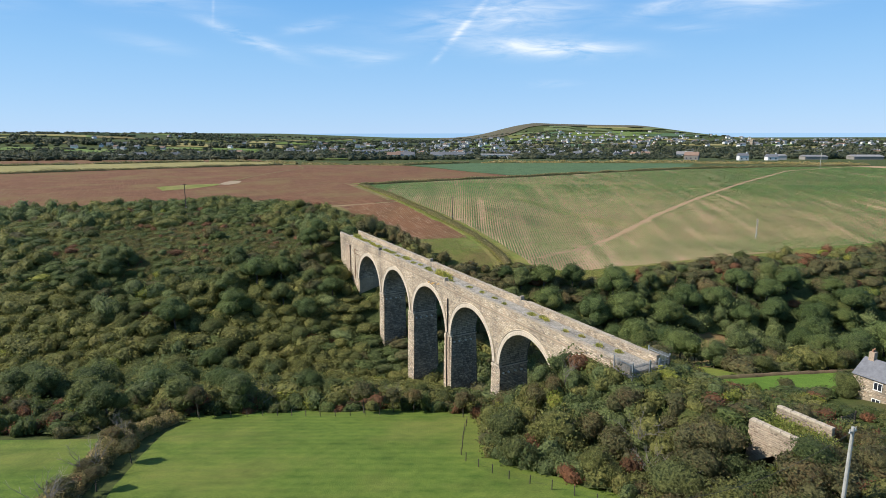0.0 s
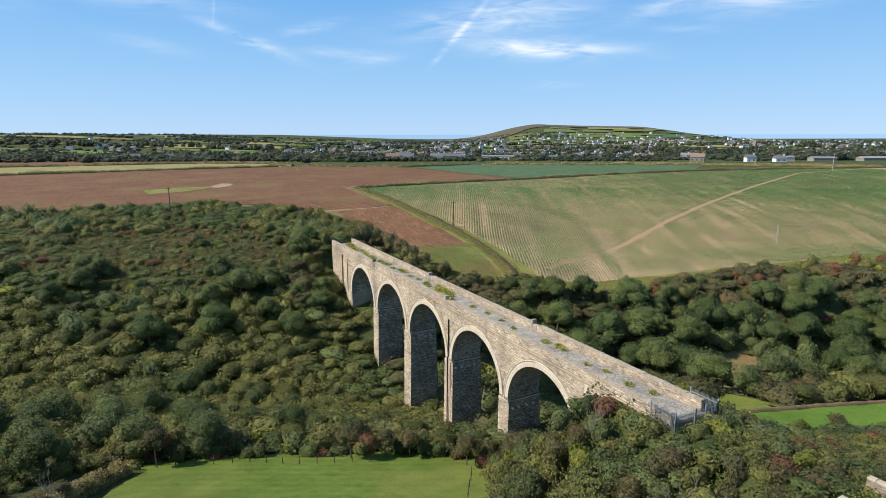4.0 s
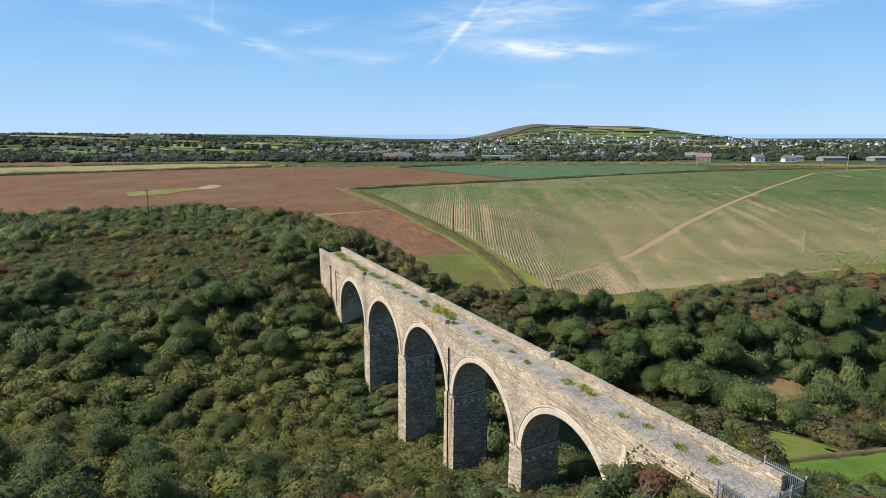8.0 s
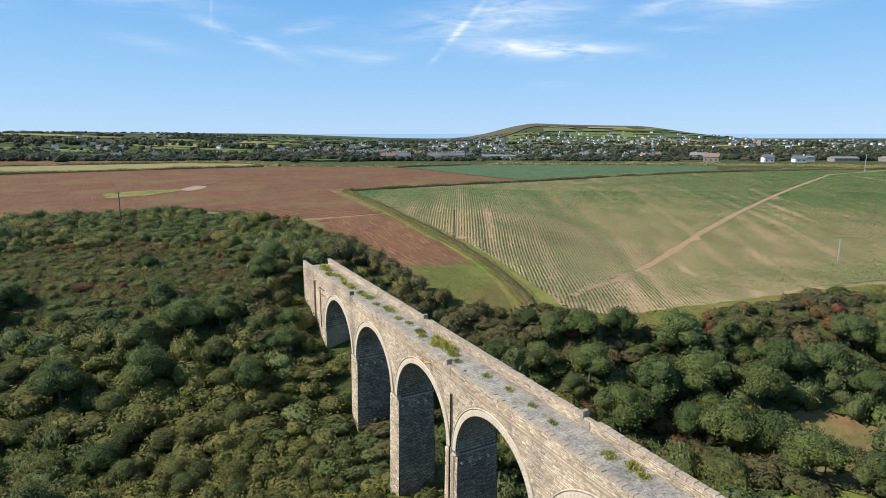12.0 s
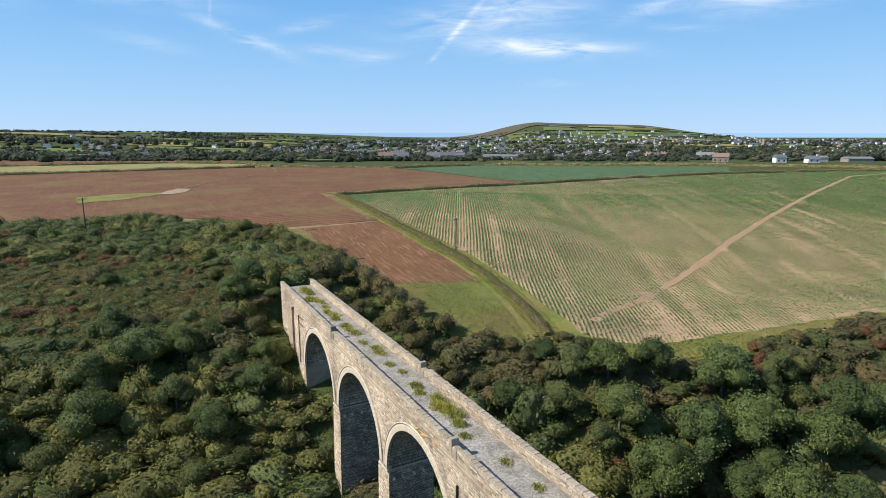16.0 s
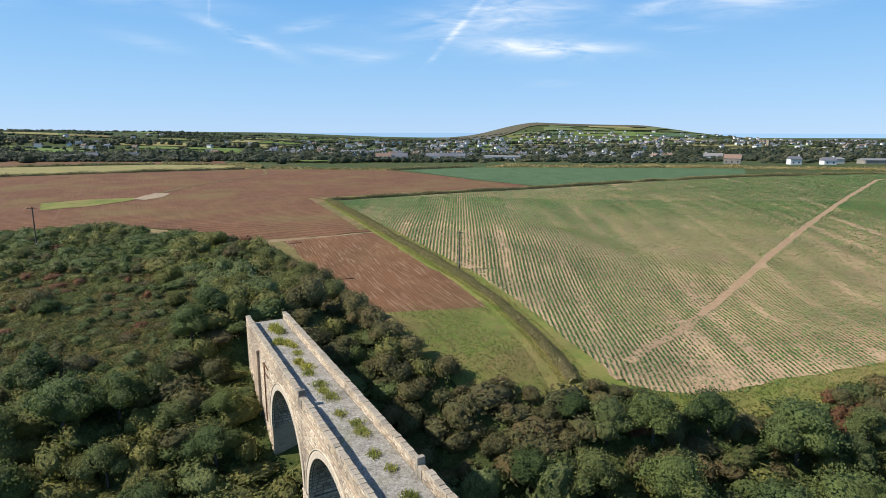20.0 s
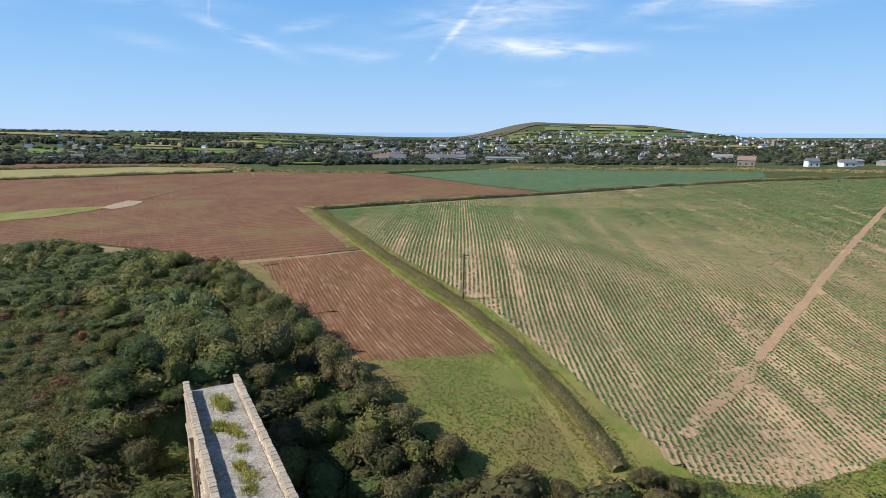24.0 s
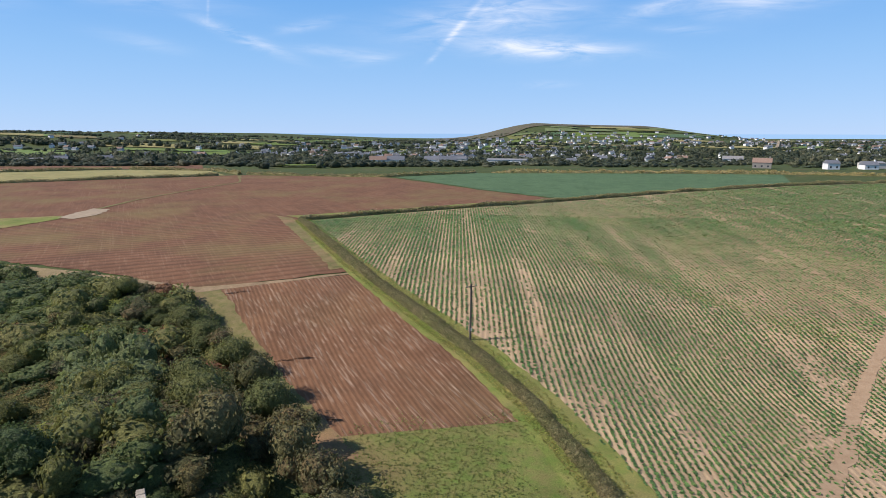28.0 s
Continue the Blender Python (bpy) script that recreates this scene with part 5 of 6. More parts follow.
# the wood's outline: northern edge along the fields, then back along the meadows
WOOD = ((-190, 232), (-80, 206), (-31, 196), (-21, 191), (-8, 179), (2, 169.5), (10, 160.5), (13, 151), (15.5, 139), (17, 125), (17.6, 113), (17.6, 101), (18.6, 91), (21, 82), (27, 76.5), (36, 72), (42, 66.5), (50, 62), (57, 58.8),
        (71, 57), (83, 54.8), (101, 52.2), (131, 45.5), (200, 28), (330, -10), (300, -120), (120, -110), (-5, -110), (-17, -75), (-16, -42), (-18.5, -25), (-21.5, -15), (-22, -9), (-12.5, 6.5), (-12.5, 11), (-19.5, 19.5), (-27, 22), (-39, 27.5),
        (-50.5, 29), (-58, 30), (-65, 23), (-72, 28), (-104, 44), (-160, 60))
OPEN = (((31.5, 18), (37, 18.5), (44, 16), (45.5, 12), (43.5, 5.5), (50, 2.5), (60, -0.5), (78, -5), (74, -20), (60, -19), (46, -12.5), (38, -7.5), (33.5, -4), (29, 1), (31, 7)), ((22, -26), (31, -24.5), (31, -19.5), (24, -20)),
        ((33, -14), (53, -12.5), (53, -31), (38, -28)), ((47, 15), (56, 18), (66, 21), (74, 24), (72, 31), (65, 35), (57, 29.5), (47, 18.5)))
SPARSE = ((45, 19.5), (57, 30), (65, 35.5), (74, 30), (76, 23), (67, 19), (56, 16), (46, 13))
BRACKEN = ((-84, 168), (-40, 166), (-14, 152), (-3, 132), (-8, 116), (-15, 103), (-30, 108), (-52, 118), (-80, 140))


def ferny(x, y):
    q = noise.noise(Vector((x * 0.09, y * 0.09, 3.1))) * 9
    r = noise.noise(Vector((x * 0.09, y * 0.09, 8.7))) * 9
    return inside(BRACKEN, x + q, y + r)


def wooded(x, y, pad=0.0):
    if not inside(WOOD, x, y) or any(inside(o, x, y) for o in OPEN):
        return False
    if y < -13.5 and abs(x) < 4.4 and not -33.5 < y < -26.5:
        return pad < 2
    if -36 < y < 100.8 and abs(x) < 3.9 + pad * 0.8 and not (pad < 2 and 4 < y < 82 and min(abs(y - p) for p in PIERS) > 2.4):
        return False
    if -32 < y < -28.6 and -8 < x < 6:
        return False
    return True


def headroom(x, y):
    """How tall growth may be: low before the arches and under the parapets, taller away from them."""
    g = gz(x, y)
    room = 12.0
    if -20 < y < 101:
        if x < 0:
            near = max(0, -x - 3.5)
            lim = -12.5 + near * 0.5 if y > 10 else -2.4 + near * 0.05
            if 10 < y < 85:
                room = min(room, 1.9 + near * 0.13)
            room = min(room, max(1.2, lim - g + 3))
        else:
            room = min(room, max(2.0, -2.6 + (x - 4) * 0.08 - g))
    if -24 < y < 10 and 12 < x < 42:
        room = min(room, 1.5)
    if y <= 10 and -30 < x < 10:
        room = min(room, max(1.6, -0.2 - g))
    return room


placed = []


def free(x, y, r):
    return all((x - a) ** 2 + (y - b) ** 2 > (r + c) ** 2 for a, b, c in placed)


count = 0
# single trees that can be told apart: kind, x, y, size, tall
for kind, x, y, s, t in (("small", -26.1, 19.5, 1.1, 1.0), ("small", -19.0, 16.6, 0.9, 0.9), ("small", -14.2, 9.6, 0.95, 1.0), ("small", -21.6, 18.6, 0.9, 0.9), ("small", -49.0, 28.2, 1.0, 1.05), ("ash", -60.5, 29.0, 0.85, 1.05),
                         ("oak", 53.8, 44, 1.15, 1.0), ("oak", 61.5, 38, 1.05, 1.0), ("oak", 46, 47.5, 1.1, 1.0), ("oak", 70, 40, 1.0, 1.0), ("oak", 38, 56, 1.0, 0.95), ("ash", 30, 62, 1.0, 0.9), ("oak", 24, 66, 0.8, 0.85),
                         ("oak", 78, 36, 0.95, 1.0), ("russet", 57, 9.5, 1.2, 0.8), ("willow", 34.6, 25.6, 1.15, 1.05), ("willow", 38, 27, 1.0, 1.0), ("ash", 50.5, 20.5, 0.65, 0.85), ("lime", 47.5, 22, 0.6, 0.7), ("willow", 65, 12, 1.2, 0.9), ("thorn", 40, -6.0, 0.8, 0.7), ("lime", 34.6, -3.6, 0.6, 0.7), ("ash", 60, 21.5, 0.6, 0.7), ("oak", 88, 38, 0.9, 1.0), ("ash", 98, 36, 1.0, 1.0), ("russet", 90, 42, 1.1, 1.1),
                         ("small", -59.4, 13, 0.8, 0.8), ("small", -57.4, 7, 0.75, 0.8), ("small", -60.2, -1, 0.7, 0.8), ("thorn", 0.5, 103.2, 0.9, 0.9), ("oak", -3.4, 103.5, 0.5, 0.6), ("oak", 3.6, 103, 0.45, 0.6), ("thorn", -7.5, 99.5, 1.0, 1.1), ("thorn", -7.2, -25.4, 1.2, 0.9), ("lime", -4.2, -33.3, 1.0, 0.95), ("thorn", -8.5, -35.5, 1.0, 0.9), ("thorn", 0.5, -36.5, 0.9, 0.8), ("willow", -12.5, -27.5, 1.0, 0.8), ("willow", 6.5, -38, 1.0, 0.7), ("thorn", -6.2, -26.4, 1.0, 0.95), ("thorn", -6.6, -34.6, 1.25, 0.95), ("thorn", -4.6, -36.4, 1.0, 0.8), ("thorn", -10.5, -31.4, 1.1, 1.0), ("willow", -13.5, -33, 0.95, 0.9), ("thorn", -9.6, -27.2, 1.15, 1.0), ("thorn", -2.6, -35.6, 0.8, 0.8), ("willow", -10.5, -38, 1.0, 0.9), ("thorn", 6.8, -33.8, 0.9, 0.9), ("thorn", 6.6, -26.6, 0.9, 0.9), ("lime", -3.6, -33.9, 0.55, 0.9), ("ash", -5.0, -34.3, 0.72, 0.9), ("ash", -6.8, -31.7, 0.85, 0.95), ("ash", -6.6, -28.2, 0.8, 0.95), ("thorn", -2.8, -34.4, 1.0, 0.9), ("lime", -4.0, -33.0, 1.25, 1.3), ("thorn", 0.4, -31.6, 0.3, 0.5), ("thorn", -0.8, -28.6, 0.3, 0.45), ("thorn", -62.8, -3, 0.75, 0.85), ("thorn", -61.2, 3.2, 0.7, 0.9), ("small", -58.0, 17, 0.7, 0.8), ("lime", -2.3, -32.0, 0.55, 0.9), ("willow", 0.9, -32.6, 0.4, 0.5), ("thorn", 1.4, -29.2, 0.38, 0.5), ("willow", 0.4, -27.4, 0.35, 0.5), ("thorn", -63.8, -7, 0.6, 0.8), ("thorn", -60.8, 6, 0.55, 0.8), ("thorn", -58.2, 15, 0.6, 0.8), ("thorn", -54.6, 23.5, 0.6, 0.8), ("russet", -61.9, 0.5, 0.6, 0.8), ("willow", -56.6, 19.5, 0.5, 0.7), ("thorn", -65.5, -13, 0.7, 0.8), ("thorn", 40.2, 72.4, 0.8, 0.8), ("thorn", 42.6, 70.2, 0.8, 0.8), ("willow", 44.5, 67.5, 0.8, 0.8), ("thorn", -10.8, -29.2, 1.0, 1.1), ("oak", 34.5, 70.5, 0.6, 0.75), ("thorn", 39, 69.5, 0.9, 0.9), ("thorn", 31, 75, 0.8, 0.9), ("thorn", 28, 78.5, 0.8, 0.9), ("oak", -27, 100, 1.1, 0.95), ("oak", -34, 93, 1.05, 0.95), ("ash", -22, 91, 0.9, 1.0), ("oak", -18, 84, 0.8, 0.9), ("ash", -14, 94, 0.8, 0.85), ("oak", -48, 97, 1.0, 1.0),
                         ("willow", 14.6, 131, 1.0, 1.15), ("thorn", 15.6, 124, 1.3, 1.3), ("willow", 15.8, 116.5, 1.05, 1.2), ("thorn", 17.0, 110.5, 1.25, 1.2), ("thorn", 15.6, 105.5, 1.45, 1.25), ("thorn", 17.2, 100.5, 1.25, 1.2), ("thorn", 17.4, 95.5, 1.2, 1.15), ("willow", 12.2, 140, 0.95, 1.1), ("thorn", 13.6, 137, 1.1, 1.1), ("willow", 9.6, 147, 1.0, 1.0), ("willow", 8.6, 119, 1.15, 1.15), ("thorn", 9.0, 109, 1.5, 1.3), ("willow", 8.2, 128, 1.1, 1.1), ("thorn", 19.6, 90, 1.1, 1.1), ("thorn", 22.4, 84, 1.0, 1.1),
                         ("lime", -62, 88, 1.2, 1.0), ("russet", -67, 84, 1.0, 0.9), ("thorn", -33, 140, 1.3, 1.1), ("oak", -31.5, 137.5, 0.55, 0.7)):
    plant(kind, x, y, s, t)
    placed.append((x, y, 2.4 * s))
    count += 1

spare.seed(5)
tries = 0
while count < 470 and tries < 15000:
    tries += 1
    x, y = spare.uniform(-75, 110), spare.uniform(-55, 190)
    u, v = x * S28 + y * C28, x * C28 - y * S28
    if not wooded(x, y, 2.5) or u < -48 or (ferny(x, y) and spare.random() < 0.97) or (inside(SPARSE, x, y) and spare.random() < 0.9):
        continue
    room = headroom(x, y)
    patch = noise.noise(Vector((x * 0.03, y * 0.03, 7.5))) + spare.uniform(-0.25, 0.25)
    if x > 4 and 30 < u < 78:
        kind = "oak" if patch > -0.1 else ("ash" if patch > -0.3 else "thorn")
    elif u < 6:
        kind = "thorn" if patch < 0.05 else ("willow" if patch < 0.3 else ("lime" if spare.random() < 0.1 else "ash"))
    elif u < 72:
        kind = "willow" if patch < 0.1 else ("ash" if patch < 0.3 else ("oak" if spare.random() < 0.4 else "thorn"))
    elif u < 108 and x < -6:
        kind = "oak" if patch > 0.0 else "ash"
    elif x > 4:
        kind = "thorn" if patch < 0.16 else ("willow" if patch < 0.36 else "russet")
    else:
        kind = "willow" if patch < 0.1 else "thorn"
    full = {"oak": 8.8, "ash": 7.4, "willow": 4.6, "thorn": 3.6, "lime": 3.4, "russet": 2.8}[kind]
    s = spare.uniform(0.7, 1.15)
    if u > 85 and (y > 88 or x > 6):
        s *= 0.72
    s = min(s, room / full)
    if s < 0.42:
        continue
    r = {"oak": 2.9, "ash": 2.3, "willow": 2.0, "thorn": 1.6, "lime": 1.5, "russet": 1.4}[kind] * s
    if not free(x, y, r):
        continue
    plant(kind, x, y, s, spare.uniform(0.88, 1.08))
    placed.append((x, y, r))
    count += 1
for ks in KINDS.values():
    for ob in ks:
        for o in (*ob.children_recursive, ob):
            bpy.data.objects.remove(o)


# low undergrowth that fills the wood's floor
def undergrowth():
    rng = np.random.default_rng(3)
    xs, ys = np.arange(-150, 170, 1.25), np.arange(-60, 215, 1.25)
    X, Y = np.meshgrid(xs, ys, indexing="ij")
    X = X + rng.uniform(-0.45, 0.45, X.shape)
    Y = Y + rng.uniform(-0.45, 0.45, Y.shape)
    U, W = X * S28 + Y * C28, X * C28 - Y * S28
    H = 0.1 + 0.75 * rng.uniform(size=X.shape) ** 1.3
    Z = ground_z(X, Y) + H
    ok = (U > -52) & (np.abs(W + 19) < 18 + (U + 79) * 0.79)
    n, m = X.shape
    good = np.zeros(X.shape, bool)
    for i in range(n):
        for j in range(m):
            if ok[i, j]:
                good[i, j] = wooded(X[i, j], Y[i, j], 1.0)
    idx = np.arange(n * m).reshape(n, m)
    cell = good[:-1, :-1] & good[1:, :-1] & good[1:, 1:] & good[:-1, 1:]
    F = np.stack((idx[:-1, :-1][cell], idx[1:, :-1][cell], idx[1:, 1:][cell], idx[:-1, 1:][cell]), -1)
    used, inv = np.unique(F, return_inverse=True)
    V = np.stack((X, Y, Z), -1).reshape(-1, 3)[used]
    ob = mesh_object("undergrowth", V, inv.reshape(F.shape), L_BRAMBLE)
    tagged(ob, "low brambles and nettles between the bushes", "undergrowth", kind="stuff")
    # leaves of the same undergrowth over it
    P = rng.uniform((-75, -45), (70, 125), (130000, 2))
    u, v = P[:, 0] * S28 + P[:, 1] * C28, P[:, 0] * C28 - P[:, 1] * S28
    P = P[(np.abs(v + 19) < 14 + (u + 79) * 0.79)]
    P = P[[wooded(a, b, -1.4) for a, b in P]]
    h = 0.35 + 0.75 * rng.uniform(size=len(P))
    LV, LF = leaf_strip(rng, np.column_stack((P, ground_z(P[:, 0], P[:, 1]) + h)), 0.21)
    tagged(mesh_object("nettle_growth", LV, LF, L_BRAMBLE), "green nettles and brambles under the bushes", "undergrowth", kind="stuff")


undergrowth()


# the scrub between them, too many bushes to count
def scrub(name, label, mat, spots, seed, domes=1, leaves=215, size=0.088, variants=12, core=ICO_LOW, puffs=11):
    rng = np.random.default_rng(seed)
    protos = [crown_arrays(rng, 1.0, 1.25, domes, leaves, size, 1.0, -0.1, core, puffs) for _ in range(variants)]
    A, B, C, D = [], [], [], []
    na = nc = 0
    for x, y, r, h in spots:
        LV, LF, CV, CF = protos[rng.integers(variants)]
        a = rng.uniform(0, 6.28)
        sk = rng.uniform(0.72, 1.38)
        R = np.array(((math.cos(a), -math.sin(a), 0), (math.sin(a), math.cos(a), 0), (0, 0, 1)))
        S = np.array((r * sk, r / sk, h / 1.25))
        o = np.array((x, y, gz(x, y) - 0.15))
        A.append((LV @ R.T) * S + o)
        B.append(LF + na)
        na += len(LV)
        C.append((CV @ R.T) * S + o)
        D.append(CF + nc)
        nc += len(CV)
    if not A:
        return
    ob = new(name, mixed_mesh(name, np.concatenate(A), np.concatenate(B), np.concatenate(C), np.concatenate(D), mat))
    return tagged(ob, label, "bushes", kind="stuff")


spots = {"willow": [], "thorn": [], "ash": [], "bramble": [], "lime": [], "russet": [], "bracken": []}
spare.seed(9)
grid = 3.15
for gx in np.arange(-170, 250, grid):
    for gy in np.arange(-70, 225, grid):
        x, y = gx + spare.uniform(-1.2, 1.2), gy + spare.uniform(-1.2, 1.2)
        u, v = x * S28 + y * C28, x * C28 - y * S28
        if u < -52 or abs(v + 19) > 16 + (u + 79) * 0.79 or not wooded(x, y, 1.0):
            continue
        if v > 60 and spare.random() < 0.3:
            continue
        if inside(SPARSE, x, y) and spare.random() < 0.72:
            continue
        room = headroom(x, y)
        patch = noise.noise(Vector((x * 0.045, y * 0.045, 2.5))) + spare.uniform(-0.3, 0.3)
        if ferny(x, y):
            if spare.random() < 0.8:
                kind = spare.choice(("bramble", "bramble", "bramble", "bramble", "thorn", "willow", "ash", "bramble", "willow", "russet"))
                spots[kind].append((x, y, spare.uniform(0.8, 2.2), spare.uniform(1.3, 2.3)))
            continue
        if u < 8:
            continue
        if not all((x - a) ** 2 + (y - b) ** 2 > (c * 0.8) ** 2 for a, b, c in placed):
            continue
        if x > 4 and u > 70:
            kind = "thorn" if patch < 0.12 else ("bramble" if patch < 0.3 else ("willow" if patch < 0.45 else "russet"))
        elif x > 4:
            kind = "ash" if patch < -0.05 else ("bramble" if patch < 0.28 else ("willow" if patch < 0.42 else "thorn"))
        elif u < 75:
            kind = "willow" if patch < 0.12 else ("bramble" if patch < 0.27 else ("ash" if patch < 0.45 else "thorn"))
        else:
            kind = "bramble" if patch < 0.0 else ("willow" if patch < 0.22 else ("thorn" if patch < 0.4 else "ash"))
        if spare.random() < 0.022:
            kind = "russet"
        if spare.random() < 0.02:
            kind = "lime"
        h = {"willow": 3.8, "thorn": 3.1, "ash": 4.9, "bramble": 2.6, "lime": 2.8, "russet": 2.4}[kind] * spare.uniform(0.75, 1.2)
        spots[kind].append((x, y, spare.choice((1.7, 2.0, 2.4, 2.9, 3.5) if x > -4 else (2.1, 2.5, 2.9, 3.3, 3.9)) * spare.uniform(0.85, 1.15), min(h * spare.uniform(0.8, 1.25), room)))
# the bank before the viaduct: a thicket of small bushes
for gx in np.arange(-80, 76, 1.9):
    for gy in np.arange(-62, 60, 1.9):
        x, y = gx + spare.uniform(-0.8, 0.8), gy + spare.uniform(-0.8, 0.8)
        u, v = x * S28 + y * C28, x * C28 - y * S28
        if u < -52 or u >= 8 or abs(v + 19) > 10 + (u + 79) * 0.79 or not wooded(x, y, 0.6):
            continue
        patch = noise.noise(Vector((x * 0.11, y * 0.11, 2.5))) + spare.uniform(-0.3, 0.3)
        kind = "bramble" if patch < -0.15 else ("thorn" if patch < 0.08 else ("willow" if patch < 0.42 else "ash"))
        dice = spare.random()
        kind = "russet" if dice < (0.16 if patch < 0.05 else 0.05) else ("lime" if dice > 0.97 else kind)
        spots[kind].append((x, y, spare.uniform(1.1, 1.9), min(spare.uniform(1.3, 3.4), headroom(x, y))))
scrub("willow_scrub", "dense olive-green willow scrub", L_WILLOW, spots["willow"], 101)
scrub("thorn_scrub", "dense brown-green thorn scrub", L_THORN, spots["thorn"], 102)
scrub("woodland_scrub", "dense grey-green young trees", L_ASH, spots["ash"], 103)
scrub("bramble_scrub", "dense dark green bramble", L_BRAMBLE, spots["bramble"], 104)
scrub("sallow_scrub", "bright yellow-green bushes among the scrub", L_LIME, spots["lime"], 105)
scrub("elder_scrub", "russet bushes among the scrub", L_RUSSET, spots["russet"], 106)


def bracken():
    """A slope of bracken: a rough floor with a deep layer of fronds."""
    rng = np.random.default_rng(44)
    P = rng.uniform((-86, 100), (0, 170), (150000, 2))
    P = P[[ferny(*p) for p in P]]
    u, v = P[:, 0] * S28 + P[:, 1] * C28, P[:, 0] * C28 - P[:, 1] * S28
    P = P[np.abs(v + 19) < 16 + (u + 79) * 0.79]
    mound = np.array([noise.noise(Vector((a * 0.35, b * 0.35, 0.3))) + 0.6 * noise.noise(Vector((a * 0.9, b * 0.9, 5))) for a, b in P])
    h = 0.8 + 0.6 * mound + rng.normal(0, 0.12, len(P))
    V, F = leaf_strip(rng, np.column_stack((P, ground_z(P[:, 0], P[:, 1]) + h)), 0.15)
    tagged(mesh_object("bracken_slope", V, F, L_BRACKEN), "brown and green bracken covering the slope", "bracken", kind="stuff")
    xs, ys = np.arange(-88, 2, 1.5), np.arange(98, 172, 1.5)
    X, Y = np.meshgrid(xs, ys, indexing="ij")
    Z = ground_z(X, Y) + 0.45 + rng.uniform(-0.2, 0.2, X.shape)
    good = np.array([ferny(a, b) for a, b in zip(X.ravel(), Y.ravel())]).reshape(X.shape)
    idx = np.arange(X.size).reshape(X.shape)
    cell = good[:-1, :-1] & good[1:, :-1] & good[1:, 1:] & good[:-1, 1:]
    F = np.stack((idx[:-1, :-1][cell], idx[1:, :-1][cell], idx[1:, 1:][cell], idx[:-1, 1:][cell]), -1)
    tagged(mesh_object("bracken_litter", np.stack((X, Y, Z), -1).reshape(-1, 3), F, L_BRACKEN), "dead brown bracken litter under the fronds", "bracken", kind="stuff")


bracken()


# ---- rows of cabbage ----
def crop_rows():
    rng = np.random.default_rng(12)
    d = np.array((math.sin(radians(30)), math.cos(radians(30))))
    s = np.array((d[1], -d[0]))
    left = np.array(((51, 220.5), (48, 190), (46, 165), (46.5, 147), (48, 134), (50.6, 118), (50, 106), (47.5, 94), (45.5, 82), (46, 76)))
    P = []
    for i in range(-150, 330):
        for step, lo, hi in ((0.40, 40, 150), (0.55, 150, 230), (0.95, 230, 420)):
            a = np.arange(lo, hi, step)
            q = s * (i * 0.86) + d * a[:, None] + rng.normal(0, 0.05, (len(a), 2))
            P.append(np.column_stack((q, np.full(len(a), step))))
    P = np.concatenate(P)
    x, y = P[:, 0], P[:, 1]
    west = np.interp(y, left[::-1, 1], left[::-1, 0]) - 0.4
    so = np.array(SOUTH)
    south = np.interp(x, so[:, 0], so[:, 1]) + 1.8 + 0.8 * np.sin(x * 0.7)
    no = np.array(NORTH)
    north = np.interp(x, no[:, 0], no[:, 1]) - 3.5
    tr = np.array(((48, 75), (55.8, 78.2), (71.8, 83.5), (87.7, 90.4), (99.8, 94.5), (115.2, 99.2), (141.8, 108.4), (207.8, 131.4), (321.8, 172.2)))
    off = np.abs(y - np.interp(x, tr[:, 0], tr[:, 1]))
    keep = (x > west) & (y > south) & (y < north) & (x < 400) & ((off > 0.95) | ((x < 84) & (rng.uniform(size=len(x)) < 0.4)) | (x < 50))
    P, x, y = P[keep], x[keep], y[keep]
    # bare streaks and thin places
    bare = np.array([noise.noise(Vector(((a * d[1] - b * d[0]) * 0.28, (a * d[0] + b * d[1]) * 0.016, 4.2))) + 0.2 * noise.noise(Vector((a * 0.06, b * 0.06, 1.7))) + 0.2 * noise.noise(Vector((a * 0.3, b * 0.3, 1.7))) for a, b in zip(x, y)])
    near = np.clip((x * S28 + y * C28 - 90) / 160, 0, 1)
    keep = rng.uniform(size=len(x)) < np.clip(1.0 - np.clip(bare - 0.08, 0, 1) * 1.15 + near * 0.25, 0.35, 0.99)
    P, thin = P[keep], bare[keep]
    n = len(P)
    z = ground_z(P[:, 0], P[:, 1]) + 0.10
    st = P[:, 2]
    V, F = [], []
    for j in range(2):
        a = rng.uniform(0, math.pi, n) * (st < 0.9) + math.pi / 3 * (st > 0.9)
        sz = rng.uniform(0.20, 0.33, n) * (1 + 0.8 * near[keep] ** 2) * np.where(st < 0.9, 1.0, 1.15)
        sz *= 1.0 + 0.35 * np.clip(-thin, -1, 1)
        along = np.where(st < 0.9, sz, st * 0.42)
        tilt = rng.normal(0, 0.35, n)
        c = np.column_stack((P[:, :2] + rng.normal(0, 0.05, (n, 2)), z + rng.uniform(0.09, 0.16, n)))
        e = np.column_stack((np.cos(a) * along, np.sin(a) * along, tilt * 0.2))
        w = np.column_stack((-np.sin(a) * sz * 0.7, np.cos(a) * sz * 0.7, rng.normal(0, 0.08, n)))
        V.append(np.stack((c - e, c - w - np.array((0, 0, 0.08)), c + e, c + w - np.array((0, 0, 0.08))), 1).reshape(-1, 3))
    V = np.concatenate(V)
    ob = mesh_object("cabbage_rows", V, np.arange(len(V)).reshape(-1, 4), L_CROP)
    tagged(ob, "long straight rows of young blue-green cabbages", "crop", kind="stuff")


crop_rows()


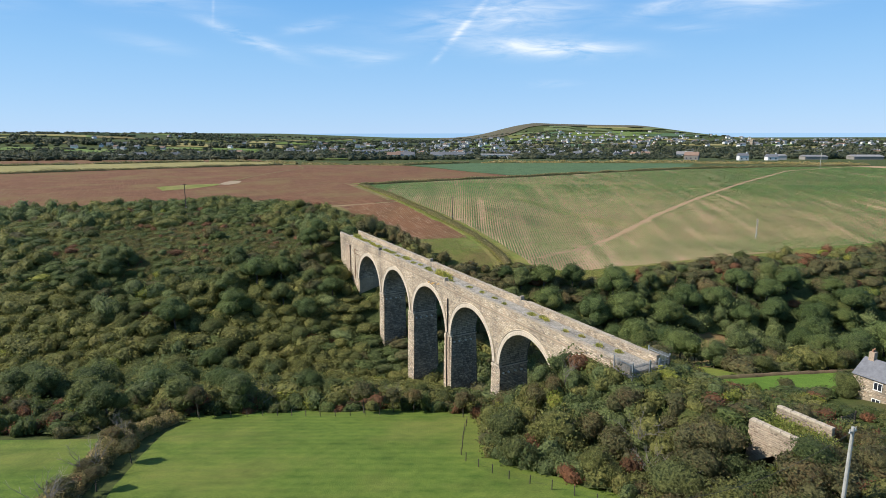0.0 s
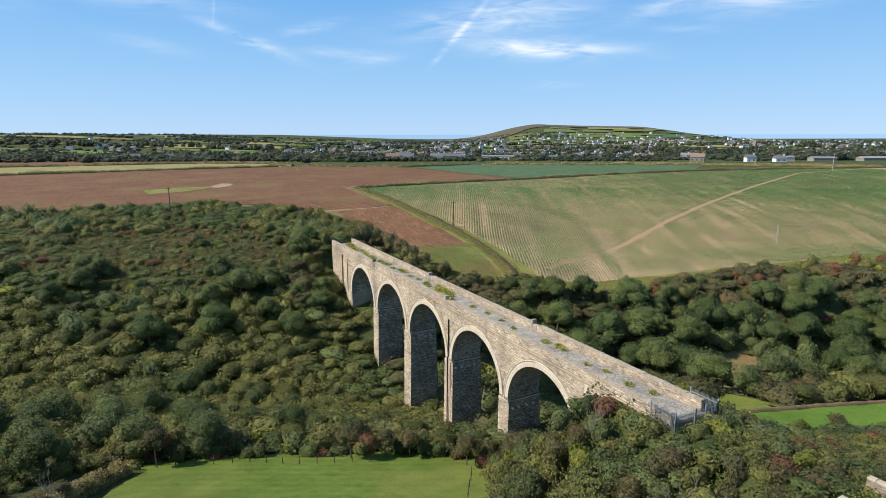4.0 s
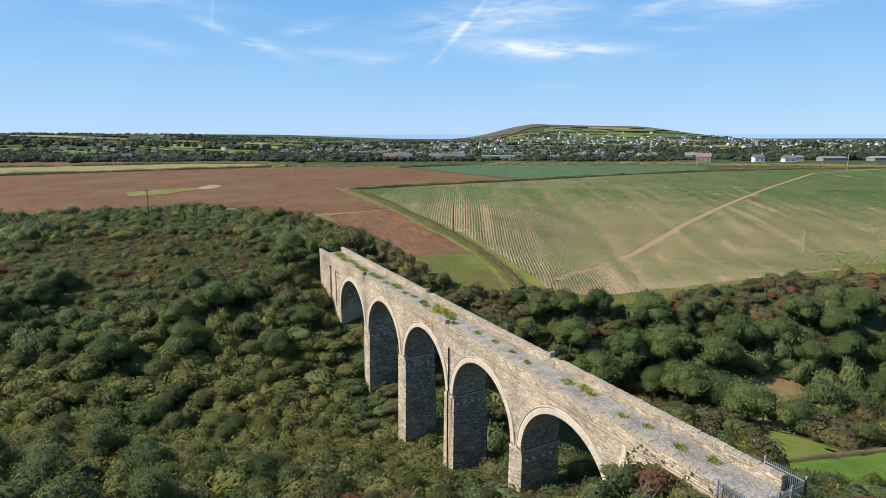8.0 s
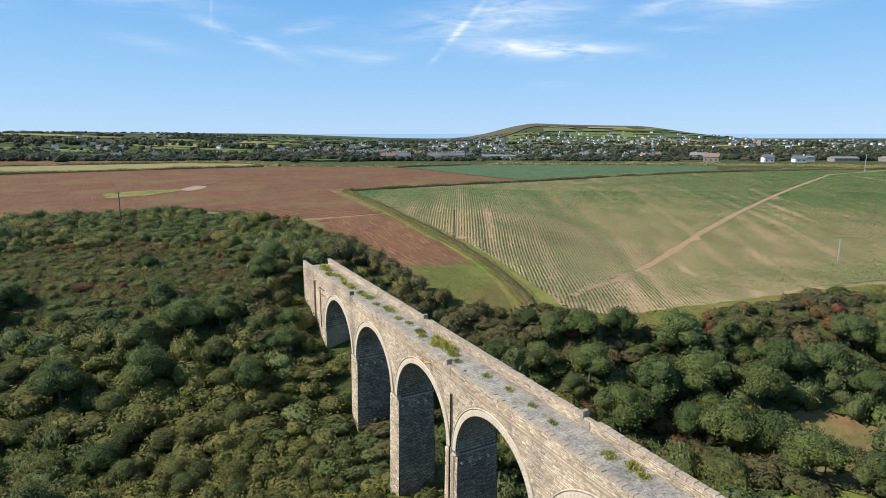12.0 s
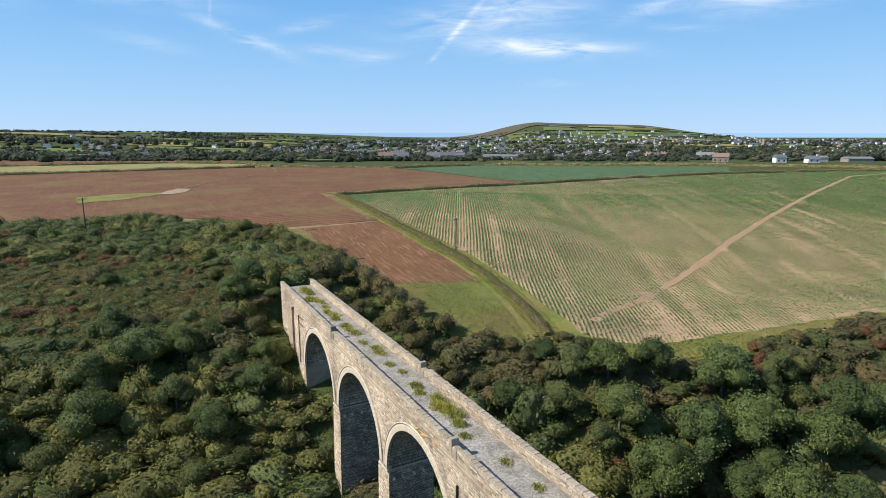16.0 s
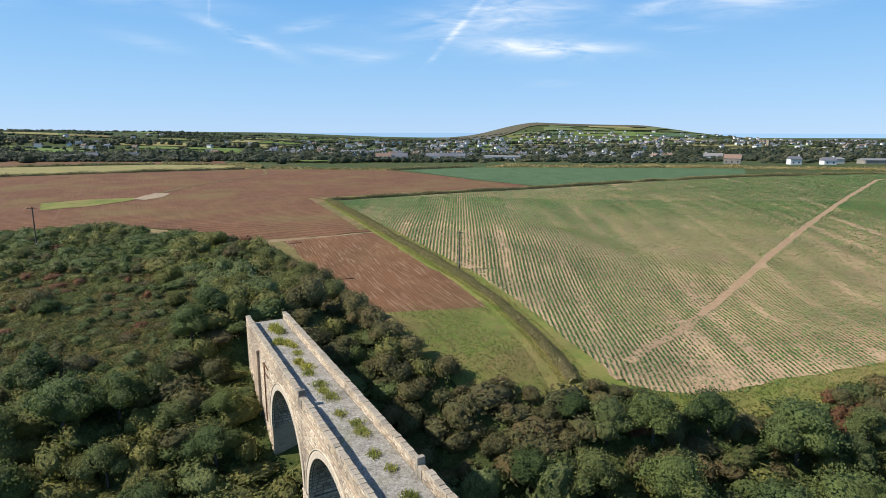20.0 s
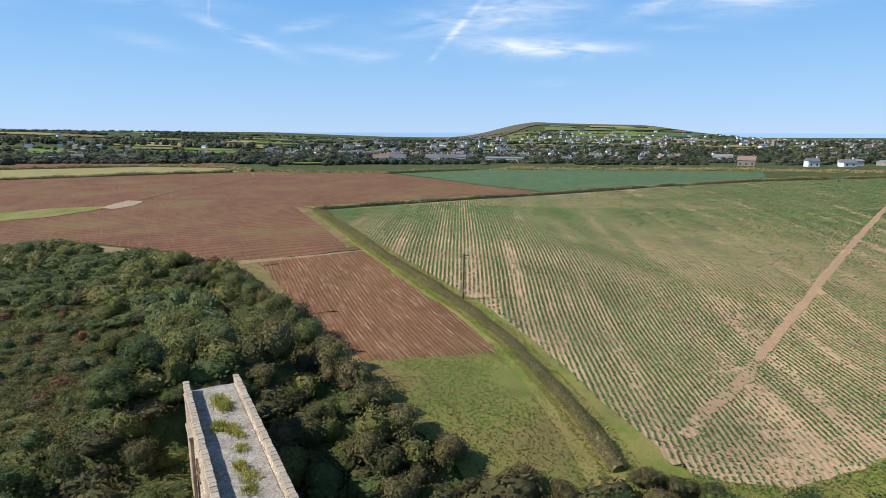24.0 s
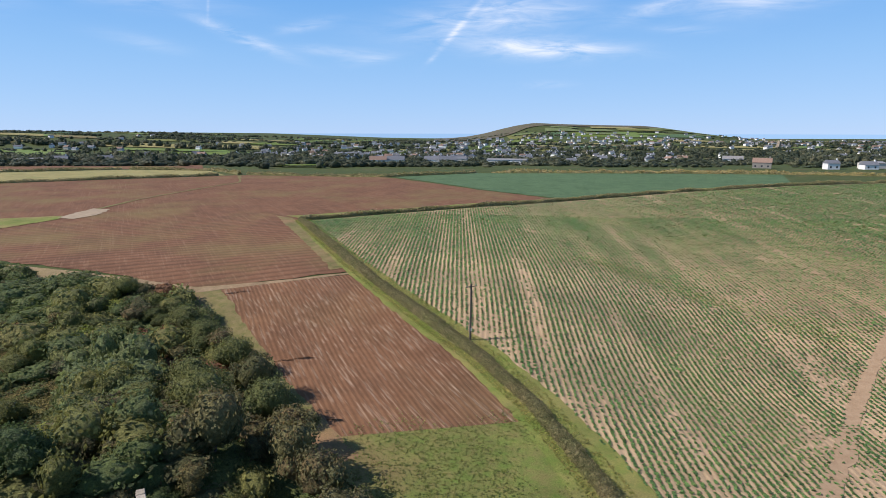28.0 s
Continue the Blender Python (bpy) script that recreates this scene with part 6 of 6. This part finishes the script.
# ---- rough grass on verges and headland ----
def rough_grass(name, label, pts, size, seed, mat):
    rng = np.random.default_rng(seed)
    n = len(pts)
    h = rng.uniform(0.10, 0.24, n)
    p = np.column_stack((pts, ground_z(pts[:, 0], pts[:, 1]) + h))
    t = rng.uniform(0, 6.28, n)
    q = size * rng.uniform(0.6, 1.3, (n, 1))
    a = np.column_stack((np.cos(t), np.sin(t), rng.normal(0, 0.25, n))) * q
    b = np.column_stack((-np.sin(t), np.cos(t), rng.normal(0, 0.25, n))) * q * 0.6
    V, F = np.stack((p - a, p - b, p + a, p + b), 1).reshape(-1, 3), np.arange(4 * n).reshape(-1, 4)
    tagged(mesh_object(name, V, F, mat), label, "grass", kind="stuff")


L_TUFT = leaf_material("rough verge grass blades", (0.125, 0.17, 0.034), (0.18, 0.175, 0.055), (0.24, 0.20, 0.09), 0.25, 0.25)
rng = np.random.default_rng(61)
hp = resample(HEDGE, 400)
i = rng.integers(0, 400, 12000)
off = np.where(rng.uniform(size=12000) < 0.5, rng.uniform(-2.3, -1.2, 12000), rng.uniform(1.2, 3.0, 12000))
pts = hp[i] + np.column_stack((off, rng.uniform(-0.4, 0.4, 12000)))
rough_grass("verge_grass", "tufts of yellow-green grass along the hedge", pts, 0.16, 62, L_TUFT)
pts = rng.uniform((19, 72), (43, 118), (16000, 2))
hx = np.interp(pts[:, 1], [p[1] for p in HEDGE][::-1], [p[0] for p in HEDGE][::-1])
dens = np.array([noise.noise(Vector((a * 0.12, b * 0.12, 2.2))) for a, b in pts]) + np.clip((108 - pts[:, 1]) / 12, -1, 0.5)
pts = pts[(pts[:, 0] < hx - 1.5) & (pts[:, 0] > np.interp(pts[:, 1], (72, 82, 91, 118), (31, 22, 19.5, 19))) & (dens > rng.uniform(-0.2, 0.5, len(pts)))]
rough_grass("headland_weeds", "patchy green and brown weeds at the end of the soil strip", pts, 0.13, 63, L_TUFT)
sp = resample(SOUTH[:8], 500)
i = rng.integers(0, 500, 14000)
pts = sp[i] + np.column_stack((rng.uniform(-0.4, 0.4, 14000), rng.uniform(-4.0, 2.2, 14000)))
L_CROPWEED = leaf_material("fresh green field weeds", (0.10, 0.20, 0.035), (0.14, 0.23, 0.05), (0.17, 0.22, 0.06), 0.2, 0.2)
bl = resample(((93, 152), (95.7, 144.9), (99.8, 123.5), (103.1, 108.8), (106.9, 101.5)), 300)
i = rng.integers(0, 300, 5000)
weeds = bl[i] + np.column_stack((rng.normal(0, 2.6, 5000), rng.normal(0, 0.6, 5000)))
rough_grass("crop_weeds", "band of bright green weeds among the cabbages", weeds, 0.12, 67, L_CROPWEED)
rough_grass("headland_grass", "tufts of yellow-green grass along the end of the crop", pts, 0.17, 65, L_TUFT)


# ---- dead branches and the meadow fence ----
def dead_bush(x, y, height, seed):
    r = random.Random(seed)
    ob = thing("dead_bush", "bare grey dead branches standing out of the scrub", "bush", (x, y, gz(x, y)), "dead bushes")
    for i in range(9):
        a, lean = r.uniform(0, 6.28), r.uniform(0.25, 0.75)
        bm = bmesh.new()
        p = Vector((0, 0, 0.4))
        d = Vector((math.cos(a) * lean, math.sin(a) * lean, 1)).normalized()
        w = 0.05
        for j in range(4):
            q = p + d * height * 0.3
            rod(bm, p, q, w, w * 0.7, 5)
            for _ in range(3):
                e = (d + Vector((r.gauss(0, 0.6), r.gauss(0, 0.6), r.gauss(0, 0.3)))).normalized()
                rod(bm, q, q + e * height * r.uniform(0.15, 0.32), w * 0.5, 0.008, 4)
            p, w = q, w * 0.7
            d = (d + Vector((r.gauss(0, 0.3), r.gauss(0, 0.3), -0.1))).normalized()
        part("branch", bm, M_TWIG, ob)
    return ob


M_TWIG = plain("bleached grey twigs", (0.27, 0.235, 0.20), 0.9)
for i, (x, y, h) in enumerate(((-9.5, -19.5, 3.3), (-15.5, -8.5, 3.0), (-12.0, -24.0, 2.8), (-8.0, -5.5, 3.0), (-60.8, 3.0, 3.2), (-58.6, 14.0, 3.0), (-63.5, -6.0, 3.0), (-20.5, 20.5, 3.0), (-40, 30, 3.2))):
    dead_bush(x, y, h, 300 + i)


def wire_fence(line, label):
    p = resample(line, 2 + int(np.hypot(*np.diff(np.array(line, dtype=float), axis=0).T).sum() / 2.4))
    ob = thing("wire_fence", label, "fence", (*p[0], gz(*p[0])))
    o = Vector((*p[0], gz(*p[0])))
    r = random.Random(len(p))
    tops = []
    for x, y in p:
        bm = bmesh.new()
        b = Vector((x, y, gz(x, y))) - o
        t = b + Vector((r.gauss(0, 0.05), r.gauss(0, 0.05), r.uniform(1.05, 1.25)))
        rod(bm, b - Vector((0, 0, 0.3)), t, 0.06, 0.05, 6)
        part("post", bm, M_POLE, ob)
        tops.append((b, t))
    for f in (0.45, 0.9):
        bm = bmesh.new()
        for (b0, t0), (b1, t1) in zip(tops, tops[1:]):
            rod(bm, b0.lerp(t0, f), b1.lerp(t1, f), 0.005, 0.005, 4)
        part("wire", bm, M_WIRE, ob)
    return ob


wire_fence(((-19.4, -30), (-21.4, -23), (-24.6, -16), (-25.2, -9), (-20.4, -1.2), (-15.6, 6.0)), "grey timber post and wire fence along the meadow edge")
wire_fence(((-24.5, 17.0), (-32, 19.6), (-39, 24.4), (-49, 27)), "grey timber post and wire fence at the foot of the wood")

# overhead line by the lane
bm = bmesh.new()
a, b = Vector((-6.9, -38.2, 5.0)), Vector((-19.0, -31.6, -1.0))
rings = []
for i in range(13):
    f = i / 12
    p = a.lerp(b, f) - Vector((0, 0, 1.2 * 4 * f * (1 - f)))
    rings.append([bm.verts.new(p + Vector((0.02 * math.cos(t) * 0.48, 0.02 * math.cos(t) * 0.88, 0.02 * math.sin(t)))) for t in (0, 1.571, 3.142, 4.712)])
for q, w in zip(rings, rings[1:]):
    for i in range(4):
        bm.faces.new((q[i], q[(i + 1) % 4], w[(i + 1) % 4], w[i]))
tagged(part("overhead_cable", bm, M_WIRE), "dark cable sagging from the lane pole", "cable")


# ---- the far country: fields, woods, town, hill and sea ----
# heath, pastures and town
def uv(u, v):
    return u * S28 + v * C28, u * C28 - v * S28


# pasture green dulled in its colour to stand for haze on the hill
M_HILL = grass_material("green hill pasture with painted haze", (0.12, 0.17, 0.065), (0.16, 0.19, 0.08), (0.19, 0.175, 0.09), 0.5)
M_HEATH = grass_material("purple heath on the hill top", (0.10, 0.085, 0.065), (0.145, 0.115, 0.08), (0.115, 0.125, 0.06), 0.46)
rng = random.Random(21)
far_mats = (M_PASTURE, M_LAWN, M_DRYGRASS, M_PASTURE, M_STUBBLE, M_FARGREEN)
for u0 in (560, 660, 780, 920, 1080, 1260, 1480, 1720, 1980):
    v = -900 - u0 * 0.2
    while v < 1200 + u0 * 0.5:
        w = rng.uniform(70, 190)
        d = (u0 * 0.14) * rng.uniform(0.5, 0.85)
        if rng.random() < 0.7 and not (u0 < 700 and -250 < v < 700):
            a, b = [uv(u0, v), uv(u0 + rng.uniform(-15, 15), v + w * 0.9)], [uv(u0 + d, v + rng.uniform(-10, 20)), uv(u0 + d, v + w * 0.9)]
            field("far_field", a, b, rng.choice(far_mats), "small far field between hedges", "field", 10, 8, 1.2, 1.5)
        v += w
for u0, v0, w, d, m in ((2180, 360, 130, 110, M_HILL), (2200, 510, 110, 90, M_HILL), (2240, 640, 170, 90, M_DRYGRASS), (2120, 230, 110, 60, M_HILL), (2180, 830, 160, 80, M_HILL), (2310, 400, 110, 60, M_HILL), (2330, 560, 180, 70, M_STUBBLE), (2300, 780, 130, 70, M_HILL), (2080, 480, 140, 60, M_HILL), (2080, 660, 120, 60, M_PASTURE), (2060, 850, 150, 70, M_HILL)):
    field("hill_field", [uv(u0, v0), uv(u0, v0 + w)], [uv(u0 + d, v0 + 15), uv(u0 + d, v0 + w - 15)], m, "green field on the far hill", "field", 16, 16, 3.0, 4)
field("hill_heath", [uv(1950, -40), uv(2150, 200), uv(2390, 330), uv(2400, 560), uv(2390, 800), uv(2240, 960), uv(2100, 1250)], [uv(2750, -40), uv(2750, 200), uv(2750, 400), uv(2750, 600), uv(2750, 800), uv(2750, 960), uv(2750, 1250)], M_HEATH, "purple-brown heath on the hill top", "heath", 60, 60, 2.5, 4)


# pastures that show between the hedges and the houses: u, v of the near and far edges
PASTURES = ((1004, -548, -355, 1050, -578, -380), (885, -480, -310, 975, -536, -345), (763, -410, -300, 838, -450, -372), (1260, -800, -712, 1340, -860, -765), (1270, -1000, -830, 1350, -1060, -880),
            (808, -590, -492, 925, -640, -573), (466, -136, -104, 492, -136, -104), (1070, -165, -75, 1110, -165, -75), (880, 35, 82, 915, 35, 82), (865, 165, 215, 895, 165, 215), (585, 150, 200, 605, 150, 200), (745, 290, 360, 775, 290, 360), (690, 420, 520, 720, 420, 520), (1350, 350, 480, 1420, 350, 480))
for i, (u0, a0, a1, u1, b0, b1) in enumerate(PASTURES):
    field("far_pasture", [uv(u0, a0), uv(u0, a1)], [uv(u1, b0), uv(u1, b1)], (M_PASTURE, M_LAWN, M_PASTURE, M_CLEAR, M_STUBBLE)[i % 5], "bright far pasture between hedges", "field", 14, 8, 1.6, 1.2)


def in_pasture(u, v):
    return any(u0 - 14 < u < u1 + 4 and min(a0, b0) < v < max(a1, b1) for u0, a0, a1, u1, b0, b1 in PASTURES)


# olive leaves with the distance haze put into their colour
L_FARGREY = leaf_material("far olive trees greyed for haze", (0.050, 0.060, 0.034), (0.078, 0.082, 0.05), (0.09, 0.085, 0.055), 0.15, 0.02)


def far_woods(name, label, spots, seed, mat, leaves=9, size=0.26):
    return scrub(name, label, mat, spots, seed, 1, leaves, size, 6, ICO_MIN, 5)


lines, woods, dark = [], [], []
rng.seed(4)
for i in range(150):
    u = 470 * math.exp(rng.uniform(0, 1.55))
    v = rng.uniform(-0.82, 0.9) * (u + 90)
    if u < 520 and 250 < v < 420:
        continue
    ln, ang = rng.uniform(40, 170), rng.choice((0, 0, 0, 0.15, -0.12, 1.3))
    n = int(ln / 7)
    big = rng.uniform(1.4, 3.0) + (u / 1500)
    for j in range(n):
        du, dv = math.sin(ang) * j * 7, math.cos(ang) * j * 7
        x, y = uv(u + du + rng.uniform(-3, 3), v + dv)
        lines.append((x, y, rng.uniform(3.2, 5.5), big * rng.uniform(0.8, 1.7)))
for i in range(240):
    u = 480 * math.exp(rng.uniform(0, 1.55))
    v = rng.uniform(-0.82, 0.9) * (u + 90)
    if u < 620 and (-0.25 * u < v < 0.62 * u):
        continue
    n = rng.randint(5, 26)
    for j in range(n):
        x, y = uv(u + rng.gauss(0, 14), v + rng.gauss(0, 34))
        (woods if rng.random() < 0.6 else dark).append((x, y, rng.uniform(4, 8), rng.uniform(4, 8)))
# dense dark tree belts among the houses
for i in range(190):
    u = 500 * math.exp(rng.uniform(0, 1.2))
    v = rng.uniform(-0.75, 0.85) * (u + 90)
    if u < 640 and (-0.22 * u < v < 0.6 * u):
        continue
    for j in range(rng.randint(4, 12)):
        x, y = uv(u + rng.gauss(0, 9), v + rng.gauss(0, 26))
        dark.append((x, y, rng.uniform(4.5, 8), rng.uniform(4, 8.5)))
# belts of trees before the town
for v0, v1, u0, n, h in ((-110, -30, 510, 34, 4), (-30, 130, 530, 60, 4), (130, 330, 570, 70, 5), (-270, -120, 580, 90, 9), (330, 520, 620, 70, 8), (-70, 60, 560, 30, 5), (120, 330, 640, 40, 5), (330, 560, 560, 90, 9), (-420, -150, 600, 90, 8), (560, 760, 560, 60, 7), (-140, -90, 470, 16, 8), (-620, -300, 700, 80, 11), (300, 700, 900, 120, 9), (-100, 300, 900, 90, 9), (640, 1100, 1000, 140, 10), (700, 1100, 1500, 90, 10), (-900, -300, 1100, 100, 12)):
    for j in range(n):
        x, y = uv(u0 + rng.gauss(0, 16), v0 + (v1 - v0) * rng.random())
        (woods if rng.random() < 0.5 else dark).append((x, y, rng.uniform(4, 7), h * rng.uniform(0.6, 1.15)))
lines, woods, dark = [[q for q in group if not in_pasture(q[0] * S28 + q[1] * C28, q[0] * C28 - q[1] * S28)] for group in (lines, woods, dark)]
far_woods("far_hedges", "dark far hedgerows and bushes", lines, 201, L_FARTREE, 7, 0.26)
far_woods("far_woods", "far trees greyed with painted haze", woods, 202, L_FARGREY)
far_woods("far_dark_woods", "dark far trees", dark, 203, L_FARTREE)

# skyline trees that stand alone
for azd, dist, h in ((7.2, 885, 10), (23.6, 950, 8.5), (25.0, 960, 8), (17.0, 840, 7), (12.5, 800, 8)):
    x, y = -54 + dist * math.sin(radians(azd)), -60 + dist * math.cos(radians(azd))
    ob = tree_kind("skyline_tree", "dark lone tree on the skyline", "tree", int(dist), L_OAK, 7, h, 4, 400, 0.5, 1.0, 0.45, 0.4, "skyline trees")
    ob.location = (x, y, gz(x, y))


def far_house(x, y, turn, w, d, h, wall, roof, label, flat=False):
    ob = thing("house", label, "house", (x, y, gz(x, y)), "houses of the town")
    ob.rotation_euler = (0, 0, turn)
    bm = bmesh.new()
    box(bm, (-w / 2, -d / 2, -1.5), (w / 2, d / 2, h))
    part("wall", bm, wall, ob)
    bm = bmesh.new()
    r = d * 0.34 if not flat else d * 0.12
    vs = [bm.verts.new(p) for p in ((-w / 2 - 0.3, -d / 2 - 0.4, h - 0.1), (w / 2 + 0.3, -d / 2 - 0.4, h - 0.1), (w / 2 + 0.3, d / 2 + 0.4, h - 0.1), (-w / 2 - 0.3, d / 2 + 0.4, h - 0.1), (-w / 2 - 0.3, 0, h + r), (w / 2 + 0.3, 0, h + r))]
    for q in ((0, 1, 5, 4), (2, 3, 4, 5), (3, 0, 4), (1, 2, 5), (0, 3, 2, 1)):
        bm.faces.new([vs[i] for i in q])
    part("roof", bm, roof, ob)
    if not flat and w < 14:
        bm = bmesh.new()
        box(bm, (w * 0.34, -0.5, h), (w * 0.34 + 0.9, 0.5, h + r + 1.0))
        part("chimney", bm, wall, ob)
    n = max(2, int(w / 3.2))
    if math.hypot(x, y) < 820 and not flat:
        for i in range(n):
            for z in ((1.0, 3.6) if h > 4.4 else (1.0,)):
                xx = -w / 2 + (i + 0.5) * w / n
                bm = bmesh.new()
                box(bm, (xx - 0.55, -d / 2 - 0.04, z), (xx + 0.55, -d / 2 + 0.06, z + 1.2))
                part("window", bm, M_GLASS, ob)
    return ob


rng.seed(15)
# clusters of the town: u, v, spread in u and v, number
CLUSTERS = ((690, 5, 45, 90, 20), (760, 120, 60, 90, 18), (660, 190, 25, 70, 9), (900, 60, 80, 200, 24), (1250, 180, 150, 260, 38), (1700, 380, 200, 260, 44), (2000, 420, 70, 300, 22), (1500, 760, 180, 200, 32),
            (1250, 950, 120, 200, 26), (950, 760, 60, 120, 16), (820, -330, 60, 120, 12), (1200, -450, 160, 260, 14), (1150, -60, 120, 120, 14), (860, 560, 60, 140, 10),
            (943, -257, 70, 40, 10), (1223, -219, 90, 60, 16), (850, -80, 60, 70, 26), (700, -40, 35, 40, 14), (1000, 10, 80, 100, 30), (1350, 100, 120, 150, 40), (1750, 450, 150, 250, 60), (2080, 520, 50, 230, 16),
            (1500, 900, 200, 250, 60), (1900, 1250, 200, 300, 40), (1046, -660, 40, 30, 5), (1002, -609, 20, 15, 3))
homes = []
for cu, cv, su, sv, n in CLUSTERS:
    for i in range(n):
        x, y = uv(cu + rng.gauss(0, su), cv + rng.gauss(0, sv))
        w, h = rng.uniform(6.5, 11.5), rng.choice((2.8, 4.4, 4.8, 5.0))
        white = rng.random() < 0.7
        homes.append((x, y, rng.choice((0, 0, 1.57)) - radians(28) + rng.gauss(0, 0.3), w, rng.uniform(5.5, 7.5), h, white, rng.random() < 0.18))
homes.sort(key=lambda q: math.hypot(q[0], q[1]))
for x, y, turn, w, d, h, white, brown in homes[:270]:
    far_house(x, y, turn, w, d, h, M_RENDER_W if white else M_RENDER_C, M_ROOFB if brown else M_SLATE, "white rendered house with a slate roof" if white else "cream rendered house with a slate roof")


def joined_town():
    V, F, slot = [], [], []
    for x, y, turn, w, d, h, white, brown in homes[270:]:
        z, c, q = gz(x, y), math.cos(turn), math.sin(turn)
        k, r = len(V), d * 0.34
        pts = [(sx * w / 2, sy * d / 2, zz) for zz in (-1.5, h) for sx, sy in ((-1, -1), (1, -1), (1, 1), (-1, 1))]
        pts += [(sx * (w / 2 + 0.3), sy * (d / 2 + 0.4), h) for sx, sy in ((-1, -1), (1, -1), (1, 1), (-1, 1))] + [(-w / 2 - 0.3, 0, h + r), (w / 2 + 0.3, 0, h + r)]
        V += [(x + a * c - b * q, y + a * q + b * c, z + e) for a, b, e in pts]
        walls = [(0, 1, 5, 4), (1, 2, 6, 5), (2, 3, 7, 6), (3, 0, 4, 7)]
        roofs = [(8, 9, 13, 12), (10, 11, 12, 13), (11, 8, 12), (9, 10, 13)]
        F += [tuple(k + n for n in f) for f in walls + roofs]
        slot += [0 if white else 1] * 4 + [3 if brown else 2] * 4
    me = bpy.data.meshes.new("far_houses")
    me.from_pydata(V, [], F)
    for m in (M_RENDER_W, M_RENDER_C, M_SLATE, M_ROOFB):
        me.materials.append(m)
    me.polygons.foreach_set("material_index", np.array(slot, dtype=np.int32))
    tagged(new("far_houses", me), "white and grey houses of the far town on the hill", "houses", kind="stuff")


joined_town()
# the farm buildings beyond the crop
for x, y, w, d, h, wall, roof, lab, fl in ((430, 280.6, 8, 6.5, 4.2, M_RENDER_W, M_SLATE, "white two-storey farmhouse with a slate roof", False), (452, 268, 9, 7, 3.2, M_RENDER_W, M_SLATE, "low white farm cottage", False),
                                           (505, 262, 20, 11, 3.0, M_SHEDWALL, M_SHED, "long farm shed with a pale metal roof", True), (548, 240, 26, 12, 3.0, M_SHEDWALL, M_SHED, "long farm shed with a pale metal roof", True), (470, 275, 14, 9, 4, M_RENDER_C, M_SHED, "small grey farm shed", True)):
    far_house(x, y, -radians(32), w, d, h, wall, roof, lab, fl)
for azd, dist, w, wall, roof, lab in ((33.2, 640, 34, M_RENDER_W, M_SHED, "long white building with a pale metal roof"), (28.6, 650, 16, M_RENDER_C, M_SLATE, "tall grey roofed house"), (27.4, 655, 14, M_RENDER_W, M_SLATE, "white house with a slate roof"),
                                      (24.5, 640, 16, M_RENDER_W, M_SLATE, "white house with a slate roof"), (23.2, 635, 14, M_RENDER_W, M_ROOFB, "white house with a brown roof"), (50.2, 760, 18, M_RENDER_W, M_SHED, "white bungalow among far fields"),
                                      (-1.0, 720, 26, M_RENDER_C, M_SHED, "long pale farm shed"), (3.5, 730, 12, M_RENDER_W, M_SLATE, "white house with a slate roof"), (0.9, 710, 12, M_RENDER_W, M_SLATE, "white farmhouse among far trees"), (50.8, 591, 12, M_SHEDWALL, M_ROOFB, "stone barn with a brown roof")):
    x, y = -54 + dist * math.sin(radians(azd)), -60 + dist * math.cos(radians(azd))
    far_house(x, y, -radians(azd) + rng.uniform(-0.2, 0.2), w, 9, 4.2, wall, roof, lab, w > 20)
x, y = -54 + 1500 * math.sin(radians(55.5)), -60 + 1500 * math.cos(radians(55.5))
tower = thing("church_tower", "grey stone church tower among trees", "tower", (x, y, gz(x, y)))
bm = bmesh.new()
box(bm, (-3, -3, -2), (3, 3, 13))
for dx in (-2.5, 2.5):
    for dy in (-2.5, 2.5):
        box(bm, (dx - 0.5, dy - 0.5, 13), (dx + 0.5, dy + 0.5, 15.5))
part("masonry", bm, M_PIER, tower)
for i, (azd, dist, h) in enumerate(((60.6, 470, 11), (66.3, 480, 12))):
    x, y = -54 + dist * math.sin(radians(azd)), -60 + dist * math.cos(radians(azd))
    utility_pole("mast", "thin grey mast on the skyline field", x, y, gz(x, y), gz(x, y) + h, M_CONC, (0, 0), 0.7)

# glowing backdrop that stands for the hazy sea behind the land
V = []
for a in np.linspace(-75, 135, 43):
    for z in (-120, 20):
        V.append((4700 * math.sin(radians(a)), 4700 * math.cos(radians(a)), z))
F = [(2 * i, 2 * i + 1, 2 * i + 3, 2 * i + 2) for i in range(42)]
tagged(mesh_object("backdrop", V, F, M_SEA), "blue sea backdrop that glows pale, haze painted in", "sea", kind="structure")
